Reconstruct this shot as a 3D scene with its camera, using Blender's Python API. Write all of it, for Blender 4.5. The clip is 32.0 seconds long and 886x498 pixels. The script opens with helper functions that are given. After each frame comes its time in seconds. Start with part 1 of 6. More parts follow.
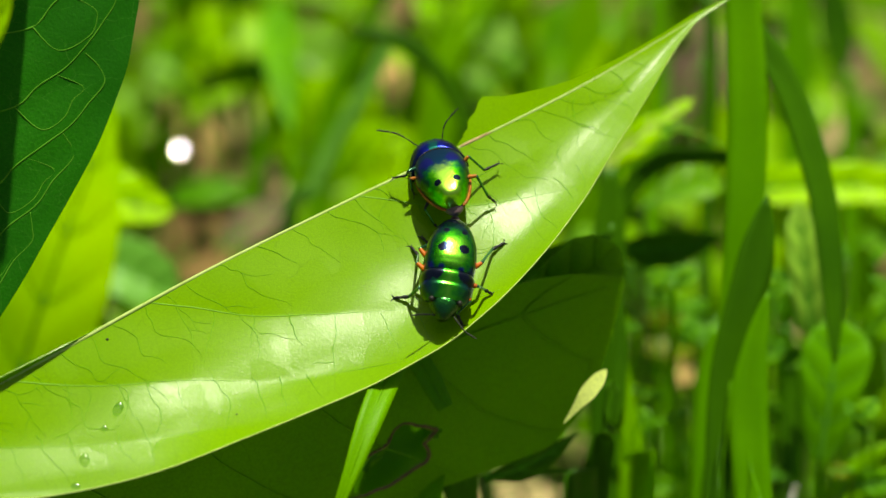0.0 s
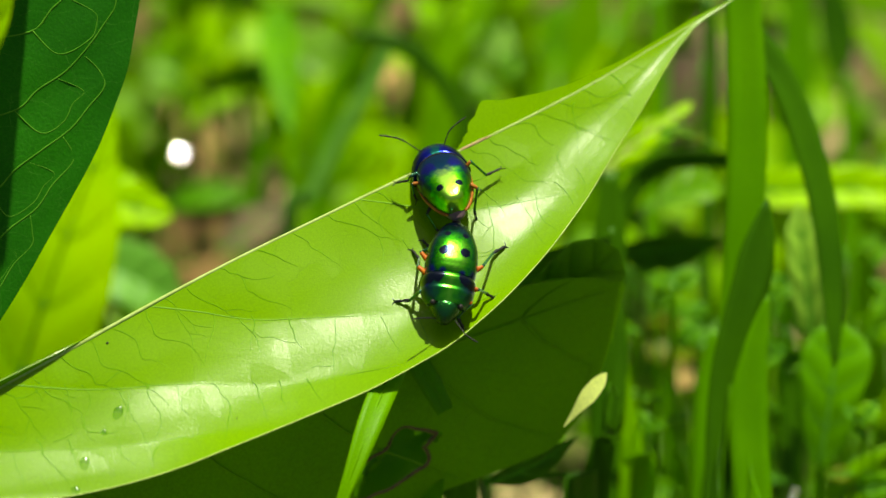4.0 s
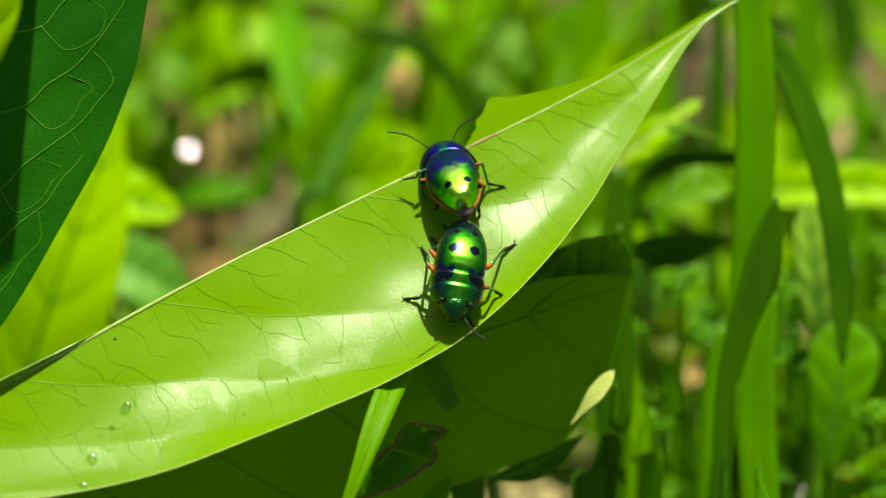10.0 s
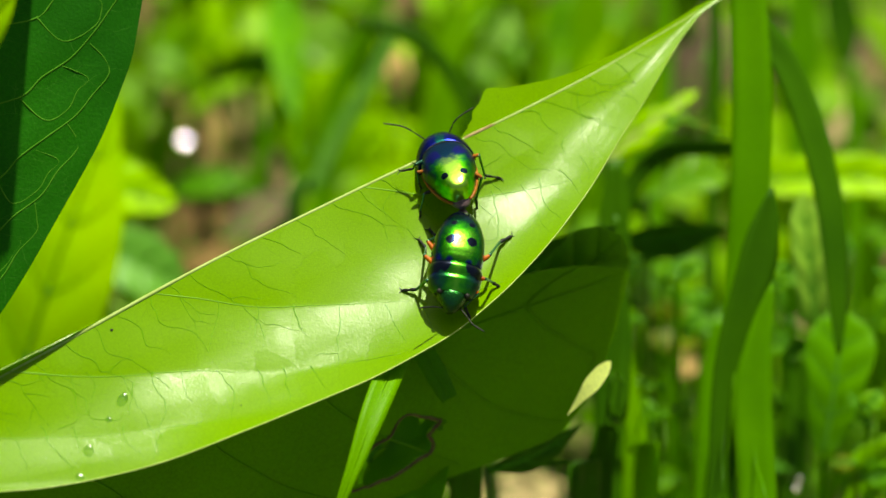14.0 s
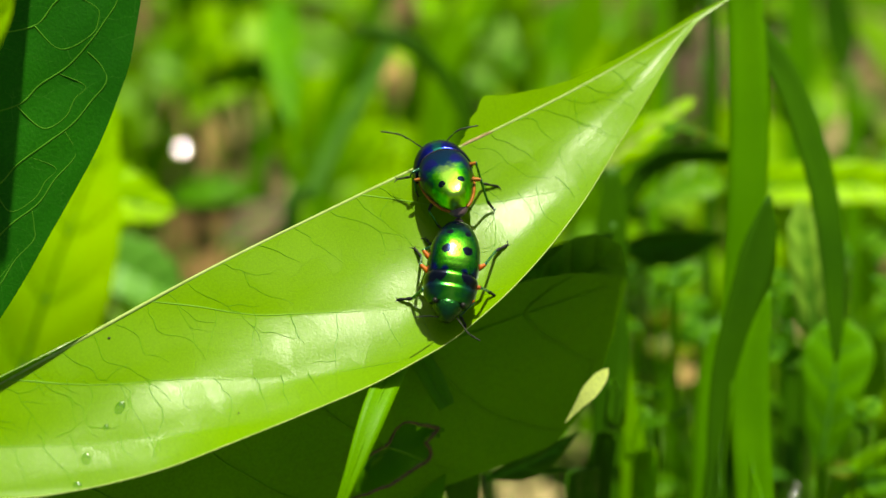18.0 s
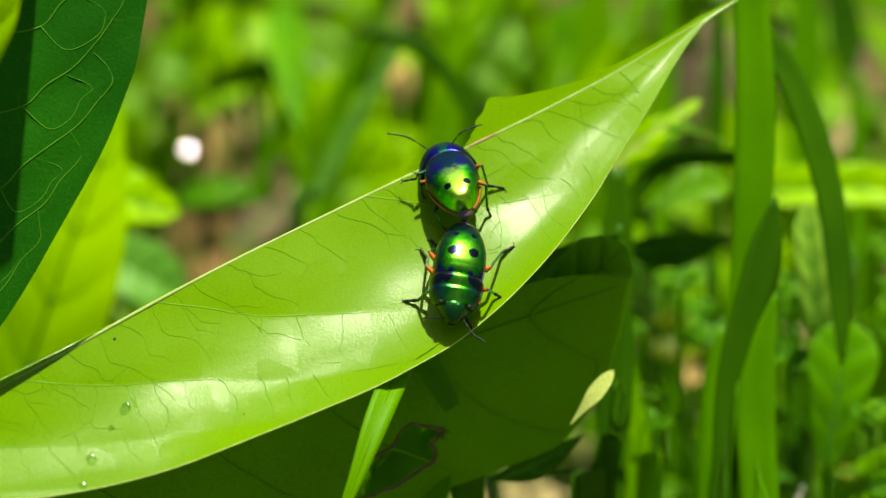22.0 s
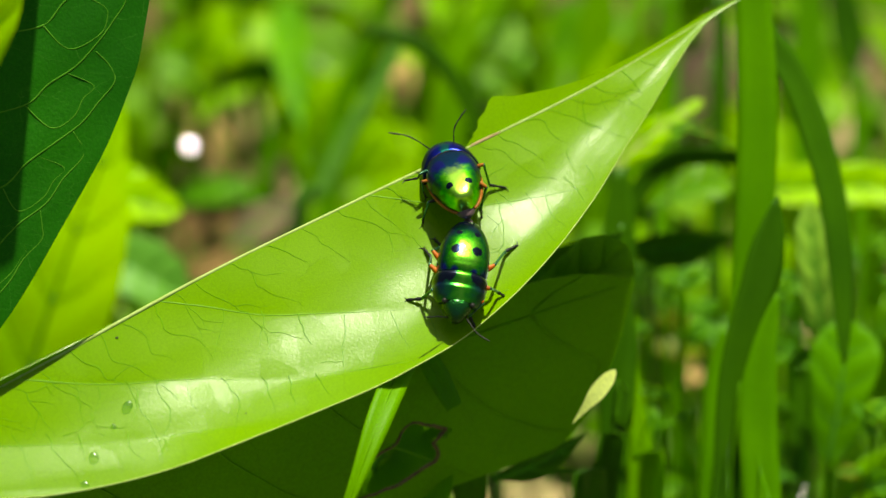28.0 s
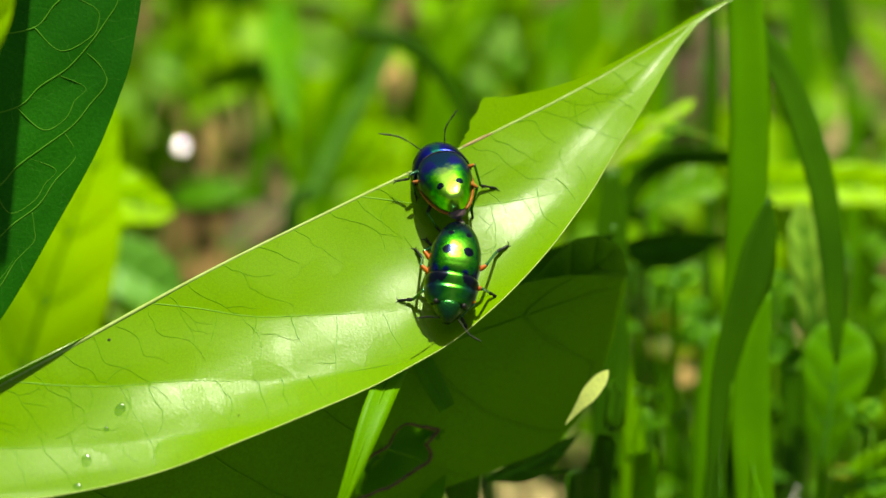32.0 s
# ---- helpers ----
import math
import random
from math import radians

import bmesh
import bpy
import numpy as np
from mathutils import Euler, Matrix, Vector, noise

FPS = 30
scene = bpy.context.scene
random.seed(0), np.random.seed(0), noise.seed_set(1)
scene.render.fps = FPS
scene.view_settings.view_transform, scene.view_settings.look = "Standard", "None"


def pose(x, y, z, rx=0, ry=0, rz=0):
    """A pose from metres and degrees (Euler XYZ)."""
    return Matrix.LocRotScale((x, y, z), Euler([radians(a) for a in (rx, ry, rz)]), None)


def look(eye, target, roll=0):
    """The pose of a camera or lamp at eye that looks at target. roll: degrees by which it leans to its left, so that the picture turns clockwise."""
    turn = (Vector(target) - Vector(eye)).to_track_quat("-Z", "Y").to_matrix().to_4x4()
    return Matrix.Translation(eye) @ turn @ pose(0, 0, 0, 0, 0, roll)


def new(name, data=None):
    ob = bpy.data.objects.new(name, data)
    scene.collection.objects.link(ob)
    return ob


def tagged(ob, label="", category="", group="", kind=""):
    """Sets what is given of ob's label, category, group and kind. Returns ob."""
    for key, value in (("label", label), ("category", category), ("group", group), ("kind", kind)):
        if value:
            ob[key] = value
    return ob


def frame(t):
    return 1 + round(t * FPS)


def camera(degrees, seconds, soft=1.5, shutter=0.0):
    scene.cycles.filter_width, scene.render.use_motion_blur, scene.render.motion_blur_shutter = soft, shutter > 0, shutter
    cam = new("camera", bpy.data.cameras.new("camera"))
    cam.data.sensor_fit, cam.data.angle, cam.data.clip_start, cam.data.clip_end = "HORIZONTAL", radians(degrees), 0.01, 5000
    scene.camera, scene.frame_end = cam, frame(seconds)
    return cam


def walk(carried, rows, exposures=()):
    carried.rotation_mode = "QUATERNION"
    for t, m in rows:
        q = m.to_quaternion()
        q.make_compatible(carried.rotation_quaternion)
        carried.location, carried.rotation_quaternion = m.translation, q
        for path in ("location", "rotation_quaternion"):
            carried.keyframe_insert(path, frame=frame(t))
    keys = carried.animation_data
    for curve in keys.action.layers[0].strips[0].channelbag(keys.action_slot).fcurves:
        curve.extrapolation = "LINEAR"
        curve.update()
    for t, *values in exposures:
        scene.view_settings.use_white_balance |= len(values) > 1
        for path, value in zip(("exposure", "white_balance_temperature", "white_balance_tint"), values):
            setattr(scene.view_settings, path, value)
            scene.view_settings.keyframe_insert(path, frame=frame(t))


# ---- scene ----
# Two jewel bugs on a folded leaf at the edge of a weedy patch, in hard midday sun.
# Small sizes are given in millimetres (MM); the leaf with the bugs lies LEAF_Z above the soil.
MM = 0.001
LEAF_Z = 0.20
DIST = 0.312
TILT = radians(40)
EYE = Vector((0, -DIST * math.cos(TILT), LEAF_Z + DIST * math.sin(TILT)))


def aim(x, z):
    """The camera at its stand, turned by x mm to the right and z mm upward at the leaf."""
    up = Vector((0, math.sin(TILT), math.cos(TILT)))
    return look(EYE, Vector((x * MM, 0, LEAF_Z)) + up * z * MM)


cam = camera(20, 32.0, soft=1.5)
cam.data.dof.use_dof = True
cam.data.dof.focus_distance = 0.3140
cam.data.dof.aperture_fstop = 14.3
walk(cam, [
    (0, aim(0.866, 1.189)),
    (0.5, aim(0.961, 1.311)),
    (1, aim(0.961, 1.105)),
    (1.5, aim(0.807, 1.183)),
    (2, aim(0.776, 1.560)),
    (2.5, aim(0.846, 1.421)),
    (3, aim(0.759, 1.574)),
    (3.5, aim(0.873, 1.627)),
    (5.5, aim(0.652, 1.713)),
    (6, aim(0.429, 1.876)),
    (6.5, aim(0.438, 1.297)),
    (7, aim(0.329, 1.304)),
    (7.5, aim(0.115, 1.311)),
    (8, aim(0.087, 1.130)),
    (8.5, aim(0.115, 1.167)),
    (9, aim(0.107, 1.015)),
    (9.5, aim(-0.000, 1.350)),
    (10, aim(-0.107, 1.245)),
    (10.5, aim(-0.309, 0.862)),
    (11, aim(-0.323, 0.763)),
    (11.5, aim(-0.216, 0.746)),
    (12, aim(-0.216, 0.124)),
    (12.5, aim(-0.323, -0.267)),
    (13, aim(-0.000, 0.000)),
    (13.5, aim(0.107, -0.112)),
    (14, aim(0.323, 0.109)),
    (14.5, aim(0.429, -0.099)),
    (16.5, aim(0.806, 0.204)),
    (17, aim(0.967, 0.484)),
    (17.5, aim(0.860, 0.869)),
    (18, aim(0.645, 1.061)),
    (18.5, aim(0.429, 1.167)),
    (19, aim(0.216, 0.948)),
    (19.5, aim(0.107, 0.875)),
    (20, aim(-0.000, 0.856)),
    (20.5, aim(-0.107, 0.955)),
    (21, aim(-0.216, 0.961)),
    (21.5, aim(-0.216, 0.862)),
    (22, aim(-0.053, 1.237)),
    (22.5, aim(-0.330, 2.142)),
    (23, aim(-0.515, 1.189)),
    (23.5, aim(-0.546, 1.411)),
    (24, aim(-0.645, 1.505)),
    (24.5, aim(-0.860, 1.505)),
    (25, aim(-0.967, 1.397)),
    (25.5, aim(-0.769, 1.298)),
    (27.5, aim(-0.223, 1.181)),
    (28, aim(-0.323, 1.130)),
    (28.5, aim(-0.336, 1.068)),
    (29, aim(-0.107, 0.862)),
    (29.5, aim(0.007, 0.847)),
    (30, aim(0.014, 0.853)),
    (30.5, aim(-0.000, 1.022)),
    (31, aim(0.086, 0.739)),
    (31.5, aim(0.303, 1.196)),
    (32, aim(0.632, 1.277)),
], exposures=[(0, 0.10, 7400, 3), (32, 0.10, 7400, 3)])

# ---- light ----
world = bpy.data.worlds.new("sky")
scene.world = world
world.use_nodes = True
SUN = Vector((0.12, 0.28, 0.95)).normalized()
sky = world.node_tree.nodes.new("ShaderNodeTexSky")
sky.sky_type, sky.sun_disc = "NISHITA", False
sky.dust_density, sky.ozone_density = 4.0, 0.6
sky.sun_elevation = math.asin(SUN.z)
sky.sun_rotation = math.atan2(SUN.x, SUN.y)
backdrop_node = world.node_tree.nodes["Background"]
backdrop_node.inputs["Strength"].default_value = 0.066
world.node_tree.links.new(sky.outputs["Color"], backdrop_node.inputs["Color"])
sun = new("sun", bpy.data.lights.new("sun", "SUN"))
sun.data.energy, sun.data.angle, sun.data.color = 5.7, radians(0.55), (1.0, 0.96, 0.90)
sun.matrix_world = look(SUN * 2, (0, 0, 0))


# ---- materials ----
def shader(name):
    m = bpy.data.materials.new(name)
    m.use_nodes = True
    return m, m.node_tree, m.node_tree.nodes["Principled BSDF"]


def add(tree, kind, **values):
    node = tree.nodes.new(kind)
    for key, value in values.items():
        node.inputs[key.replace("_", " ")].default_value = value
    return node


def ramp(tree, source, stops):
    node = tree.nodes.new("ShaderNodeValToRGB")
    cr = node.color_ramp
    while len(cr.elements) < len(stops):
        cr.elements.new(0.5)
    for el, (at, col) in zip(cr.elements, stops):
        el.position, el.color = at, (*col, 1)
    tree.links.new(source, node.inputs["Fac"])
    return node


def mix(tree, fac, a, b, blend="MIX"):
    node = tree.nodes.new("ShaderNodeMix")
    node.data_type, node.blend_type = "RGBA", blend
    for slot, value in ((0, fac), (6, a), (7, b)):
        if hasattr(value, "links"):
            tree.links.new(value, node.inputs[slot])
        else:
            node.inputs[slot].default_value = value if slot == 0 else (*value, 1)
    return node.outputs[2]


def mapped(tree, source, lo, hi, to_lo=0.0, to_hi=1.0):
    node = add(tree, "ShaderNodeMapRange")
    node.interpolation_type = "SMOOTHSTEP"
    for key, value in (("From Min", lo), ("From Max", hi), ("To Min", to_lo), ("To Max", to_hi)):
        node.inputs[key].default_value = value
    tree.links.new(source, node.inputs["Value"])
    return node.outputs["Result"]


def leafy(name, light, dark, rough=0.4, thin=0.35, scale=300, veined=0.0, spec=0.5, relief=0.25, random_from=None, vein_tint=None, facets=0.0, grain_size=9):
    """Living leaf: mottled green, waxy gloss, light that shines through; veined: fine dark network, in the UV of the blade."""
    m, tree, bsdf = shader(name)
    link = tree.links.new
    coord = tree.nodes.new("ShaderNodeTexCoord")
    big = add(tree, "ShaderNodeTexNoise", Scale=scale * 0.13, Detail=3.0)
    link(coord.outputs["Object"], big.inputs["Vector"])
    fine = add(tree, "ShaderNodeTexNoise", Scale=scale * grain_size, Detail=2.0)
    link(coord.outputs["Object"], fine.inputs["Vector"])
    col = ramp(tree, big.outputs["Fac"], [(0.3, dark), (0.7, light)]).outputs["Color"]
    if random_from == "island":
        geo = tree.nodes.new("ShaderNodeNewGeometry")
        col = mix(tree, geo.outputs["Random Per Island"], col, tuple(c * f for c, f in zip(dark, (0.6, 0.7, 0.9))))
    grain = ramp(tree, fine.outputs["Fac"], [(0.3, (0.86, 0.88, 0.86)), (0.7, (1.1, 1.08, 1.1))]).outputs["Color"]
    col = mix(tree, 1.0, col, grain, "MULTIPLY")
    height = fine.outputs["Fac"]
    if veined:
        wob = add(tree, "ShaderNodeTexNoise", Scale=5.0, Detail=4.0)
        link(coord.outputs["UV"], wob.inputs["Vector"])
        bent = mix(tree, 0.12, (0, 0, 0), wob.outputs["Color"])
        shift = tree.nodes.new("ShaderNodeVectorMath")
        link(coord.outputs["UV"], shift.inputs[0]), link(bent, shift.inputs[1])
        stretch = tree.nodes.new("ShaderNodeVectorMath")
        stretch.operation = "MULTIPLY"
        stretch.inputs[1].default_value = (1.35, 0.62, 1)
        link(shift.outputs["Vector"], stretch.inputs[0])
        cells = add(tree, "ShaderNodeTexVoronoi", Scale=4.3)
        cells.feature = "DISTANCE_TO_EDGE"
        link(stretch.outputs["Vector"], cells.inputs["Vector"])
        small = add(tree, "ShaderNodeTexVoronoi", Scale=26.0)
        small.feature = "DISTANCE_TO_EDGE"
        link(shift.outputs["Vector"], small.inputs["Vector"])
        patch = mapped(tree, big.outputs["Fac"], 0.42, 0.60)
        gate = tree.nodes.new("ShaderNodeMath")
        gate.operation = "MULTIPLY"
        link(mapped(tree, cells.outputs["Distance"], 0.002, 0.0075, veined, 0.0), gate.inputs[0])
        link(mapped(tree, wob.outputs["Fac"], 0.36, 0.58, 0.3, 1.0), gate.inputs[1])
        col = mix(tree, gate.outputs["Value"], col, vein_tint or tuple(c * 0.38 for c in dark))
        weak = tree.nodes.new("ShaderNodeMath")
        weak.operation = "MULTIPLY"
        link(mapped(tree, small.outputs["Distance"], 0.01, 0.07, veined * 0.22, 0.0), weak.inputs[0])
        link(patch, weak.inputs[1])
        col = mix(tree, weak.outputs["Value"], col, vein_tint or tuple(c * 0.45 for c in dark))
    bump = add(tree, "ShaderNodeBump", Strength=relief, Distance=0.0002)
    link(height, bump.inputs["Height"])
    link(bump.outputs["Normal"], bsdf.inputs["Normal"])
    if facets:
        # every little field between the veins lies at a slightly different tilt
        fields = add(tree, "ShaderNodeTexVoronoi", Scale=4.3)
        link(stretch.outputs["Vector"], fields.inputs["Vector"])
        tilt = tree.nodes.new("ShaderNodeVectorMath")
        tilt.operation = "MULTIPLY_ADD"
        tilt.inputs[1].default_value, tilt.inputs[2].default_value = (facets,) * 3, (-facets / 2,) * 3
        link(fields.outputs["Color"], tilt.inputs[0])
        total = tree.nodes.new("ShaderNodeVectorMath")
        link(bump.outputs["Normal"], total.inputs[0]), link(tilt.outputs["Vector"], total.inputs[1])
        unit = tree.nodes.new("ShaderNodeVectorMath")
        unit.operation = "NORMALIZE"
        link(total.outputs["Vector"], unit.inputs[0])
        link(unit.outputs["Vector"], bsdf.inputs["Normal"])
    link(col, bsdf.inputs["Base Color"])
    bsdf.inputs["Roughness"].default_value = rough
    bsdf.inputs["Specular IOR Level"].default_value = spec
    glow = tree.nodes.new("ShaderNodeBsdfTranslucent")
    link(mix(tree, 1.0, col, (1.15, 1.1, 0.5), "MULTIPLY"), glow.inputs["Color"])
    both = tree.nodes.new("ShaderNodeMixShader")
    both.inputs["Fac"].default_value = thin
    out = tree.nodes["Material Output"]
    link(bsdf.outputs["BSDF"], both.inputs[1]), link(glow.outputs["BSDF"], both.inputs[2])
    link(both.outputs["Shader"], out.inputs["Surface"])
    return m


def plain(name, light, dark, rough=0.6, scale=400, metal=0.0, relief=0.2, spec=0.5):
    m, tree, bsdf = shader(name)
    coord = tree.nodes.new("ShaderNodeTexCoord")
    a = add(tree, "ShaderNodeTexNoise", Scale=scale, Detail=6.0)
    tree.links.new(coord.outputs["Object"], a.inputs["Vector"])
    tree.links.new(ramp(tree, a.outputs["Fac"], [(0.32, dark), (0.68, light)]).outputs["Color"], bsdf.inputs["Base Color"])
    bump = add(tree, "ShaderNodeBump", Strength=relief, Distance=0.0003)
    tree.links.new(a.outputs["Fac"], bump.inputs["Height"])
    tree.links.new(bump.outputs["Normal"], bsdf.inputs["Normal"])
    bsdf.inputs["Roughness"].default_value, bsdf.inputs["Metallic"].default_value = rough, metal
    bsdf.inputs["Specular IOR Level"].default_value = spec
    return m


def jewel(name, stops, spots, z_lo, z_hi, rough=0.3, blue=(), coat=0.5, sides=None, front=None, relief=0.14, wax=0.24, metal=0.88):
    """Metallic beetle-like shell: colour runs with height over the belly, or with sides=(edge, middle) across it;
    front=(from, to): turns blue along y; dark and blue spots (x, y, radius in mm, mirrored)."""
    m, tree, bsdf = shader(name)
    link = tree.links.new
    coord = tree.nodes.new("ShaderNodeTexCoord")
    sep = tree.nodes.new("ShaderNodeSeparateXYZ")
    link(coord.outputs["Object"], sep.inputs[0])
    rough_noise = add(tree, "ShaderNodeTexNoise", Scale=1300.0, Detail=6.0)
    link(coord.outputs["Object"], rough_noise.inputs["Vector"])
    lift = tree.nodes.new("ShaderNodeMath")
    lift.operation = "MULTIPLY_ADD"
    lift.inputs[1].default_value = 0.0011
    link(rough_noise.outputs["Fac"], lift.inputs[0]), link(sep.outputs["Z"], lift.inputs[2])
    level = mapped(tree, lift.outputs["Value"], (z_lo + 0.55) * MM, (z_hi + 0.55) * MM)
    mirror = tree.nodes.new("ShaderNodeVectorMath")
    mirror.operation = "ABSOLUTE"
    link(coord.outputs["Object"], mirror.inputs[0])
    flat = tree.nodes.new("ShaderNodeCombineXYZ")
    sep2 = tree.nodes.new("ShaderNodeSeparateXYZ")
    link(mirror.outputs["Vector"], sep2.inputs[0])
    link(sep2.outputs["X"], flat.inputs["X"]), link(sep.outputs["Y"], flat.inputs["Y"])
    wob = add(tree, "ShaderNodeTexNoise", Scale=900.0, Detail=2.0)
    link(coord.outputs["Object"], wob.inputs["Vector"])

    def grainy(source, amount):
        node = tree.nodes.new("ShaderNodeMath")
        node.operation = "MULTIPLY_ADD"
        node.inputs[1].default_value = amount * MM
        link(rough_noise.outputs["Fac"], node.inputs[0]), link(source, node.inputs[2])
        return node.outputs["Value"]
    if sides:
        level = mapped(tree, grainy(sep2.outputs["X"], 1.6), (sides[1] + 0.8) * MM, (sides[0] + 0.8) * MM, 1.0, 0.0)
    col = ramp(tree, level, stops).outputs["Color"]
    if front:
        col = mix(tree, mapped(tree, grainy(sep.outputs["Y"], 2.4), (front[0] + 1.2) * MM, (front[1] + 1.2) * MM), col, (0.002, 0.055, 0.12))
    for group, paint in ((blue, (0.012, 0.022, 0.24)), (spots, (0.004, 0.010, 0.030))):
        for x, y, r in group:
            far = tree.nodes.new("ShaderNodeVectorMath")
            far.operation = "DISTANCE"
            far.inputs[1].default_value = (x * MM, y * MM, 0)
            link(flat.outputs["Vector"], far.inputs[0])
            sway = tree.nodes.new("ShaderNodeMath")
            sway.operation = "MULTIPLY_ADD"
            sway.inputs[1].default_value = r * 0.9 * MM
            link(wob.outputs["Fac"], sway.inputs[0]), link(far.outputs["Value"], sway.inputs[2])
            soft = 0.5 if group is blue else 0.82
            col = mix(tree, mapped(tree, sway.outputs["Value"], r * (0.45 + soft) * MM, r * 1.45 * MM, 1.0, 0.0), col, paint)
    pits = add(tree, "ShaderNodeTexVoronoi", Scale=4200.0)
    link(coord.outputs["Object"], pits.inputs["Vector"])
    bump = add(tree, "ShaderNodeBump", Strength=relief, Distance=0.00005)
    link(pits.outputs["Distance"], bump.inputs["Height"])
    link(bump.outputs["Normal"], bsdf.inputs["Normal"])
    link(col, bsdf.inputs["Base Color"])
    bsdf.inputs["Metallic"].default_value = metal
    bsdf.inputs["Coat Weight"].default_value = coat
    bsdf.inputs["Coat Roughness"].default_value = wax
    bsdf.inputs["Roughness"].default_value = rough
    return m


M_LEAF = leafy("leaf_sunlit", (0.194, 0.422, 0.0), (0.166, 0.376, 0.0), rough=0.255, thin=0.24, veined=0.25, spec=0.232, relief=0.125, grain_size=17, facets=0.036)
# the big leaf's unlit side: its shade is mixed into the base green
M_LEAF_UNLIT = leafy("leaf_unlit", (0.012, 0.15, 0.001), (0.007, 0.105, 0.001), rough=0.6, thin=0.12, veined=0.3, spec=0.12, vein_tint=(0.08, 0.27, 0.03))
M_LEAF_LOW = leafy("leaf_lower", (0.145, 0.39, 0.001), (0.112, 0.32, 0.001), rough=0.55, thin=0.2, veined=0.3, spec=0.15)
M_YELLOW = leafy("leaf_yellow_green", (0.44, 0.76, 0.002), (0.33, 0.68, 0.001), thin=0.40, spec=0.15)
M_PALE = leafy("leaf_pale", (0.80, 0.88, 0.30), (0.66, 0.80, 0.18), thin=0.3)
# one grass green in three tones; shade and sunlight are in the colour
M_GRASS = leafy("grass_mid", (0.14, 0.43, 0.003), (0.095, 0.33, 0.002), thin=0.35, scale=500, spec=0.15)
M_GRASS_DARK = leafy("grass_dark_shaded", (0.055, 0.19, 0.002), (0.033, 0.13, 0.002), thin=0.25, scale=500, spec=0.12)
M_GRASS_LIT = leafy("grass_sunlit", (0.21, 0.52, 0.003), (0.15, 0.43, 0.002), thin=0.4, scale=500, spec=0.15)
M_BLUEGREEN = leafy("leaf_blue_green", (0.19, 0.49, 0.06), (0.14, 0.41, 0.04), thin=0.3, spec=0.2)
M_WEED = leafy("weed", (0.29, 0.60, 0.003), (0.17, 0.42, 0.002), thin=0.35, random_from="island", spec=0.15)
M_WEED_PALE = leafy("weed_pale", (0.34, 0.60, 0.06), (0.24, 0.50, 0.04), thin=0.35, spec=0.2)
M_OLIVE = leafy("weed_olive", (0.20, 0.26, 0.006), (0.12, 0.17, 0.004), thin=0.25, spec=0.12)
M_VEIN = plain("vein_pale", (0.46, 0.60, 0.14), (0.34, 0.50, 0.08), rough=0.5)
M_VEIN_LEAF = plain("vein_leaf", (0.18, 0.42, 0.02), (0.13, 0.34, 0.01), rough=0.5, spec=0.2)
M_VEIN_FINE = plain("vein_fine", (0.13, 0.36, 0.002), (0.09, 0.28, 0.001), rough=0.6, scale=900, spec=0.1)
M_VEIN_DARK = plain("vein_green", (0.075, 0.26, 0.015), (0.05, 0.20, 0.008), rough=0.7, spec=0.1)
M_RIB = plain("midrib_cream", (0.40, 0.55, 0.16), (0.32, 0.45, 0.10), rough=0.55, scale=700, spec=0.2)
M_SCAR = plain("scar_brown", (0.42, 0.33, 0.15), (0.26, 0.18, 0.07), rough=0.8, scale=1500)
M_BITE = plain("bitten_edge", (0.16, 0.11, 0.035), (0.08, 0.05, 0.015), rough=0.8, scale=900)
M_STEM = plain("stem_green", (0.16, 0.28, 0.04), (0.09, 0.18, 0.02), rough=0.6)
M_SOIL = plain("soil", (0.30, 0.20, 0.085), (0.10, 0.058, 0.022), rough=0.95, scale=38, relief=0.8)


def mossy(m):
    """Low green growth over the soil, in patches."""
    tree = m.node_tree
    bsdf = tree.nodes["Principled BSDF"]
    coord = tree.nodes.new("ShaderNodeTexCoord")
    patch = add(tree, "ShaderNodeTexNoise", Scale=6.0, Detail=8.0, Roughness=0.7)
    tree.links.new(coord.outputs["Object"], patch.inputs["Vector"])
    earth = bsdf.inputs["Base Color"].links[0].from_socket
    tree.links.new(mix(tree, mapped(tree, patch.outputs["Fac"], 0.42, 0.56), earth, (0.07, 0.17, 0.012)), bsdf.inputs["Base Color"])


mossy(M_SOIL)
M_DEAD = plain("dead_leaf", (0.30, 0.18, 0.055), (0.13, 0.073, 0.02), rough=0.8, scale=120)
M_DEAD_DARK = plain("dead_leaf_dark", (0.15, 0.105, 0.05), (0.07, 0.05, 0.025), rough=0.8, scale=150)
M_DEAD_PALE = plain("dead_leaf_pale", (0.50, 0.32, 0.11), (0.34, 0.20, 0.06), rough=0.8, scale=150)
M_STRAW = plain("straw", (0.62, 0.48, 0.24), (0.42, 0.30, 0.12), rough=0.8, scale=200)
M_ORANGE = plain("leg_orange", (0.56, 0.15, 0.006), (0.28, 0.06, 0.004), rough=0.4, scale=1500, spec=0.2)
M_LEG = plain("leg_green_black", (0.06, 0.27, 0.13), (0.01, 0.05, 0.03), rough=0.22, scale=900, metal=0.6, spec=0.8)
M_DARK = plain("foot_black", (0.02, 0.022, 0.014), (0.007, 0.008, 0.007), rough=0.5, scale=1500, spec=0.3)
M_BELLY = plain("belly_dark", (0.05, 0.06, 0.03), (0.02, 0.025, 0.018), rough=0.4, scale=900)
M_TIP = plain("abdomen_tip_brown", (0.13, 0.09, 0.09), (0.06, 0.035, 0.04), rough=0.4, scale=900)
M_RIM = plain("rim_orange", (0.46, 0.17, 0.02), (0.24, 0.08, 0.008), rough=0.4, scale=900, spec=0.2)
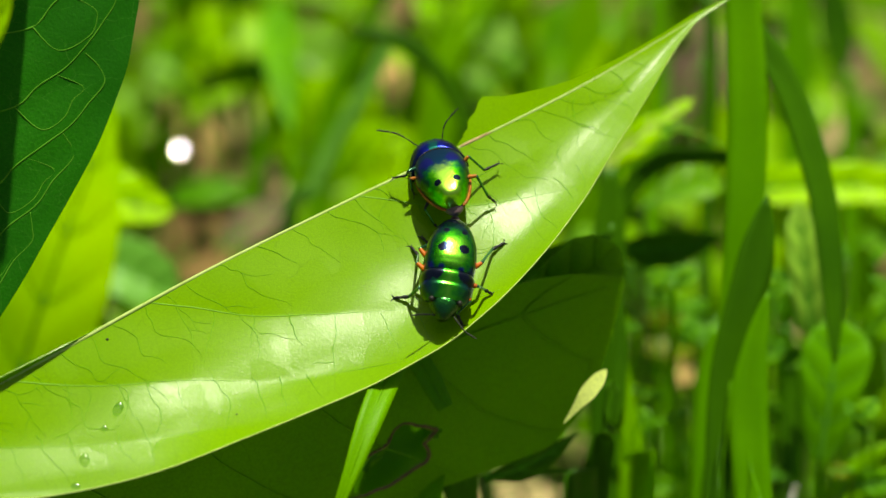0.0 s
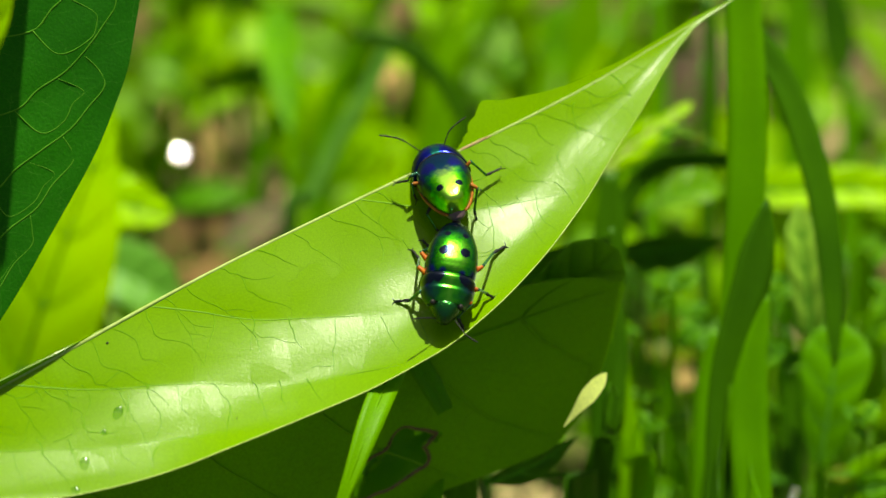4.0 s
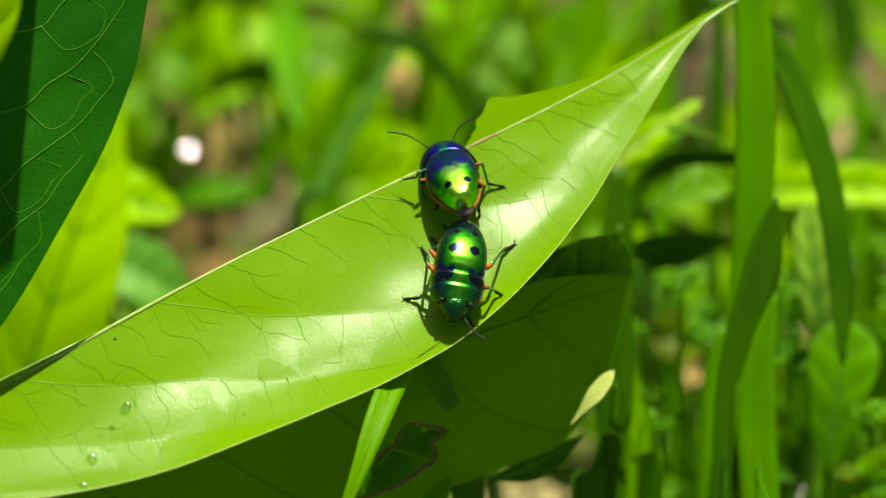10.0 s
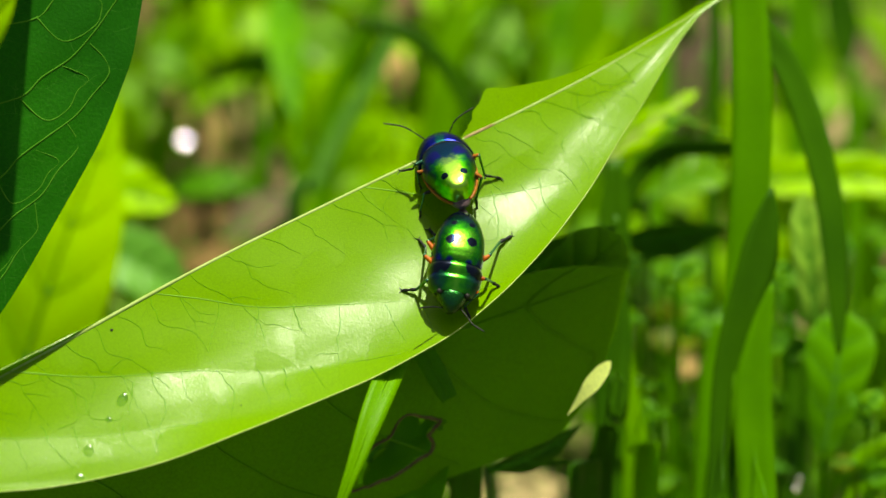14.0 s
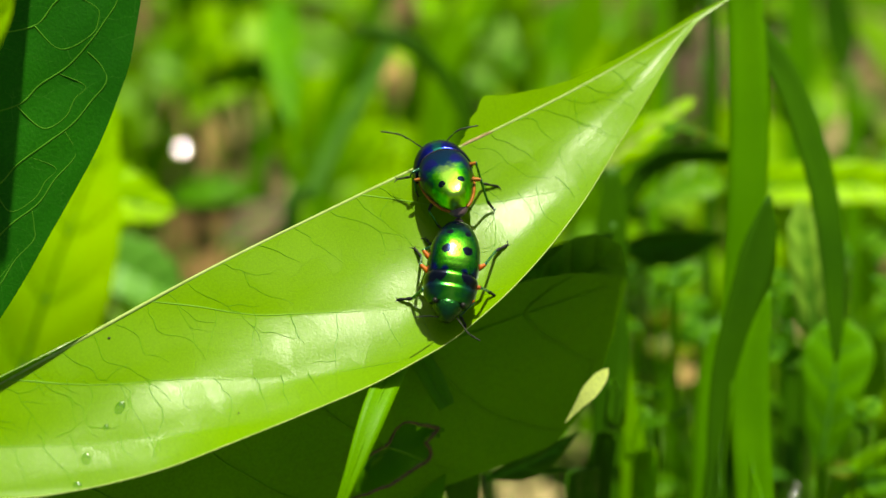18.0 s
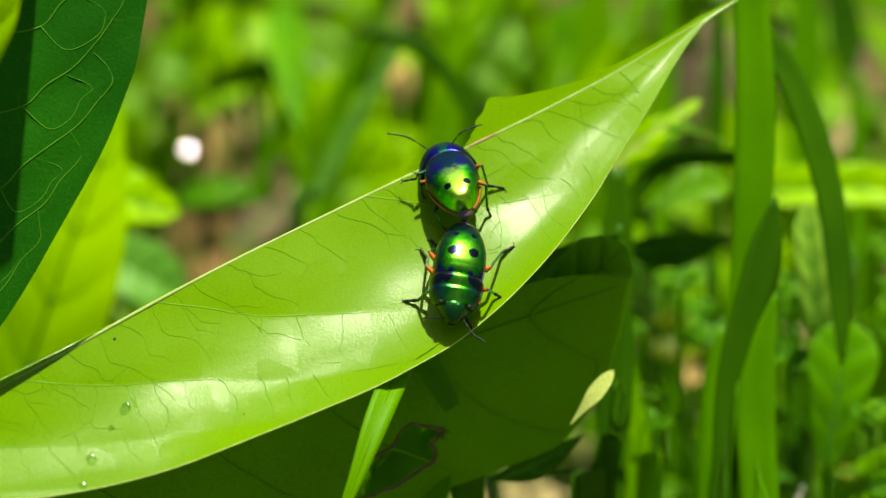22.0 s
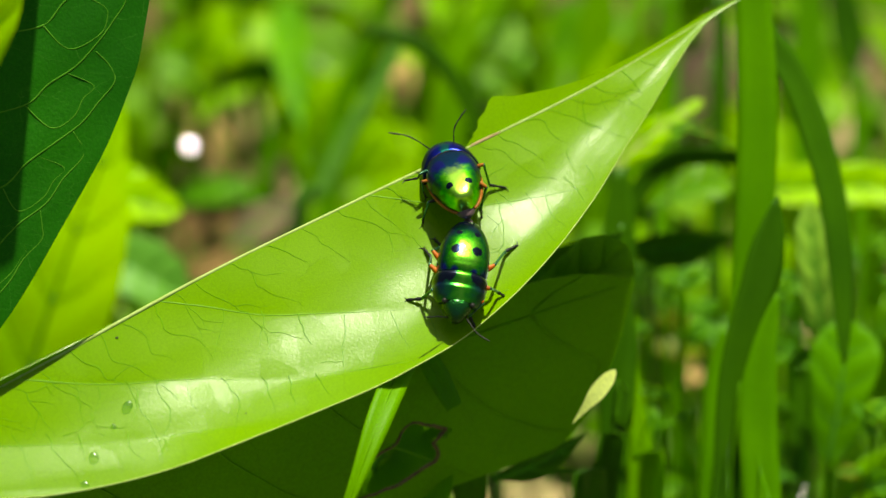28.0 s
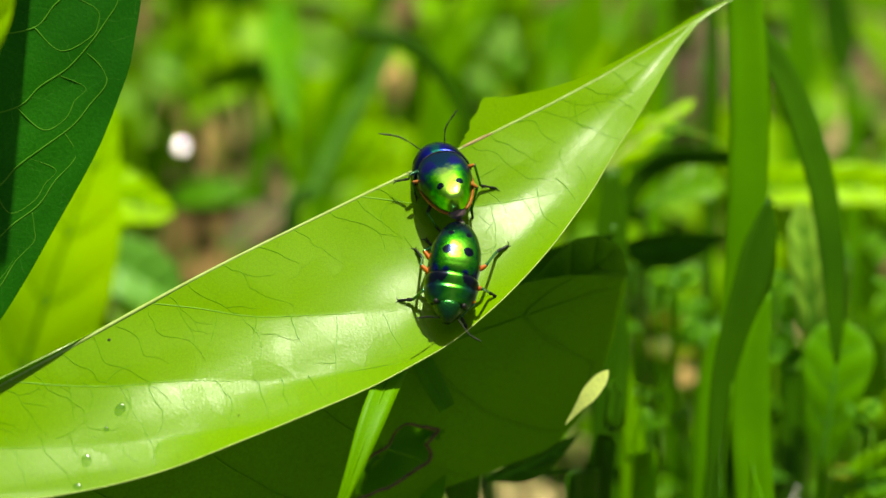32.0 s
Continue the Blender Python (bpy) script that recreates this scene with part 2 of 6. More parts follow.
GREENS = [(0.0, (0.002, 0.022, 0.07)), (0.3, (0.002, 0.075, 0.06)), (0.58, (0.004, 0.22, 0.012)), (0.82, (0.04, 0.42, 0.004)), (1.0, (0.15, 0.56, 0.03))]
# last stop: green highlight on the collar's middle, painted into its blue
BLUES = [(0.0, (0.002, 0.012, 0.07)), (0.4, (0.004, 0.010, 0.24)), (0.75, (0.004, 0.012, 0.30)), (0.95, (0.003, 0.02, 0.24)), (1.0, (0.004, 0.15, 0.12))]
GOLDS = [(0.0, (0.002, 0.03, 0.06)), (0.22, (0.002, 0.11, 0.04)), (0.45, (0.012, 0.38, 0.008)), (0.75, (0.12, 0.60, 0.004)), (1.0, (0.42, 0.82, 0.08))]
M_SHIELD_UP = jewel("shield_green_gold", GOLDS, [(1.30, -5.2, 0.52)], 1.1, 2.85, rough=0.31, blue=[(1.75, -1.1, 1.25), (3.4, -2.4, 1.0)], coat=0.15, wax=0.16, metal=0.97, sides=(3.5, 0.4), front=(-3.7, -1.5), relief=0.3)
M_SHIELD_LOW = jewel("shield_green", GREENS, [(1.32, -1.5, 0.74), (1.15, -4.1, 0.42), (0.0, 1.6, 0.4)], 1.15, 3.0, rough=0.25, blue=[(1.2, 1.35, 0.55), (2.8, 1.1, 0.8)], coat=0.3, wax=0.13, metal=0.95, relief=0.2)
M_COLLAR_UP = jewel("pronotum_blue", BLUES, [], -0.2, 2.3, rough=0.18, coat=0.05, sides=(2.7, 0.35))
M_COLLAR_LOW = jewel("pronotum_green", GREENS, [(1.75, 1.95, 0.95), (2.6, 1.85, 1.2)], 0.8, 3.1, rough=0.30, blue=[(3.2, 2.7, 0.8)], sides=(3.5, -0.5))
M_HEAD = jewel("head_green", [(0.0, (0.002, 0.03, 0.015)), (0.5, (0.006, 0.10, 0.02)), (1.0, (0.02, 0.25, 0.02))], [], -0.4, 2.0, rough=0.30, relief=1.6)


def water():
    m, tree, bsdf = shader("water")
    clear = tree.nodes.new("ShaderNodeBsdfTransparent")
    clear.inputs["Color"].default_value = (0.84, 0.93, 0.60, 1)
    shine = tree.nodes.new("ShaderNodeBsdfGlossy")
    shine.inputs["Roughness"].default_value = 0.14
    both = tree.nodes.new("ShaderNodeMixShader")
    both.inputs["Fac"].default_value = 0.09
    tree.links.new(clear.outputs["BSDF"], both.inputs[1]), tree.links.new(shine.outputs["BSDF"], both.inputs[2])
    tree.links.new(both.outputs["Shader"], tree.nodes["Material Output"].inputs["Surface"])
    return m


M_WATER = water()


# mirror metal in place of water, to make the sun's glint strong enough
def wet_glint():
    m, tree, bsdf = shader("dew_mirror")
    bsdf.inputs["Base Color"].default_value = (0.97, 0.97, 0.97, 1)
    bsdf.inputs["Roughness"].default_value = 0.06
    bsdf.inputs["IOR"].default_value = 1.8
    bsdf.inputs["Metallic"].default_value = 1.0
    return m


M_GLINT = wet_glint()


# ---- builders ----
def link_mesh(name, bm, material, smooth=True):
    mesh = bpy.data.meshes.new(name)
    bm.to_mesh(mesh)
    bm.free()
    mesh.materials.append(material)
    if smooth:
        mesh.polygons.foreach_set("use_smooth", [True] * len(mesh.polygons))
    return new(name, mesh)


def part(name, bm, material, parent, label=""):
    ob = link_mesh(name, bm, material)
    ob.parent = parent
    return tagged(ob, label=label)


def thing(name, label, category, at=None, group="", kind=""):
    ob = new(name)
    ob.empty_display_size = 0.01
    if at is not None:
        ob.matrix_basis = at
    return tagged(ob, label=label, category=category, group=group, kind=kind)


def curve_at(points, s):
    """A smooth line through the points, s from 0 to 1."""
    n = len(points) - 1
    i = min(int(s * n), n - 1)
    f = s * n - i
    p = [Vector(points[min(max(k, 0), n)]) for k in (i - 1, i, i + 1, i + 2)]
    return 0.5 * (2 * p[1] + (p[2] - p[0]) * f + (2 * p[0] - 5 * p[1] + 4 * p[2] - p[3]) * f * f
                  + (3 * p[1] - p[0] - 3 * p[2] + p[3]) * f ** 3)


def value_at(keys, x):
    """Smooth value between (x, value) keys."""
    xs = [k[0] for k in keys]
    if x <= xs[0]:
        return keys[0][1]
    if x >= xs[-1]:
        return keys[-1][1]
    i = max(k for k in range(len(xs) - 1) if xs[k] <= x)
    v = [keys[min(max(k, 0), len(keys) - 1)] for k in (i - 1, i, i + 1, i + 2)]
    h = xs[i + 1] - xs[i]
    f = (x - xs[i]) / h

    def slope(a, b, c):
        if a[0] == b[0] or b[0] == c[0]:
            return (c[1] - a[1]) / max(c[0] - a[0], 1e-9)
        d1, d2 = (b[1] - a[1]) / (b[0] - a[0]), (c[1] - b[1]) / (c[0] - b[0])
        return 0.0 if d1 * d2 <= 0 else 2 * d1 * d2 / (d1 + d2)
    m1, m2 = slope(v[0], v[1], v[2]) * h, slope(v[1], v[2], v[3]) * h
    return ((2 * f ** 3 - 3 * f * f + 1) * v[1][1] + (f ** 3 - 2 * f * f + f) * m1
            + (3 * f * f - 2 * f ** 3) * v[2][1] + (f ** 3 - f * f) * m2)


def rings(bm, loops, caps=True):
    """Skin a list of closed loops of points."""
    made = [[bm.verts.new(p) for p in loop] for loop in loops]
    n = len(made[0])
    for a, b in zip(made, made[1:]):
        for k in range(n):
            bm.faces.new((a[k], a[(k + 1) % n], b[(k + 1) % n], b[k]))
    if caps:
        bm.faces.new(list(reversed(made[0])))
        bm.faces.new(made[-1])
    return made


def tube(points, radii, sides=8, steps=None, bm=None):
    """A round bar along a smooth line; radii: (s, radius) keys."""
    bm = bm or bmesh.new()
    steps = steps or max(6, 5 * (len(points) - 1))
    loops, side = [], None
    for i in range(steps + 1):
        s = i / steps
        at = curve_at(points, s)
        t = (curve_at(points, min(1, s + 0.02)) - curve_at(points, max(0, s - 0.02))).normalized()
        side = (Vector((0.31, 0.2, 0.93)) if side is None else side)
        side = (side - t * side.dot(t)).normalized()
        other = t.cross(side)
        r = value_at(radii, s)
        loops.append([at + (side * math.cos(a) + other * math.sin(a)) * r for a in (2 * math.pi * k / sides for k in range(sides))])
    rings(bm, loops)
    return bm


def blade_bm(points, widths, face, steps=22, keel=0.16, bm=None, thick=0.00012, twist=0.0):
    """A grass blade: a strip with a keel and thickness along a smooth line; face: the way its upper side looks."""
    bm = bm or bmesh.new()
    face = Vector(face).normalized()
    loops = []
    for i in range(steps + 1):
        s = i / steps
        at = curve_at(points, s)
        t = (curve_at(points, min(1, s + 0.02)) - curve_at(points, max(0, s - 0.02))).normalized()
        f = Matrix.Rotation(twist * (s - 0.5), 3, t) @ face
        across = t.cross(f).normalized()
        up = across.cross(t).normalized()
        w = max(value_at(widths, s), 0.00015) / 2
        k = keel * w
        loops.append([at - across * w + up * k, at - up * thick, at + across * w + up * k, at + across * w + up * (k + thick),
                      at + across * w * 0.5 + up * (k * 0.5 + thick * 1.6), at + up * thick, at - across * w * 0.5 + up * (k * 0.5 + thick * 1.6),
                      at - across * w + up * (k + thick)])
    rings(bm, loops)
    return bm


def grass(points, widths, face, material, label, keel=0.16, twist=0.0):
    pts = [Vector(p) * MM for p in points]
    bm = blade_bm(pts, [(s, w * MM) for s, w in widths], face, keel=keel, twist=twist)
    ob = link_mesh("grass_blade", bm, material)
    ridge = [curve_at(pts, s) + Vector(face).normalized() * 0.0001 for s in (0.02, 0.25, 0.5, 0.75, 0.98)]
    part("midvein", tube(ridge, [(0, 0.00012), (0.5, 0.00016), (1, 0.0001)], 5, 20), material, ob)
    return tagged(ob, label=label, category="grass blade", group="grass blades")


# ---- soil ----
def soil():
    bm = bmesh.new()
    xs = [-60, -8, -2, -0.8] + [-0.5 + 0.02 * i for i in range(51)] + [0.8, 2, 8, 60]
    ys = [-60, -8, -2, -0.7] + [-0.4 + 0.02 * i for i in range(66)] + [1.3, 2, 8, 60]
    rows = [[bm.verts.new((x, y, 0.012 * noise.noise((x * 9, y * 9, 0)) + 0.004 * noise.noise((x * 40, y * 40, 3)))) for x in xs] for y in ys]
    for a, b in zip(rows, rows[1:]):
        for k in range(len(xs) - 1):
            bm.faces.new((a[k], a[k + 1], b[k + 1], b[k]))
    ob = link_mesh("ground", bm, M_SOIL)
    tagged(ob, label="brown sunlit soil under weeds and grass", category="ground", kind="structure")


soil()


# ---- broad leaves ----
def vein_run(run, width, full, v):
    """How far towards the tip a side vein has gone when it is at v across the blade."""
    return run * (0.68 * v + 0.32 * v ** 3) * (0.3 + 0.7 * min(1, width / full))


def upturn(v, s):
    """A bowl that deepens up to s and runs out evenly from there to the margin."""
    return v ** 4 / (4 * s ** 3) if v < s else v - 0.75 * s


def steps_at(starts, x):
    """Which field between the side veins x lies in, as a running number."""
    for n, (a, b) in enumerate(zip(starts, starts[1:])):
        if x < b:
            return n + (x - a) / (b - a)
    return len(starts) - 1


def leaf_grid(near, far, bend, crease, quilt, gap, start, run, curl=((0, 0.0), (1, 0.0)), bow=((0, 0.0), (1, 0.0)), lean=(0.0, 0.0), starts=None, rim=((0, 0.6), (1, 0.6)), lip=((0, 0.0), (1, 0.0))):
    """The surface of a leaf from its base (x = 0) to the tip, midrib on the x axis; near and far: half widths as (x, width) keys at -y and +y.
    Between the side veins, which leave the midrib every gap mm or at starts, the blade is quilted."""
    full = max(w for _, w in near)

    def stray(x, v):
        return 0.075 * full * noise.noise((x * 1.8 / full, v * 2.4, 7.0)) * min(1, 4 * v)

    def spot(x, v, side):
        w = max(value_at(near if side < 0 else far, x), 0.02)
        y = side * w * v
        back = x - vein_run(run, w, full, v) - stray(x, v)
        phase = steps_at(starts, back) if starts else (back - start) / gap
        puff = quilt * (1 - abs(2 * (phase % 1) - 1) ** 1.7) * min(1, 3 * v) * min(1, w / full) ** 1.5 * min(1, 6 * (1 - v) + 0.25)
        z = value_at(bend, x) + (crease[0] if side < 0 else crease[1]) * w * v + value_at(curl, x) * w * upturn(v, value_at(rim, x)) + puff
        z += value_at(lip, x) * 3.6 * w * max(0.0, v - 0.74) ** 2
        z += 0.012 * full * noise.noise((x * 1.9 / full, y * 2.3 / full, 2.0)) * min(1, 3 * v)
        return Vector((x + lean[0] * z, y + value_at(bow, x) + lean[1] * z, z))

    def vein(x_from, side, length, v_end=0.96, lift=0.0, steps=10):
        pts, x = [], x_from
        for k in range(steps + 1):
            v = v_end * k / steps
            for _ in range(6):
                x = x_from + vein_run(run, max(value_at(near if side < 0 else far, x), 0.02), full, v) + stray(x, v)
            if not 1.0 < x < length * 0.985:
                continue
            pts.append((spot(x, v, side) + Vector((0, 0, lift))) * MM)
        return pts
    return spot, vein


def leaf_blade(spot, length, nu, nv, sides=(-1, 1), bite=None, thick=0.14, x0=0.0):
    bm = bmesh.new()
    uv = bm.loops.layers.uv.new("UVMap")
    grid, where = {}, {}
    for i in range(nu + 1):
        x = x0 + (length - x0) * i / nu
        for j in range(-nv, nv + 1):
            if (j < 0 and -1 not in sides) or (j > 0 and 1 not in sides):
                continue
            p = spot(x, abs(j) / nv, -1 if j < 0 else 1)
            vert = bm.verts.new(p * MM)
            grid[i, j] = vert
            where[vert] = (p.x / 22, p.y / 22)
    for i in range(nu):
        for j in range(-nv, nv):
            q = [grid.get(k) for k in ((i, j), (i + 1, j), (i + 1, j + 1), (i, j + 1))]
            if None in q:
                continue
            mid = sum((v.co for v in q), Vector()) / 4 / MM
            if bite and bite(mid.x, mid.y):
                continue
            bm.faces.new(q)
    for v in [v for v in bm.verts if not v.link_faces]:
        bm.verts.remove(v)
        where.pop(v, None)
    for face in bm.faces:
        for loop in face.loops:
            loop[uv].uv = where[loop.vert]
    bm.normal_update()
    border = [e for e in bm.edges if len(e.link_faces) == 1]
    under = {v: bm.verts.new(v.co - v.normal * thick * MM) for v in list(bm.verts)}
    for face in [f for f in bm.faces]:
        back = bm.faces.new([under[v] for v in reversed(face.verts)])
        for loop, v in zip(back.loops, reversed(face.verts)):
            loop[uv].uv = where[v]
    for e in border:
        a, b = e.link_loops[0].vert, e.link_loops[0].link_loop_next.vert
        bm.faces.new((b, a, under[a], under[b]))
        e.smooth = False
        bm.edges.get((under[a], under[b])).smooth = False
    return bm


# The shrub: its stem stands beside the view, its leaves reach in
shrub = thing("leafy_shrub", "young shrub with large bright green leaves, one folded and sunlit", "shrub", pose(-0.15, 0.03, 0))

LEAF_AT = Matrix.Translation((0, 0, LEAF_Z)) @ pose(0, 0, 0, 30)      # plane of the sunlit leaf
AXIS = Matrix.Translation(Vector((-61.94, -21.44, 0)) * MM) @ pose(0, 0, 0, 0, 0, 30)
BASE = 42.0                                                           # from the leaf's base to the axis' zero


CUP = (-0.10, [(0, 0.27), (60, 0.27), (100, 0.27), (125, 0.31), (155, 0.34)])    # slope at the midrib and rise of the bowl
LIP = [(0, 0.0), (55, 0.0), (76, 0.24), (118, 0.24), (130, 0.08), (155, 0.0)]    # margin turned up
RIM = [(0, 0.60), (60, 0.60), (95, 0.60), (113, 0.59), (130, 0.645), (155, 0.68)]    # where the bowl runs out into an even slope
LEAN = (-0.183, -0.318)
VEINS = (-16.0, 2.0, 19.0, 36.5, 53.3, 72.3, 102.0, 130.0, 150.0, 170.0)    # where the side veins leave the midrib


def fine_veins(leaf, spot, near, bow):
    """Thin dark veins that wander from the midrib and the side veins across the fields, here and there forked."""
    rnd = random.Random(5)

    def on_blade(a, y):
        v = (value_at(bow, a) - y) / max(value_at(near, a), 0.02)
        return (spot(a, v, -1) + Vector((0, 0, 0.01))) * MM if 0.0 <= v <= 0.97 else None

    def wander(a, y, way, reach, thick, forks):
        pts, gone, turn, drift = [], 0.0, 0.0, rnd.uniform(-0.12, 0.12)
        while gone < reach:
            p = on_blade(a, y)
            if p is None:
                break
            pts.append(p)
            turn = 0.45 * turn + rnd.gauss(0, 0.30)
            step = rnd.uniform(0.7, 1.3)
            heading = way + turn + drift * gone * 0.25
            a, y, gone = a + step * math.cos(heading), y + step * math.sin(heading), gone + step
            if forks and len(pts) > 2 and rnd.random() < 0.13:
                wander(a, y, heading + rnd.choice((-0.8, 0.8)), reach * 0.4, thick * 0.75, False)
        if len(pts) > 3:
            part("vein", tube(pts, [(0, thick * MM), (0.6, 0.75 * thick * MM), (1, 0.3 * thick * MM)], 5, 3 * len(pts)), M_VEIN_FINE, leaf)

    a = 44.0
    while a < 146.0:
        # from the midrib, slanting towards the tip
        wander(a, value_at(bow, a) - 0.1, radians(rnd.uniform(-75, -45)), rnd.uniform(6.0, 13.0) * min(1, value_at(near, a) / 12), rnd.uniform(0.038, 0.06), True)
        a += rnd.uniform(2.8, 5.2)
    for start in VEINS[3:8]:
        # from each side vein, straight across the field below it
        v = 0.10
        while v < 0.92:
            b = start + 45.0 * (0.68 * v + 0.32 * v ** 3)
            if 44 < b < 140:
                w = value_at(near, b)
                wander(b, value_at(bow, b) - w * v - 0.1, radians(rnd.uniform(-112, -84)), rnd.uniform(3.0, 11.0), rnd.uniform(0.03, 0.055), rnd.random() < 0.5)
            v += rnd.uniform(0.05, 0.12)


def sunlit_leaf():
    at = shrub.matrix_basis.inverted() @ LEAF_AT @ AXIS @ Matrix.Translation((-BASE * MM, 0, 0))
    total = BASE + 118.0
    near = [(0, 0.6), (18, 4.0), (37, 8.4), (45, 12.2), (51, 15.2), (60.3, 18.4), (71.5, 21.0), (83, 22.2), (93, 22.9), (101, 22.7), (108, 21.4),
            (116.7, 18.5), (126.7, 13.8), (134, 9.7), (139, 7.1), (144.4, 4.3), (149, 2.1), (154, 0.7), (160, 0.05)]
    far = [(0, 0.6), (18, 4.0), (34, 4.6), (45, 3.3), (56, 1.8), (62, 0.9), (66, 0.3), (108, 0.3), (112, 4.8), (122.6, 4.8), (125, 3.8), (128.2, 2.8), (131.8, 1.85), (135.7, 1.25), (141, 0.9), (149, 0.5), (154, 0.3), (160, 0.05)]
    bow = [(0, -1.0), (42, 0.0), (51, 0.19), (62, 0.27), (72.6, 0.76), (84, 0.43), (95, 0.12), (106.5, -0.2), (117, -0.7), (129, -1.18), (139, -1.13), (147, -0.66), (153, 0.0)]
    bend = [(0, 4.0), (25, 4.2), (42, 3.6), (75, -0.3), (100, -3.4), (130, -7.2), (160, -9.8)]
    spot_near, vein = leaf_grid(near, far, bend, (CUP[0], 0.0), 0.22, 27.0, 20.0, 45.0, curl=CUP[1], bow=bow, lean=LEAN, starts=VEINS, rim=RIM, lip=LIP)

    def spot_far(x, v, side):
        w = max(value_at(far, x), 0.02)
        rise = value_at([(0, 0.2), (30, 0.7), (60, 0.7), (72, 0.2), (120, 0.2), (155, 0.2)], x)
        lay = value_at([(0, 1.0), (30, 0.25), (60, 0.25), (72, 1.0), (155, 1.0)], x)
        z = value_at(bend, x) + rise * w * v
        return Vector((x + LEAN[0] * z, lay * w * v + value_at(bow, x) + LEAN[1] * z, z))

    def nibble(x, y):
        z = value_at(bend, x)
        a, b = x - LEAN[0] * z, y - LEAN[1] * z
        return 66 < a < 117.3 + 1.45 * b + 0.9 * noise.noise((b * 0.9, 3.1, 0)) + 0.3 * noise.noise((b * 3.0, 1.1, 0))

    leaf = part("leaf", leaf_blade(spot_near, total, 480, 60, sides=(-1,)), M_LEAF, shrub, "folded glossy sunlit light-green leaf half with fine veins")
    leaf.matrix_basis = at
    part("far_half", leaf_blade(spot_far, total, 800, 26, sides=(1,), bite=lambda x, y: x < 66 or nibble(x, y)), M_LEAF, leaf, "bitten folded-back half of the leaf")
    part("far_half_remnant", leaf_blade(spot_far, total, 120, 8, sides=(1,), bite=lambda x, y: x >= 66), M_LEAF, leaf, "narrow upturned rest of the bitten leaf half")
    rib_pts = [(spot_near(x, 0, -1) + Vector((0, -0.02, -0.13))) * MM for x in (2, 20, 40, 60, 80, 100, 120, 135, 148, 159)]
    part("midrib", tube(rib_pts, [(0, 0.00038), (0.4, 0.00024), (0.8, 0.00019), (1, 0.00008)], 8, 60), M_RIB, leaf, "pale cream midrib along the fold")
    scar = [(spot_near(x, 0, -1) + Vector((0, -0.02, -0.10))) * MM for x in (116.3, 118, 120, 122)]
    part("scar", tube(scar, [(0, 0.00012), (0.3, 0.00024), (0.7, 0.00022), (1, 0.0001)], 8, 16), M_SCAR, leaf, "dried brown stretch of the midrib")
    for x in VEINS[:7]:
        pts = vein(x, -1, total, lift=-0.02)
        if len(pts) > 3:
            part("vein", tube(pts, [(0, 0.00009), (0.5, 0.00006), (1, 0.00002)], 6, 40), M_VEIN_LEAF, leaf, "thin green side vein")
    edge = [(spot_near(x, 1, -1) + Vector((0, 0, -0.05))) * MM for x in [20 + 3 * k for k in range(45)]]
    part("margin", tube(edge, [(0, 0.00008), (0.5, 0.00008), (1, 0.00004)], 6, 180), M_VEIN, leaf, "thin pale leaf margin")
    fine_veins(leaf, spot_near, near, bow)
    end = at.inverted() @ Vector((0.002, -0.016, 0.165))
    start = spot_near(1.0, 0, -1) * MM
    petiole = [start, start + Vector((-0.012, 0, -0.002)), end]
    part("petiole", tube(petiole, [(0, 0.0009), (1, 0.0013)], 8, 14), M_STEM, leaf)
    return spot_near, lambda a: max(value_at(near, a), 0.02)


SURFACE, LEAF_HALF = sunlit_leaf()


SIGHT = LEAN[1] / math.cos(radians(30))                               # sideways step for each step above the leaf's plane


def leaf_spot(x, y, above=0.0):
    """The point of the sunlit leaf that lies at x, y mm of its plane when seen along the line of sight."""
    q = AXIS.inverted() @ (Vector((x, y, 0)) * MM) / MM
    a = q.x + BASE
    v = (SURFACE(a, 0, -1).y - LEAN[1] * SURFACE(a, 0, -1).z - q.y) / LEAF_HALF(a)
    p = SURFACE(a, min(1.0, max(0.0, v)), -1)
    z = p.z + above
    return Vector((x, y + SIGHT * z, z))


ARCH = ((0, 0), (2.2, 5.1), (5.4, 7.4), (8.3, 9.8), (11.7, 12.8), (14.9, 14.0), (17.5, 14.7), (19.3, 14.5), (21.0, 11.9))
LOOP = ((2.2, 5.1), (-0.3, 9.1), (1.8, 11.6), (4.2, 12.8), (5.9, 12.7), (6.9, 8.9))


def arched_veins(leaf, spot, half, side, length, gap, material, vein_r):
    """Side veins that bend along the margin and join the next one, with loops between them."""
    rnd = random.Random(8 + side)
    start = 5.0
    while start < length * 0.8:
        for line, thick in ((ARCH, 1.0), (LOOP, 0.7)):
            pts = []
            for along, out in line:
                x = start + along + rnd.uniform(-0.3, 0.3)
                w = value_at(half, min(max(x, 0), length))
                v = out / 17.6 * (1 + 0.05 * rnd.uniform(-1, 1))
                if 1 < x < length * 0.97 and w > 3:
                    pts.append((spot(x, min(v, 0.95), side) + Vector((0, 0, -0.04))) * MM)
            if len(pts) > 2:
                part("vein", tube(pts, [(0, thick * vein_r * MM), (0.5, 0.8 * thick * vein_r * MM), (1, 0.5 * thick * vein_r * MM)], 6, 5 * len(pts)), material, leaf)
        start += gap


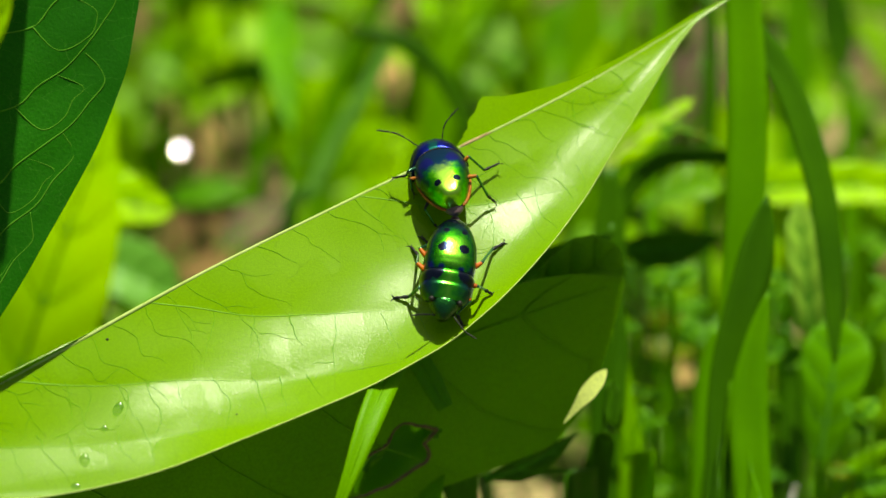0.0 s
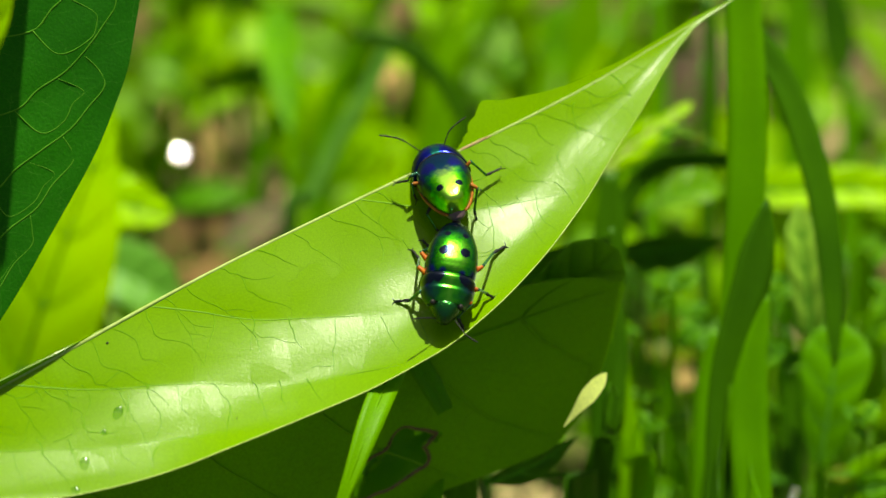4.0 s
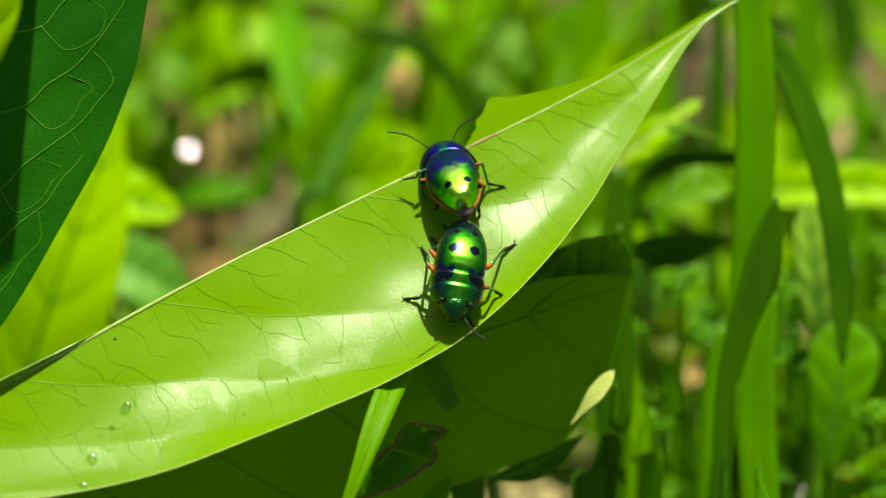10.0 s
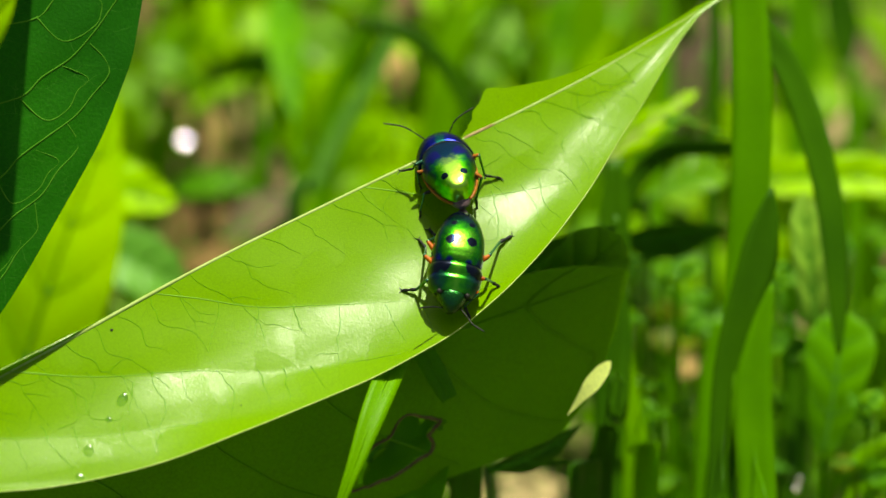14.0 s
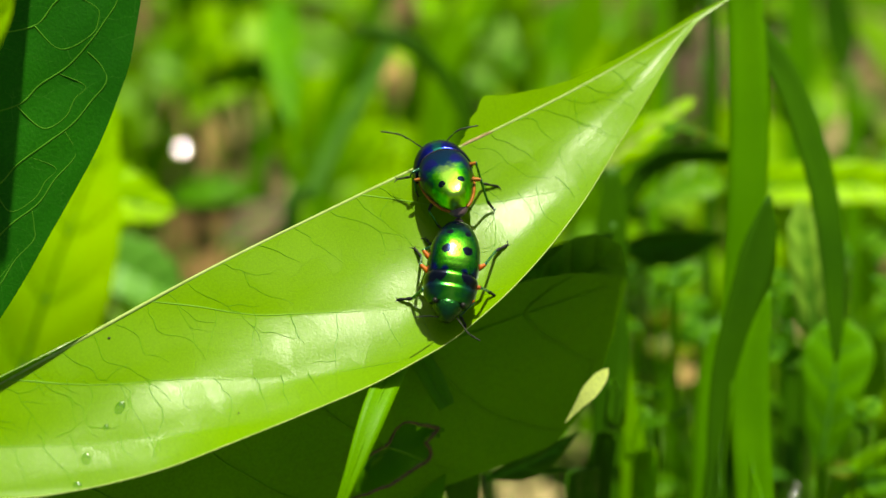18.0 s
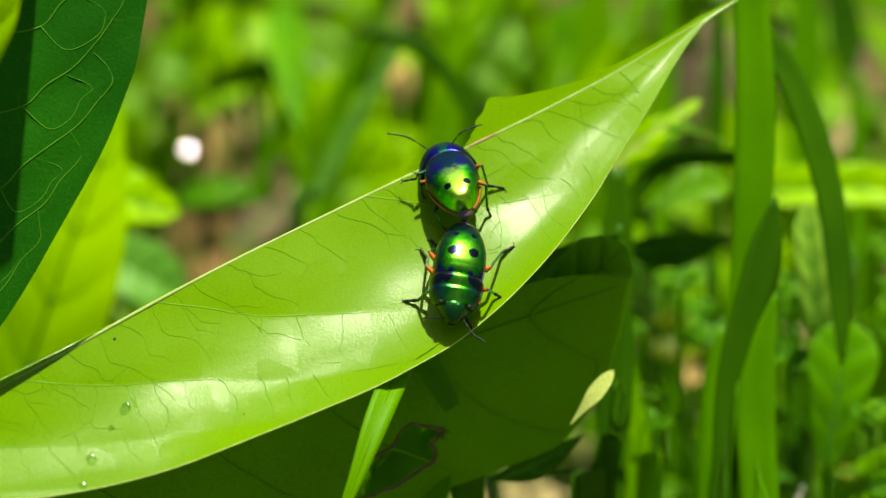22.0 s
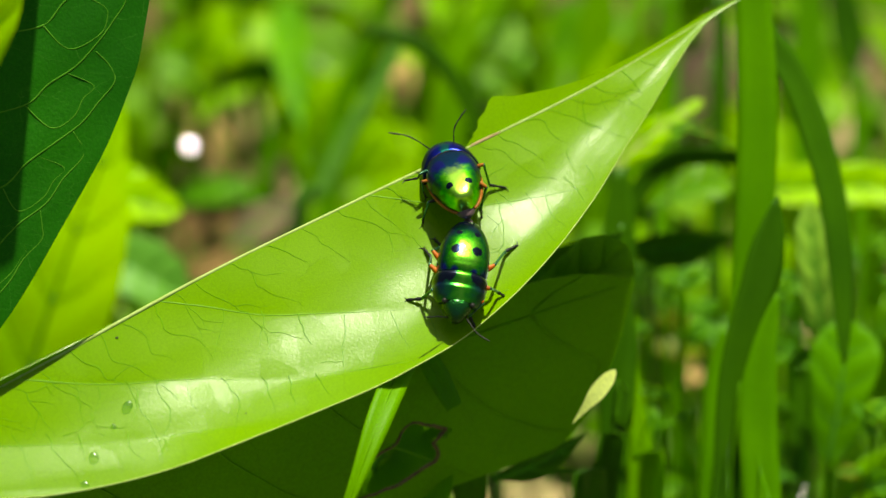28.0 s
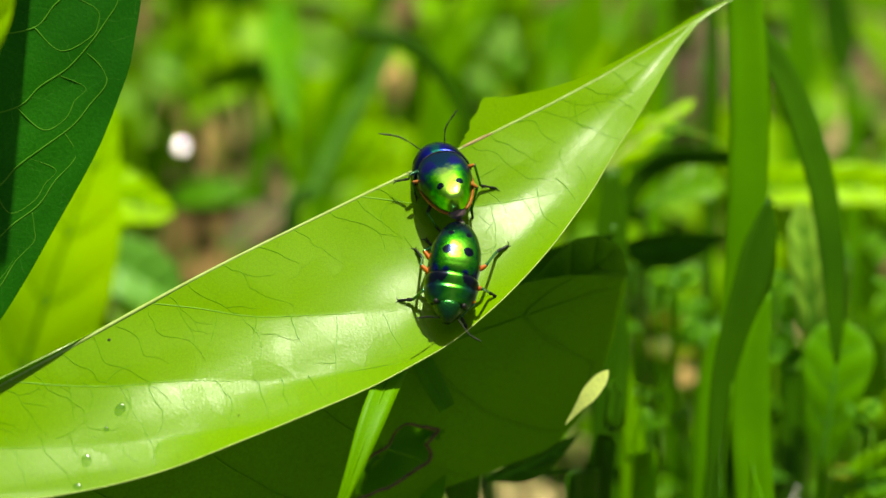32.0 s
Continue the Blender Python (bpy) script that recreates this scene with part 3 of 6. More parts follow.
def broad_leaf(base, tip, face, width, material, label, fold=0.25, droop=0.06, bite=None, veins=6, vein_material=M_VEIN_DARK, profile=None, sag=0.0, parent=None, quilt=0.5, name="leaf", res=1.0, vein_r=0.2, group="", fold_far=None, far_scale=1.0, rib=True, run=0.22, lift=0.05, petiole=True, arched=0.0):
    """A whole leaf from base to tip (mm, world), its upper side looking along face."""
    base, tip = Vector(base), Vector(tip)
    length = (tip - base).length
    ex = (tip - base).normalized()
    ez = Vector(face)
    ez = (ez - ex * ez.dot(ex)).normalized()
    ey = ez.cross(ex)
    m = Matrix((ex, ey, ez)).transposed().to_4x4()
    m.translation = base * MM
    shape = profile or [(0, 0.03), (0.12, 0.45), (0.3, 0.9), (0.45, 1.0), (0.65, 0.82), (0.85, 0.38), (1, 0.01)]
    half = [(s * length, w * width / 2) for s, w in shape]
    bend = [(0, 0), (0.5 * length, droop * length), (length, -sag * length)]
    far = [(x, w * far_scale) for x, w in half]
    spot, vein = leaf_grid(half, far, bend, (fold, fold if fold_far is None else fold_far), quilt, length / veins, 0.0, run * length)
    bm = leaf_blade(spot, length, int(56 * res), int(14 * res), bite=bite)
    if parent is None:
        leaf = link_mesh(name, bm, material)
        tagged(leaf, label=label, category="leaf", group=group)
        leaf.matrix_basis = m
    else:
        leaf = part(name, bm, material, parent, label)
        leaf.matrix_basis = parent.matrix_basis.inverted() @ m
    if vein_material:
        mid = [(spot(x * length, 0, 1) + Vector((0, 0, 0.05))) * MM for x in (0, 0.2, 0.4, 0.6, 0.8, 0.97)]
        if rib:
            part("midrib", tube(mid, [(0, vein_r * 2.6 * MM), (1, vein_r * 0.6 * MM)], 6, 24), vein_material, leaf)
        for side in (-1, 1):
            if arched:
                arched_veins(leaf, spot, half, side, length, arched, vein_material, vein_r)
                continue
            for n in range(veins):
                pts = vein((n + 0.02) * length / veins, side, length, v_end=0.95, lift=lift)
                if len(pts) > 3:
                    part("vein", tube(pts, [(0, vein_r * 1.1 * MM), (1, vein_r * 0.3 * MM)], 5, 18), vein_material, leaf)
    if parent is not None and petiole:
        end = leaf.matrix_basis.inverted() @ Vector((0.0, -0.012, max(0.03, base.z * MM * 0.8)))
        part("petiole", tube([Vector((0, 0, 0)), Vector((-0.006, 0, -0.002)), end], [(0, 0.0007), (1, 0.0011)], 7, 14), M_STEM, leaf)
    if parent is None:
        inv = m.inverted()
        foot = Vector((base.x * 1.03, base.y + 8, -4)) * MM
        stalk = [inv @ (base * MM), inv @ ((base * MM + foot) / 2 + Vector((0.003, 0, 0.004))), inv @ foot]
        thin = min(0.0006, 0.00007 * width)
        part("stalk", tube(stalk, [(0, thin), (1, 1.5 * thin)], 6, 12), material if material in (M_GRASS, M_GRASS_LIT, M_OLIVE) else M_STEM, leaf)
    return leaf


HOLE = (59.6, -13.8, 6.2, 3.2)


def gnawed(x, y):
    """The hole that insects have chewed into the shaded leaf."""
    u, v = x - HOLE[0], y - HOLE[1]
    r = math.hypot((0.94 * u + 0.34 * v) / HOLE[2], (0.94 * v - 0.34 * u) / HOLE[3])
    return r < 1 + 0.5 * noise.noise((x * 0.28, y * 0.28, 4.0))


broad_leaf((-63.8, -10.2, 184.7), (-46.9, 53.3, 260.4), (0.1, -0.99, 0.12), 35.3, M_LEAF_UNLIT, "large leaf turned out of the sun, painted dark green, with pale veins", parent=shrub, fold=0.08, veins=9, vein_material=M_VEIN_DARK, vein_r=0.135, droop=0, run=0.2, lift=0.03, quilt=0.3, arched=10.5,
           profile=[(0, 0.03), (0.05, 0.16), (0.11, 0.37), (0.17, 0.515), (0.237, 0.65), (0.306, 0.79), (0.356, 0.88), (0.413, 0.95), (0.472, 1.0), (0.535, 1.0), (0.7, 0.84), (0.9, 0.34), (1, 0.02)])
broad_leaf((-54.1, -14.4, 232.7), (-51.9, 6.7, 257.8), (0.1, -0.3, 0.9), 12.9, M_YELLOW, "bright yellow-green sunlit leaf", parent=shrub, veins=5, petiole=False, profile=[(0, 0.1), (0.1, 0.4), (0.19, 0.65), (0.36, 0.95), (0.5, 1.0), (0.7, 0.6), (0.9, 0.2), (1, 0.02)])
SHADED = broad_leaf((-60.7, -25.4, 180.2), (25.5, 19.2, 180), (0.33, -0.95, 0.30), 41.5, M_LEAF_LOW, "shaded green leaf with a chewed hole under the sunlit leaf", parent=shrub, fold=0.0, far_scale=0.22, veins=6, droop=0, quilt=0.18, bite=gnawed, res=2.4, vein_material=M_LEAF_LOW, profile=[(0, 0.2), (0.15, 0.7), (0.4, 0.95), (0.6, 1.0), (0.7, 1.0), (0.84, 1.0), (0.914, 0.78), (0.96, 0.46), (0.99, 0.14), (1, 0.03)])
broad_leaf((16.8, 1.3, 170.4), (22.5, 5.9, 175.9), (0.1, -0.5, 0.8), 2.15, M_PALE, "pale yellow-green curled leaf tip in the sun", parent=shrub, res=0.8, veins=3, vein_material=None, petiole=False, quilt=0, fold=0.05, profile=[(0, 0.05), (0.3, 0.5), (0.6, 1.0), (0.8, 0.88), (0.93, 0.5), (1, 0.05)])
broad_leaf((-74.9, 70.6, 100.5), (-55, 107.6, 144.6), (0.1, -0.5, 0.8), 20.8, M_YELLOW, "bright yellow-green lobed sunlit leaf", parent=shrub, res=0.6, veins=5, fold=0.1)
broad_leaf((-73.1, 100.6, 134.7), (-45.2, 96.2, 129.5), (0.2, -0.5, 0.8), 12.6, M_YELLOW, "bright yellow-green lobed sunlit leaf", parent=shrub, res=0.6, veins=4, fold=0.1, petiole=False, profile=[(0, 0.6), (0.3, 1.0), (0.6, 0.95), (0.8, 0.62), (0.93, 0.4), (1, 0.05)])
broad_leaf((-61, 187.6, 37.8), (-35.8, 199, 51.3), (0, -0.4, 0.9), 23.9, M_DEAD, "curled dry brown leaf on the soil", res=0.5, veins=5)
broad_leaf((-61, 197.8, 49.9), (-35.8, 199.9, 52.5), (0, -0.5, 0.8), 5.0, M_GRASS, "green weed leaf over brown soil", res=0.4, veins=3)
broad_leaf((-47.7, 192.7, 59.4), (-50.2, 203.1, 71.7), (0, -0.4, 0.9), 5.2, M_DEAD_PALE, "dry tan leaf among weeds", res=0.4, veins=3)
broad_leaf((-10.4, 202.7, 71.3), (-8.4, 209, 78.9), (0, -0.4, 0.9), 5.4, M_DEAD, "dry light brown leaf among weeds", res=0.4, veins=3)
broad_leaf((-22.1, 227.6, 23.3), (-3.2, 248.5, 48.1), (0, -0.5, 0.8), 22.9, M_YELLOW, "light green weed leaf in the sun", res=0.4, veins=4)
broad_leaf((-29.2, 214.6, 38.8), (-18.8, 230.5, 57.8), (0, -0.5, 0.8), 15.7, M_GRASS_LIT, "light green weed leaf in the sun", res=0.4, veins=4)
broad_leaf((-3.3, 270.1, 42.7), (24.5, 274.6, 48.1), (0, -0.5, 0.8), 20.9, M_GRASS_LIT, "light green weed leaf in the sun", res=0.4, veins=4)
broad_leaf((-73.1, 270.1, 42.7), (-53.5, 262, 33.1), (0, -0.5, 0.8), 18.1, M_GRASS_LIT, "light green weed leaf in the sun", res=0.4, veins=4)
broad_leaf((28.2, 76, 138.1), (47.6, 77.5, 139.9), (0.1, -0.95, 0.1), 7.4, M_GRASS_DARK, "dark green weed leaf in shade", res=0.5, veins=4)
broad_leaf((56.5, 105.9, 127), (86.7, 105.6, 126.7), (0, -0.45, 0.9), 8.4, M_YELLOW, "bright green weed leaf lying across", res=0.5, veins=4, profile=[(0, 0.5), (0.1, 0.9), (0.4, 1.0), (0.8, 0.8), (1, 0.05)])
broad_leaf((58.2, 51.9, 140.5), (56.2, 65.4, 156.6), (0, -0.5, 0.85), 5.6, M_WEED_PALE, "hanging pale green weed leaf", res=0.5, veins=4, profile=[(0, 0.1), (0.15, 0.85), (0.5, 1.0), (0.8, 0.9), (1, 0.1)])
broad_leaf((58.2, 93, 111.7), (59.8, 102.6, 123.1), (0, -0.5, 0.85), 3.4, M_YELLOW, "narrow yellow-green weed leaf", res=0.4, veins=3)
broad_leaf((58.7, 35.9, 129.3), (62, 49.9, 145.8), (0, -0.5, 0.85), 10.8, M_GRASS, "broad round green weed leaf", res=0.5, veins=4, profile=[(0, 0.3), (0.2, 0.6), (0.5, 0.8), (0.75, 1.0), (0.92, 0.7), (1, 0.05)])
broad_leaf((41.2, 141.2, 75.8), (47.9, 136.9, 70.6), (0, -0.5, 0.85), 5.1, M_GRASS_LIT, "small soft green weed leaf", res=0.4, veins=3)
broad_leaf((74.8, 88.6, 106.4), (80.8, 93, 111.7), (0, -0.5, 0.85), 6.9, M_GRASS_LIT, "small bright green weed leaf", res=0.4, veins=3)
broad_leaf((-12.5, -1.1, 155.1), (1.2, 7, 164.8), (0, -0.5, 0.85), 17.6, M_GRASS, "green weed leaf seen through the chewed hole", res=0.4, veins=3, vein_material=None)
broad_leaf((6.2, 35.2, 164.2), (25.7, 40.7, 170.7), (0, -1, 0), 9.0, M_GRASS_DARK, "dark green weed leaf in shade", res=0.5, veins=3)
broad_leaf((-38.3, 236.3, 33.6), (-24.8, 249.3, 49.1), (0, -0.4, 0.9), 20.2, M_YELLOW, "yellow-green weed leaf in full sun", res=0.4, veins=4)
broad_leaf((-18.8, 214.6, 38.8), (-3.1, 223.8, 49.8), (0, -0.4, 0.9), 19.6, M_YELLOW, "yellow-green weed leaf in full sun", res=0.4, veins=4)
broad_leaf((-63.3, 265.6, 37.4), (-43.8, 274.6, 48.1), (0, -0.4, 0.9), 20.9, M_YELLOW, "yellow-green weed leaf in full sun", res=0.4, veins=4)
broad_leaf((2.2, 263.8, 35.2), (21.8, 271.9, 44.9), (0, -0.4, 0.9), 23.7, M_GRASS, "mid green weed leaf in full sun", res=0.4, veins=4)
broad_leaf((24.5, 267.4, 39.5), (45.5, 273.7, 47), (0, -0.4, 0.9), 20.9, M_GRASS, "mid green weed leaf in full sun", res=0.4, veins=4)
broad_leaf((80.4, 251.1, 51.2), (96.6, 245, 43.9), (0, -0.4, 0.9), 16.2, M_GRASS_LIT, "light green weed leaf in full sun", res=0.4, veins=4)
broad_leaf((6.5, 125.6, 26.1), (26.4, 128, 28.9), (0, -0.3, 0.9), 8.2, M_STRAW, "dry straw-coloured leaf on the soil", res=0.4, veins=3)
broad_leaf((77.7, 253.7, 54.3), (83.1, 257.1, 58.4), (0, -0.3, 0.9), 9.4, M_STRAW, "dry straw-coloured leaf on the soil", res=0.4, veins=3)
broad_leaf((85.6, 219.2, 44.3), (96, 230.5, 57.8), (0, -0.3, 0.9), 13.0, M_STRAW, "dry straw-coloured leaf on the soil", res=0.4, veins=3)
broad_leaf((51.1, 207.1, 60.9), (63.7, 222.4, 79.3), (0, -0.3, 0.9), 16.4, M_DEAD_DARK, "curled dry brown leaf among weeds", res=0.4, veins=3)
broad_leaf((41.3, 106.8, 81.5), (48.7, 108.1, 83), (0, -0.4, 0.9), 6.6, M_DEAD_PALE, "small pinkish dry leaf among weeds", res=0.4, veins=3, profile=[(0, 0.4), (0.15, 0.9), (0.5, 1.0), (0.85, 0.9), (1, 0.4)])
broad_leaf((39.2, 116.6, 62), (49.7, 129, 76.8), (0, -0.45, 0.9), 12.1, M_OLIVE, "dull olive weed leaf", res=0.4, veins=3)
broad_leaf((37.4, 126.7, 89.6), (42.8, 127.7, 90.9), (0, -0.5, 0.85), 3.9, M_GRASS_LIT, "small soft green weed leaf", res=0.4, veins=3)
broad_leaf((42.8, 127.7, 90.9), (48.1, 126, 88.8), (0, -0.5, 0.85), 3.9, M_BLUEGREEN, "small soft green weed leaf", res=0.4, veins=3)
broad_leaf((40.6, 123.2, 85.5), (46.5, 124.3, 86.7), (0, -0.5, 0.85), 3.9, M_GRASS_LIT, "small soft green weed leaf", res=0.4, veins=3)
broad_leaf((44.9, 121.8, 83.8), (50.3, 122.9, 85.1), (0, -0.5, 0.85), 3.9, M_GRASS, "small soft green weed leaf", res=0.4, veins=3)
broad_leaf((48.1, 128.1, 91.3), (53, 129.5, 92.9), (0, -0.5, 0.85), 3.9, M_GRASS_LIT, "small soft green weed leaf", res=0.4, veins=3)
broad_leaf((38.4, 120.4, 82.2), (43.8, 121.5, 83.4), (0, -0.5, 0.85), 3.9, M_BLUEGREEN, "small soft green weed leaf", res=0.4, veins=3)
broad_leaf((80.5, 130.2, 93.7), (85.4, 131.5, 95.4), (0, -0.5, 0.85), 3.9, M_GRASS_LIT, "small soft green weed leaf", res=0.4, veins=3)
broad_leaf((77.3, 106.6, 65.6), (83.8, 107.9, 67.3), (0, -0.5, 0.85), 3.9, M_GRASS_LIT, "small soft green weed leaf", res=0.4, veins=3)
broad_leaf((66.5, 103.8, 62.3), (71.9, 105.2, 64), (0, -0.5, 0.85), 3.9, M_BLUEGREEN, "small soft green weed leaf", res=0.4, veins=3)
broad_leaf((71.9, 120.4, 82.2), (77.3, 121.8, 83.8), (0, -0.5, 0.85), 3.9, M_GRASS, "small soft green weed leaf", res=0.4, veins=3)
broad_leaf((70.6, 89.2, 125.2), (66.1, 88.1, 123.9), (-0.10, -0.5, 0.42), 2.7, M_BLUEGREEN, "small blue-green weed leaf", res=0.35, veins=3)
broad_leaf((59.3, 94.1, 115.9), (51.3, 95.8, 117.9), (-0.06, -0.5, 0.81), 2.9, M_GRASS, "small mid green weed leaf", res=0.35, veins=3)
broad_leaf((56.7, 65.7, 125.9), (48.8, 67, 127.4), (0.09, -0.5, 0.58), 3.2, M_GRASS, "small mid green weed leaf", res=0.35, veins=3)
broad_leaf((66.7, 73.2, 138.6), (62.9, 74.5, 140.2), (-0.10, -0.5, 0.62), 3.2, M_BLUEGREEN, "small blue-green weed leaf", res=0.35, veins=3)
broad_leaf((45, 111.1, 89.7), (54.3, 112, 90.7), (0.08, -0.5, 0.77), 3.2, M_BLUEGREEN, "small blue-green weed leaf", res=0.35, veins=3)
broad_leaf((41.6, 62.3, 135.2), (38.7, 59.3, 131.6), (-0.02, -0.5, 0.46), 3.9, M_GRASS, "small mid green weed leaf", res=0.35, veins=3)
broad_leaf((57.3, 71.6, 116.5), (59.5, 73.2, 118.5), (0.05, -0.5, 0.52), 3.7, M_BLUEGREEN, "small blue-green weed leaf", res=0.35, veins=3)
broad_leaf((52.7, 92.8, 120.3), (51.6, 95.1, 123), (0.09, -0.5, 0.64), 4.0, M_GRASS_DARK, "small dark green weed leaf", res=0.35, veins=3)
broad_leaf((62.6, 90.4, 89.8), (63.1, 92.9, 92.8), (0.17, -0.5, 0.71), 2.5, M_BLUEGREEN, "small blue-green weed leaf", res=0.35, veins=3)
broad_leaf((62.5, 85.5, 126.9), (64.6, 87.4, 129.2), (-0.20, -0.5, 0.63), 3.5, M_GRASS_LIT, "small light green weed leaf", res=0.35, veins=3)
broad_leaf((72.8, 72.5, 90.1), (74, 75.1, 93.2), (0.15, -0.5, 0.88), 2.2, M_BLUEGREEN, "small blue-green weed leaf", res=0.35, veins=3)
broad_leaf((63.8, 88.1, 76.5), (60.3, 91.1, 80), (-0.03, -0.5, 0.78), 3.4, M_GRASS_DARK, "small dark green weed leaf", res=0.35, veins=3)
broad_leaf((47.3, 109.2, 108.4), (42.9, 111.4, 111), (-0.29, -0.5, 0.64), 3.6, M_GRASS_DARK, "small dark green weed leaf", res=0.35, veins=3)
broad_leaf((54.5, 72.1, 113), (47.5, 73.7, 115), (0.19, -0.5, 0.53), 2.4, M_GRASS_LIT, "small light green weed leaf", res=0.35, veins=3)
broad_leaf((38.2, 116.2, 99), (33.2, 115.3, 97.8), (0.16, -0.5, 0.42), 3.1, M_GRASS_DARK, "small dark green weed leaf", res=0.35, veins=3)
broad_leaf((70.6, 96, 107.2), (69.3, 98.1, 109.7), (0.16, -0.5, 0.62), 4.3, M_GRASS_DARK, "small dark green weed leaf", res=0.35, veins=3)
broad_leaf((41.9, 105.2, 101.2), (43.7, 102.3, 97.7), (0.20, -0.5, 0.54), 2.4, M_GRASS_DARK, "small dark green weed leaf", res=0.35, veins=3)
broad_leaf((56.1, 85.7, 121.8), (61.3, 85.6, 121.7), (-0.01, -0.5, 0.58), 3.4, M_BLUEGREEN, "small blue-green weed leaf", res=0.35, veins=3)
broad_leaf((57.2, 51.6, 109.5), (50.5, 52.8, 110.9), (0.33, -0.5, 0.68), 2.6, M_GRASS_DARK, "small dark green weed leaf", res=0.35, veins=3)
broad_leaf((59.7, 89.9, 110.1), (59.7, 92.7, 113.5), (0.25, -0.5, 0.83), 2.7, M_GRASS, "small mid green weed leaf", res=0.35, veins=3)
broad_leaf((48.8, 64.6, 125.8), (45, 62.4, 123.1), (-0.33, -0.5, 0.46), 2.1, M_GRASS_LIT, "small light green weed leaf", res=0.35, veins=3)
broad_leaf((61.6, 107.7, 95.9), (57.6, 104.6, 92.2), (0.03, -0.5, 0.59), 3.4, M_GRASS_LIT, "small light green weed leaf", res=0.35, veins=3)
broad_leaf((68.5, 65.2, 94.1), (68.4, 67.2, 96.5), (0.26, -0.5, 0.47), 3.8, M_GRASS_DARK, "small dark green weed leaf", res=0.35, veins=3)
broad_leaf((56.9, 70.9, 122), (52.2, 72.5, 123.9), (-0.10, -0.5, 0.76), 2.7, M_GRASS_DARK, "small dark green weed leaf", res=0.35, veins=3)
broad_leaf((48.7, 93.2, 105.4), (45.3, 91.6, 103.6), (-0.23, -0.5, 0.49), 4.3, M_BLUEGREEN, "small blue-green weed leaf", res=0.35, veins=3)
broad_leaf((32.9, 76.5, 134), (24.4, 76.3, 133.7), (-0.40, -0.5, 0.64), 2.4, M_GRASS_DARK, "small dark green weed leaf", res=0.35, veins=3)
broad_leaf((70.3, 73.9, 104.5), (74.7, 72.7, 103), (-0.34, -0.5, 0.83), 3.1, M_GRASS, "small mid green weed leaf", res=0.35, veins=3)
broad_leaf((70.7, 84.3, 103.4), (74.2, 87.2, 106.9), (-0.37, -0.5, 0.85), 2.4, M_GRASS, "small mid green weed leaf", res=0.35, veins=3)
broad_leaf((45.7, 64.7, 105.8), (52.3, 64.3, 105.3), (-0.31, -0.5, 0.73), 2.2, M_GRASS, "small mid green weed leaf", res=0.35, veins=3)
broad_leaf((46.4, 87.7, 88.2), (47.9, 85.8, 85.9), (0.13, -0.5, 0.71), 2.6, M_GRASS, "small mid green weed leaf", res=0.35, veins=3)
broad_leaf((74.1, 84.3, 89.5), (70.7, 82.7, 87.6), (-0.27, -0.5, 0.52), 2.6, M_GRASS_DARK, "small dark green weed leaf", res=0.35, veins=3)
broad_leaf((62.9, 76.1, 83.4), (67.9, 76.4, 83.8), (-0.04, -0.5, 0.74), 3.2, M_GRASS_LIT, "small light green weed leaf", res=0.35, veins=3)
broad_leaf((41.5, 111.3, 104.8), (32.8, 112.8, 106.5), (-0.21, -0.5, 0.80), 4.2, M_GRASS_LIT, "small light green weed leaf", res=0.35, veins=3)
broad_leaf((37, 91, 97.2), (28.4, 90.9, 97.1), (-0.20, -0.5, 0.60), 3.6, M_GRASS_LIT, "small light green weed leaf", res=0.35, veins=3)
broad_leaf((50.2, 65.2, 125.3), (57.4, 65.1, 125.1), (-0.42, -0.5, 0.63), 4.1, M_GRASS, "small mid green weed leaf", res=0.35, veins=3)
broad_leaf((55.7, 68.5, 139.4), (47.7, 67.4, 138.1), (-0.33, -0.5, 0.33), 3.6, M_GRASS_LIT, "small light green weed leaf", res=0.35, veins=3)
broad_leaf((40, 80.8, 82.7), (36.3, 84.9, 87.5), (0.42, -0.5, 0.42), 2.2, M_GRASS_LIT, "small light green weed leaf", res=0.35, veins=3)
broad_leaf((43.4, 77.5, 90.6), (49.4, 79.2, 92.6), (0.31, -0.5, 0.42), 4.1, M_GRASS_LIT, "small light green weed leaf", res=0.35, veins=3)
broad_leaf((62.7, 30.7, 132.2), (58.7, 30.6, 132), (0.24, -0.5, 0.81), 2.6, M_OLIVE, "small olive weed leaf", res=0.35, veins=3)
broad_leaf((74.9, 91.5, 121.9), (78.7, 93.8, 124.6), (-0.37, -0.5, 0.85), 2.5, M_GRASS_LIT, "small light green weed leaf", res=0.35, veins=3)
broad_leaf((52.4, 64.2, 115.7), (57.3, 63.1, 114.5), (0.20, -0.5, 0.39), 2.4, M_GRASS_LIT, "small light green weed leaf", res=0.35, veins=3)
broad_leaf((64.5, 33.6, 137.2), (61, 37.1, 141.4), (-0.23, -0.5, 0.90), 2.3, M_GRASS, "small mid green weed leaf", res=0.35, veins=3)
broad_leaf((75.6, 85.1, 121.1), (76.2, 81.4, 116.7), (0.24, -0.5, 0.81), 4.5, M_GRASS_LIT, "small light green weed leaf", res=0.35, veins=3)
broad_leaf((54.8, 72.6, 108.2), (62.3, 69.8, 104.9), (-0.05, -0.5, 0.54), 4.2, M_GRASS_LIT, "small light green weed leaf", res=0.35, veins=3)
broad_leaf((66, 35.7, 142.4), (63.1, 33.2, 139.5), (-0.28, -0.5, 0.46), 3.6, M_GRASS_LIT, "small light green weed leaf", res=0.35, veins=3)
broad_leaf((62.6, 56.7, 136.3), (68.5, 55.8, 135.2), (0.31, -0.5, 0.60), 3.1, M_GRASS, "small mid green weed leaf", res=0.35, veins=3)
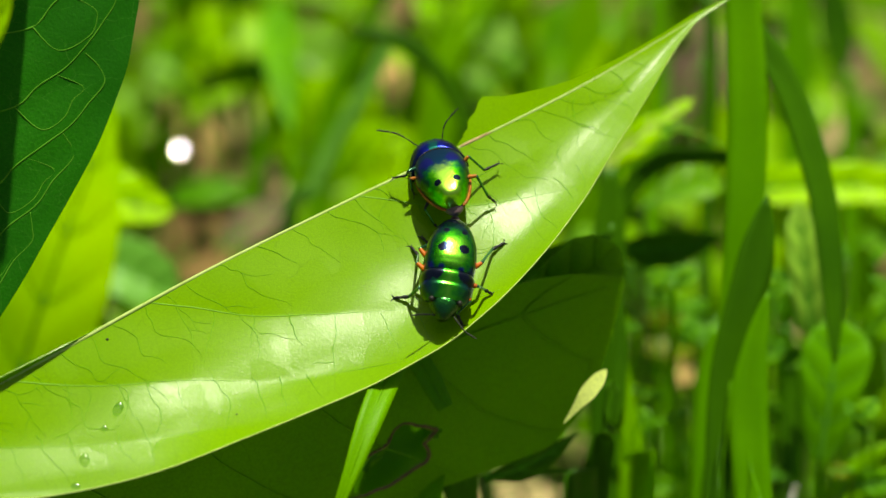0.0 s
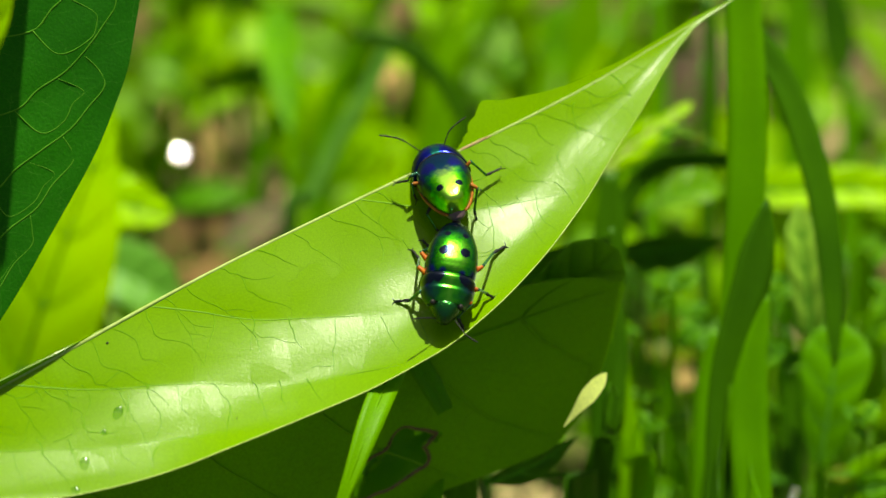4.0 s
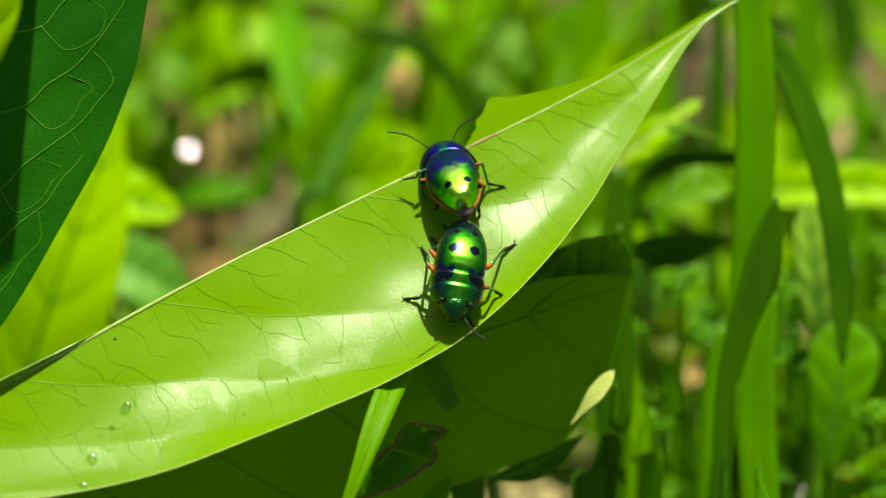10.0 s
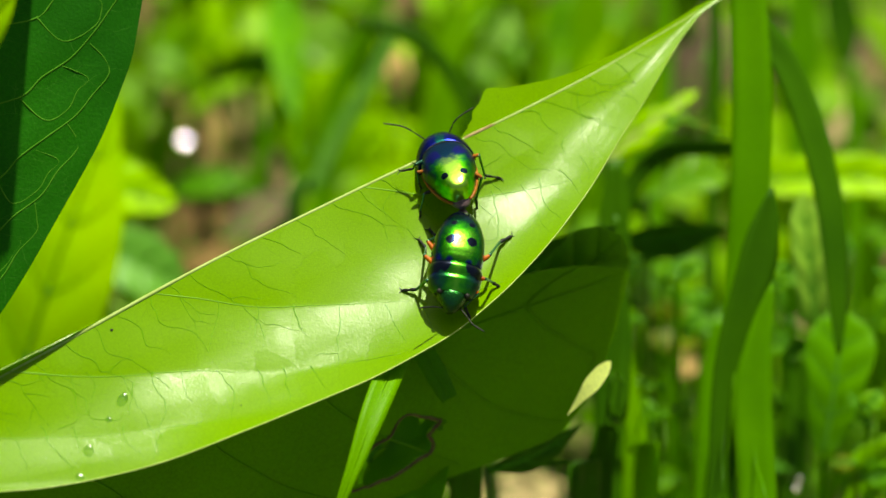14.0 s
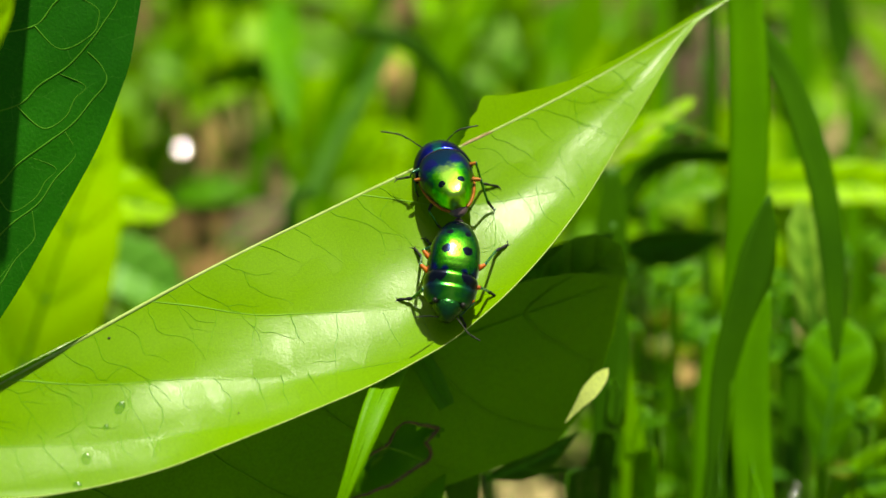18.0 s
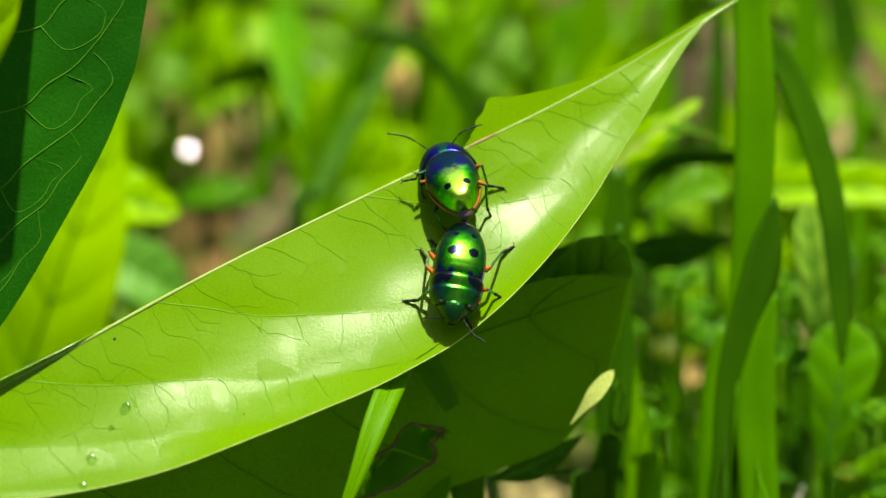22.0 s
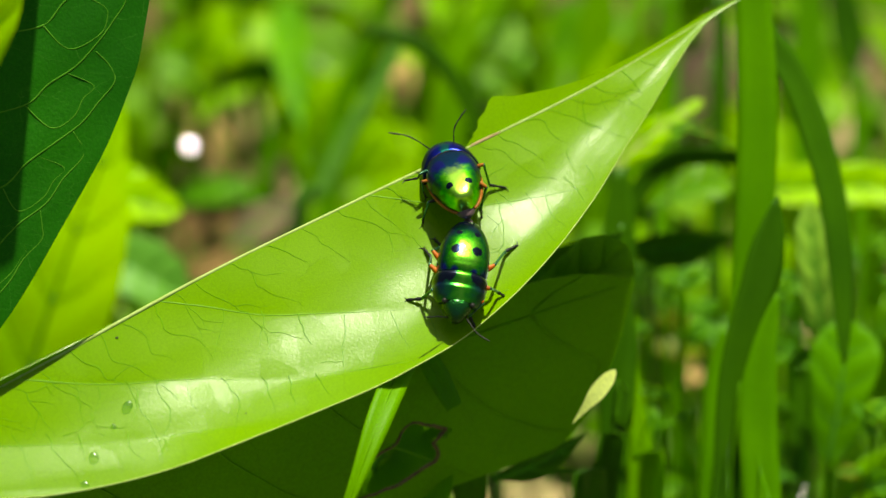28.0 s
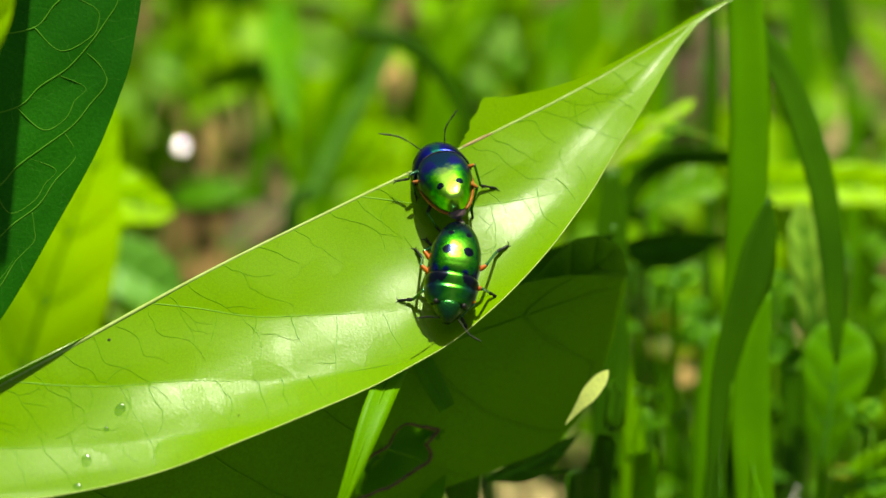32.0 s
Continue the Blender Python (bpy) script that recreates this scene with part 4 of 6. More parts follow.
broad_leaf((63.4, 83.6, 115.5), (64.7, 78.9, 110), (0.01, -0.5, 0.87), 3.1, M_OLIVE, "small olive weed leaf", res=0.35, veins=3)
broad_leaf((54.2, 71.1, 132.2), (57.3, 72.5, 133.9), (-0.24, -0.5, 0.40), 3.6, M_GRASS_LIT, "small light green weed leaf", res=0.35, veins=3)
broad_leaf((33.2, 47.2, 152.5), (34.5, 49.6, 155.4), (0.47, -0.5, 0.51), 2.8, M_GRASS_LIT, "small light green weed leaf", res=0.35, veins=3)
broad_leaf((34.6, 42.5, 136.6), (27.3, 43.7, 138.1), (-0.08, -0.5, 0.39), 1.9, M_GRASS_LIT, "small light green weed leaf", res=0.35, veins=3)
broad_leaf((55.5, 61.3, 106.4), (52.4, 63.6, 109.1), (0.38, -0.5, 0.60), 4.0, M_GRASS, "small mid green weed leaf", res=0.35, veins=3)
broad_leaf((35.5, 76.9, 131.9), (32.3, 78.4, 133.7), (0.36, -0.5, 0.42), 2.3, M_GRASS_LIT, "small light green weed leaf", res=0.35, veins=3)
broad_leaf((51.4, 64.1, 114.8), (43.9, 65.2, 116), (0.04, -0.5, 0.86), 2.1, M_GRASS_LIT, "small light green weed leaf", res=0.35, veins=3)
broad_leaf((34.7, 72.1, 84.2), (26.8, 72.6, 84.8), (0.38, -0.5, 0.64), 3.5, M_GRASS_LIT, "small light green weed leaf", res=0.35, veins=3)
broad_leaf((67.5, 59.1, 146.3), (73, 57.3, 144.1), (-0.01, -0.5, 0.68), 2.1, M_GRASS_LIT, "small light green weed leaf", res=0.35, veins=3)
broad_leaf((32.6, 54.4, 123.3), (33.7, 50.4, 118.6), (0.07, -0.5, 0.60), 4.0, M_GRASS, "small mid green weed leaf", res=0.35, veins=3)
broad_leaf((38.2, 38.2, 137.7), (32.2, 36.5, 135.6), (-0.31, -0.5, 0.66), 1.8, M_GRASS_LIT, "small light green weed leaf", res=0.35, veins=3)
broad_leaf((37.7, 66.5, 139.9), (33.6, 67, 140.4), (-0.17, -0.5, 0.77), 3.0, M_GRASS_LIT, "small light green weed leaf", res=0.35, veins=3)
broad_leaf((32, 57.3, 101.5), (41.4, 57.7, 101.9), (0.39, -0.5, 0.70), 4.5, M_GRASS_LIT, "small light green weed leaf", res=0.35, veins=3)
broad_leaf((54.3, 99.8, 107.9), (59, 99.1, 107), (0.48, -0.5, 0.52), 2.3, M_GRASS, "small mid green weed leaf", res=0.35, veins=3)
broad_leaf((62.4, 66, 119.7), (58.6, 67.8, 121.9), (0.26, -0.5, 0.71), 2.8, M_GRASS_LIT, "small light green weed leaf", res=0.35, veins=3)
broad_leaf((32.5, 76.3, 121.7), (25.7, 76.7, 122.1), (-0.02, -0.5, 0.49), 4.4, M_GRASS_LIT, "small light green weed leaf", res=0.35, veins=3)
broad_leaf((69.9, 70.3, 106.3), (75.2, 69.7, 105.6), (0.29, -0.5, 0.84), 2.3, M_GRASS_LIT, "small light green weed leaf", res=0.35, veins=3)
broad_leaf((75.4, 76.9, 86.3), (80.8, 75.3, 84.3), (-0.08, -0.5, 0.49), 4.7, M_GRASS_LIT, "small light green weed leaf", res=0.35, veins=3)
broad_leaf((58.6, 75.3, 87.6), (64.2, 74, 86), (0.11, -0.5, 0.64), 3.2, M_OLIVE, "small olive weed leaf", res=0.35, veins=3)
broad_leaf((48.7, 66.3, 134), (52.2, 63.4, 130.6), (-0.29, -0.5, 0.52), 2.7, M_GRASS_LIT, "small light green weed leaf", res=0.35, veins=3)
broad_leaf((63.4, 30.8, 128.7), (70.4, 31.6, 129.6), (0.23, -0.5, 0.43), 4.1, M_GRASS, "small mid green weed leaf", res=0.35, veins=3)
broad_leaf((53.5, 66.2, 126.4), (44.3, 65.4, 125.5), (0.26, -0.5, 0.78), 3.3, M_GRASS_LIT, "small light green weed leaf", res=0.35, veins=3)
broad_leaf((51.8, 63, 122.6), (53.4, 60.6, 119.8), (-0.46, -0.5, 0.39), 4.2, M_GRASS_LIT, "small light green weed leaf", res=0.35, veins=3)
broad_leaf((40.2, 92.5, 116.1), (36.1, 95, 119.1), (0.01, -0.5, 0.38), 4.7, M_GRASS, "small mid green weed leaf", res=0.35, veins=3)
broad_leaf((57.5, 54.6, 135.6), (53.7, 53.1, 133.8), (0.28, -0.5, 0.41), 2.6, M_GRASS, "small mid green weed leaf", res=0.35, veins=3)
broad_leaf((41, 90.5, 106.3), (31.8, 91.1, 107), (0.41, -0.5, 0.75), 2.8, M_OLIVE, "small olive weed leaf", res=0.35, veins=3)
broad_leaf((42.2, 70.1, 132.9), (42.9, 67.4, 129.6), (0.18, -0.5, 0.75), 3.6, M_GRASS, "small mid green weed leaf", res=0.35, veins=3)
broad_leaf((32.4, 60.7, 134.2), (23, 61.8, 135.4), (-0.05, -0.5, 0.50), 3.3, M_GRASS_LIT, "small light green weed leaf", res=0.35, veins=3)
broad_leaf((61.5, 68.7, 134.5), (65.5, 71.6, 137.9), (0.35, -0.5, 0.90), 3.1, M_GRASS_LIT, "small light green weed leaf", res=0.35, veins=3)
broad_leaf((70.2, 58.3, 113.6), (72.5, 61.1, 116.9), (-0.06, -0.5, 0.74), 2.0, M_OLIVE, "small olive weed leaf", res=0.35, veins=3)
broad_leaf((36.8, 55, 148.1), (40.9, 56.5, 150), (0.27, -0.5, 0.88), 3.2, M_GRASS_LIT, "small light green weed leaf", res=0.35, veins=3)
broad_leaf((42, 86.9, 96.7), (36.8, 91.2, 101.8), (-0.47, -0.5, 0.73), 3.5, M_GRASS_LIT, "small light green weed leaf", res=0.35, veins=3)
broad_leaf((57.3, 60.5, 97.4), (55.6, 63.2, 100.6), (-0.46, -0.5, 0.54), 2.8, M_OLIVE, "small olive weed leaf", res=0.35, veins=3)
broad_leaf((69.1, 90.8, 97.6), (71.6, 88.6, 95), (0.21, -0.5, 0.68), 2.1, M_GRASS, "small mid green weed leaf", res=0.35, veins=3)
broad_leaf((-35.1, 226.5, 84.1), (-29.7, 176.3, 86.5), (0, -0.8, 0.5), 8.6, M_GRASS, "soft mid green weed leaf in sun", res=0.5, veins=4, profile=[(0, 0.4), (0.3, 1.0), (0.6, 0.9), (0.85, 0.5), (1, 0.05)])
broad_leaf((-28.2, 206.3, 60.0), (-20.7, 218.4, 74.5), (0, -0.5, 0.8), 10.08, M_YELLOW, "broad lime-green weed leaf in full sun", res=0.5, veins=4)
broad_leaf((-18.1, 202.2, 55.2), (-8.1, 209.5, 63.8), (0, -0.5, 0.8), 11.34, M_YELLOW, "broad lime-green weed leaf in full sun", res=0.5, veins=4)
broad_leaf((-51.5, 216.8, 72.5), (-45.8, 222.4, 79.3), (0, -0.5, 0.8), 7.56, M_YELLOW, "yellow-green weed leaf in full sun", res=0.5, veins=4)
broad_leaf((-9.0, 228.0, 54.8), (-11.3, 251.9, 52.2), (0, -0.5, 0.8), 5.74, M_DEAD_PALE, "dry tan leaf among weeds", res=0.4, veins=3)
broad_leaf((-61.3, 238.1, 35.7), (-63.9, 253.9, 39.0), (0, -0.5, 0.8), 4.86, M_DEAD_PALE, "dry tan leaf among weeds", res=0.4, veins=3)
broad_leaf((-64.4, 121.8, 99.3), (-48.0, 116.3, 92.9), (0.1, -0.5, 0.85), 12.16, M_BLUEGREEN, "broad blue-green weed leaf in sun", res=0.5, veins=4, profile=[(0, 0.3), (0.2, 0.9), (0.5, 1.0), (0.8, 0.75), (1, 0.1)])
broad_leaf((-57.6, 209.6, 17.3), (-35.6, 230.2, 26.4), (0, -0.4, 0.9), 17.25, M_DEAD_DARK, "curled dry brown leaf on the soil", res=0.5, veins=4)
broad_leaf((-58.8, 182.2, 62.4), (-41.8, 185.7, 66.6), (0, -0.5, 0.8), 5.34, M_GRASS, "green weed leaf over brown soil", res=0.4, veins=3)
broad_leaf((35.3, 77.7, 161.9), (46.1, 75.7, 159.6), (0.0, -0.4, 0.9), 1.43, M_OLIVE, "thin weed stalk leaf with a dried orange tip", res=0.5, veins=3)
broad_leaf((34.6, 88.3, 137.2), (47.9, 95.2, 137.7), (0, -0.3, 0.9), 7.93, M_WEED, "rounded yellow-green weed leaf in sun", res=0.6, veins=4, profile=[(0, 0.05), (0.3, 0.5), (0.6, 0.95), (0.8, 1.0), (0.93, 0.7), (1, 0.05)])
broad_leaf((92.6, 236.3, 33.6), (93.2, 244.1, 42.9), (0, -0.3, 0.9), 8.1, M_STRAW, "dry straw-coloured leaf among weeds", res=0.4, veins=3)
broad_leaf((54.3, 211.1, 65.8), (56.5, 226.6, 68.6), (0, -0.4, 0.9), 7.56, M_DEAD_PALE, "dry tan leaf among weeds", res=0.4, veins=3)
broad_leaf((96.6, 249.3, 49.1), (104.0, 274.6, 48.1), (0, -0.9, 0.2), 12.14, M_DEAD_DARK, "curled dark dry leaf among weeds", res=0.4, veins=3)
broad_leaf((50.8, 151.7, 119.4), (52.7, 167.6, 122.8), (0, -1, 0), 7.56, M_DEAD_DARK, "curled dark dry leaf behind the leaf tip", res=0.4, veins=3)
broad_leaf((35.2, 94.3, 113.3), (46.1, 96.8, 116.3), (0, -0.5, 0.8), 5.54, M_BLUEGREEN, "small blue-green weed leaf in sun", res=0.5, veins=3)
broad_leaf((35.0, 98.0, 102.1), (47.7, 94.7, 98.2), (0, -0.5, 0.8), 9.11, M_OLIVE, "dull olive weed leaf", res=0.4, veins=3)
# added out of view, to cast a shadow band on the large leaf
broad_leaf((-59.6, 21.5, 271.8), (-59.3, 45, 276.6), (0, -0.3, 0.95), 30.0, M_YELLOW, "unseen leaf added above the view to shade the large dark leaf", parent=shrub, veins=5, res=0.8, fold=0.0, droop=0, quilt=0.1, profile=[(0, 0.2), (0.05, 0.7), (0.12, 1.0), (0.9, 1.0), (0.97, 0.5), (1, 0.02)])
broad_leaf((-9.8, 1.6, 161.5), (-6.0, 4.7, 165.2), (0, -0.3, 0.95), 2.28, M_GRASS_LIT, "small lit leaf seen through the chewed hole", res=0.4, veins=3)
broad_leaf((-3.0, 5.9, 166.6), (0.5, 6.2, 166.9), (0, -0.3, 0.95), 1.67, M_GRASS_LIT, "small lit leaf seen through the chewed hole", res=0.4, veins=3)
broad_leaf((16.8, 21.5, 147.8), (18.7, 22.4, 149.0), (0, -0.5, 0.8), 1.47, M_GRASS_LIT, "small lit weed leaf below the leaf edge", res=0.4, veins=3)
broad_leaf((26.6, 78.0, 153.0), (41.2, 85.3, 161.6), (0.0, -0.35, 0.9), 5.61, M_YELLOW, "bright yellow-green weed leaf with a pale midrib", res=0.8, veins=4, vein_material=M_VEIN, vein_r=0.2, profile=[(0, 0.1), (0.15, 0.6), (0.35, 1.0), (0.55, 0.75), (0.75, 0.4), (0.88, 0.42), (1, 0.05)])
broad_leaf((29.8, 82.5, 152.1), (40.9, 86.2, 156.4), (0.0, -0.35, 0.9), 3.29, M_GRASS_LIT, "pointed light green weed leaf lobe", res=0.6, veins=3, profile=[(0, 0.1), (0.3, 0.9), (0.5, 1.0), (0.75, 0.6), (1, 0.04)])
broad_leaf((-44.9, 160.5, 67.7), (-29.7, 175.1, 69.6), (0, -0.4, 0.9), 8.19, M_DEAD_DARK, "curled dry brown leaf on the soil", res=0.5, veins=4)
# added only to darken the pale gap below the shaded leaf's edge
broad_leaf((6.6, 7.9, 153.4), (19.6, 12.0, 158.3), (0, -1, -0.1), 5.01, M_GRASS_DARK, "dark leaf added to darken the gap below the shaded leaf", res=0.4, veins=3)
broad_leaf((9.3, 14.4, 172.0), (24.7, 23.3, 182.7), (0.33, -0.95, 0.3), 11.5, M_LEAF_LOW, "shaded green leaf half hidden behind the chewed leaf", parent=shrub, petiole=False, fold=0.0, droop=0, veins=5, vein_material=M_LEAF_LOW, profile=[(0, 0.3), (0.4, 0.9), (0.75, 1.0), (0.92, 0.7), (1, 0.08)])


def hole_rim(leaf):
    pts = []
    for k in range(41):
        a, r = 2 * math.pi * k / 40, 1.0
        for _ in range(8):
            u, v = HOLE[2] * r * math.cos(a), HOLE[3] * r * math.sin(a)
            x, y = HOLE[0] + 0.94 * u - 0.34 * v, HOLE[1] + 0.94 * v + 0.34 * u
            r = 1 + 0.5 * noise.noise((x * 0.28, y * 0.28, 4.0))
        pts.append(Vector((x, y, 0.1)) * MM)
    part("bitten_edge", tube(pts, [(0, 0.0003), (0.5, 0.0002), (1, 0.0003)], 6, 120), M_BITE, leaf, "brown dried rim of the chewed hole")


hole_rim(SHADED)
stem = part("stem", tube([Vector((0, 0, -0.01)), Vector((0.004, -0.01, 0.1)), Vector((0.0, -0.02, 0.2)), Vector((-0.004, -0.02, 0.32))], [(0, 0.003), (1, 0.0018)], 10, 24), M_STEM, shrub)


# ---- water on the leaf ----
def drop(x, y, rx, ry, turn, label):
    bm = bmesh.new()
    bmesh.ops.create_uvsphere(bm, u_segments=20, v_segments=12, radius=1)
    for v in bm.verts:
        v.co.z = v.co.z * 0.38 if v.co.z > 0 else v.co.z * 0.12
        v.co = Vector((v.co.x * rx, v.co.y * ry, v.co.z * min(rx, ry))) * MM
    ob = link_mesh("water_drop", bm, M_WATER)
    ob.matrix_basis = LEAF_AT @ Matrix.Translation(leaf_spot(x, y, 0.03) * MM) @ pose(0, 0, 0, 0, 0, turn)
    tagged(ob, label=label, category="water drop", group="water drops on the leaf")


drop(-38.56, -19.36, 0.62, 1.05, -20, "clear oval water drop on the sunlit leaf")
drop(-40.02, -21.73, 0.35, 0.42, 0, "small round water drop on the sunlit leaf")
drop(-42.09, -25.62, 0.65, 0.95, 0, "clear water drop on the sunlit leaf")
drop(-42.91, -28.74, 0.55, 0.5, 0, "water drop near the leaf's edge")


def speck(x, y, size):
    """A crumb of dark droppings on the leaf."""
    bm = bmesh.new()
    bmesh.ops.create_icosphere(bm, subdivisions=2, radius=1)
    for v in bm.verts:
        v.co *= 1 + 0.35 * noise.noise(v.co * 2.1 + Vector((x, y, 0)))
        v.co = Vector((v.co.x * size, v.co.y * size * 0.7, v.co.z * size * 0.4)) * MM
    ob = link_mesh("crumb", bm, M_DARK)
    ob.matrix_basis = LEAF_AT @ Matrix.Translation(leaf_spot(x, y, 0.05) * MM) @ pose(0, 0, 0, 0, 0, 25)
    tagged(ob, label="tiny black crumb of droppings on the sunlit leaf", category="crumb", group="crumbs on the leaf")


speck(5.72, 9.78, 0.16)
speck(-40.25, -10.40, 0.2)
speck(22.26, 22.57, 0.1)
speck(-24.18, -20.02, 0.1)
speck(20.82, 24.87, 0.09)

# ---- jewel bugs ----
def shell(width, top, y0, y1, floor=-0.3, n=36, m=28, square=0.86):
    """A domed plate: width and top are (y, mm) keys from y0 to y1; it closes below at floor."""
    bm = bmesh.new()
    loops = []
    for i in range(n + 1):
        f = 0.5 - 0.5 * math.cos(math.pi * i / n)
        y = y0 + (y1 - y0) * f
        w, z = max(value_at(width, y), 0.02), max(value_at(top, y), floor + 0.03)
        loop = []
        for k in range(m):
            a = 2 * math.pi * k / m
            c, s = math.cos(a), math.sin(a)
            px = w * math.copysign(abs(c) ** square, c)
            pz = floor + (z - floor) * (max(s, 0) ** (square + 0.04)) if s > 0 else floor + 0.25 * s
            loop.append(Vector((px, y, pz)) * MM)
        loops.append(loop)
    rings(bm, loops)
    return bm


def shifted(j, up):
    """A point moved up by so many mm along the line of sight."""
    return Vector((j[0], j[1] + SIGHT * up, j[2] + up))


def leg(bug, stance, joints, material_femur=None, thick=1.2, grip=True):
    """One leg through points over the plane of the leaf (mm): body, knee, ankle, foot; with grip the foot stands on the leaf.
    stance: the bug lying flat and as it stands. The first piece carries the others."""
    flat, at = stance
    inv = at.inverted()
    body, knee, ankle, toe = joints
    hip = flat.inverted() @ (Vector(body) * MM)
    up = (at @ hip).z / MM - body[2]
    down = leaf_spot(toe[0], toe[1] - SIGHT * toe[2]).z + 0.1 - toe[2] if grip else up
    p = [hip] + [inv @ (shifted(q, d) * MM) for q, d in ((knee, up), (ankle, down), (toe, down))]
    root = p[0]
    p = [q - root for q in p]
    limb = part("leg", tube([p[0], (p[0] + p[1]) / 2, p[1]], [(0, 0.00024 * thick), (0.5, 0.00028 * thick), (1, 0.00019 * thick)], 8, 10), material_femur or M_ORANGE, bug, "leg with an orange thigh")
    limb.matrix_basis = Matrix.Translation(root)
    bow = (p[1] + p[2]) / 2 + Vector((0, 0, 0.00012))
    part("shin", tube([p[1], bow, p[2]], [(0, 0.00019 * thick), (0.5, 0.00015 * thick), (1, 0.00017 * thick)], 8, 10), M_LEG, limb, "metallic green-black shin")
    foot = tube([p[2], (p[2] + p[3]) / 2, p[3]], [(0, 0.00016 * thick), (0.3, 0.00021 * thick), (0.5, 0.00013 * thick), (0.75, 0.00018 * thick), (1, 0.00010 * thick)], 7, 12)
    way = (p[3] - p[2]).normalized()
    side = way.cross(Vector((0, 0, 1))).normalized()
    for s in (-1, 1):
        tube([p[3], p[3] + way * 0.0003 + side * s * 0.0003, p[3] + way * 0.0004 + side * s * 0.00055], [(0, 0.00009), (1, 0.00003)], 5, 6, bm=foot)
    part("foot", foot, M_DARK, limb, "dark two-clawed foot")
    return limb, root


def antenna(bug, stance, joints):
    inv = stance[0].inverted()
    p = [inv @ (Vector(j) * MM) for j in joints]
    root = p[0]
    pts = [q - root for q in p]
    radii = [(0, 0.00007), (0.2, 0.00009), (0.33, 0.00005), (0.37, 0.00010), (0.63, 0.00010), (0.66, 0.00005), (0.7, 0.00011), (0.95, 0.00009), (1, 0.00003)]
    ob = part("antenna", tube(pts, radii, 7, 30), M_DARK, bug, "thin black jointed antenna")
    ob.matrix_basis = Matrix.Translation(root)
    return ob, root


def bug_body(label, at, size, long, outline, dome, broad, collar_w, stoop, collar_top, shield, collar, head_mat, rim):
    bug = thing("jewel_bug", label, "bug", LEAF_AT @ at, group="pair of jewel bugs")
    w, h = size
    before = set(bpy.data.objects)
    part("scutellum", shell([(y, x * w) for y, x in outline],
                            [(y, z * h) for y, z in dome],
                            outline[0][0], 1.5, -0.2, 48, 56, 0.62 if rim else 0.76), shield, bug, "domed metallic green shield with dark spots")
    if rim:
        arc = [radians(18 + 9 * k) for k in range(17)]
        seam = [Vector((3.12 * w * math.copysign(abs(math.cos(a)) ** 0.62, math.cos(a)), 1.34, -0.2 + 2.44 * math.sin(a) ** 0.66)) * MM for a in arc]
        part("collar_seam", tube(seam, [(0, 0.00005), (0.5, 0.00008), (1, 0.00005)], 6, 60), M_DARK, bug, "dark seam behind the collar plate")
    cw = w * collar_w
    part("pronotum", shell([(1.15, 3.05 * cw), (1.5, 3.42 * cw), (2.0, 3.46 * cw), (2.5, 3.36 * cw), (3.2, 2.95 * cw * broad), (4.2, 2.2 * cw * broad ** 2.5), (4.8, 1.75 * cw * broad ** 2.5)],
                           collar_top, 1.15, 4.8, -0.7, 34, 52, 0.9 if rim else 0.8), collar, bug, "metallic collar plate")
    part("head", shell([(4.5, 1.75), (5.0, 1.85), (5.6, 1.6), (6.2, 1.2), (6.75, 0.75), (7.1, 0.3)],
                       [(4.5, 1.2), (5.0, 1.3), (5.8, 1.0), (6.5, 0.55), (7.0, 0.0)], 4.5, 7.0, -0.8, 20, 24), head_mat, bug, "small blunt green head").location = (0, -0.9 * stoop * MM, -1.9 * stoop * MM)
    for s in (-1, 1):
        bm = bmesh.new()
        bmesh.ops.create_uvsphere(bm, u_segments=14, v_segments=10, radius=0.38 * MM, matrix=Matrix.Translation(Vector((1.74 * s, 4.95 - 0.9 * stoop, 0.62 - 1.9 * stoop)) * MM))
        part("eye", bm, M_DARK, bug, "dark bulging eye")
    bm = bmesh.new()
    bmesh.ops.create_uvsphere(bm, u_segments=26, v_segments=16, radius=1)
    for v in bm.verts:
        v.co = Vector((v.co.x * 3.0 * w, v.co.y * 5.6 - 1.2, v.co.z * ((0.7 if rim else 1.5) if v.co.z < 0 else 0.4) - 0.35)) * MM
    part("abdomen", bm, M_BELLY, bug, "dark underside")
    if rim:
        for s in (-1, 1):
            pts = [Vector((s * (x * w + 0.04), y - 0.08, -0.42)) * MM for y, x in reversed(outline[1:-2])]
            part("abdomen_margin", tube(pts, [(0, 0.00006), (0.3, 0.00017), (0.8, 0.00022), (1, 0.00013)], 8, 26), M_RIM, bug, "orange rim of the abdomen")
    y = outline[0][0]
    if rim:
        tip = shell([(y - 0.6, 0.4), (y - 0.4, 0.75), (y, 1.1), (y + 0.5, 1.35)], [(y - 0.6, -0.5), (y - 0.3, -0.25), (y + 0.5, 0.1)], y - 0.6, y + 0.5, -0.9, 12, 22)
    else:
        tip = shell([(y - 0.6, 0.35), (y - 0.3, 0.6), (y + 0.4, 0.8)], [(y - 0.6, -0.15), (y - 0.3, 0.05), (y + 0.4, 0.2)], y - 0.6, y + 0.4, -0.6, 10, 18)
    part("abdomen_tip", tip, M_TIP, bug, "greyish brown end of the abdomen")
    for ob in set(bpy.data.objects) - before:
        for v in ob.data.vertices:
            v.co.y *= long
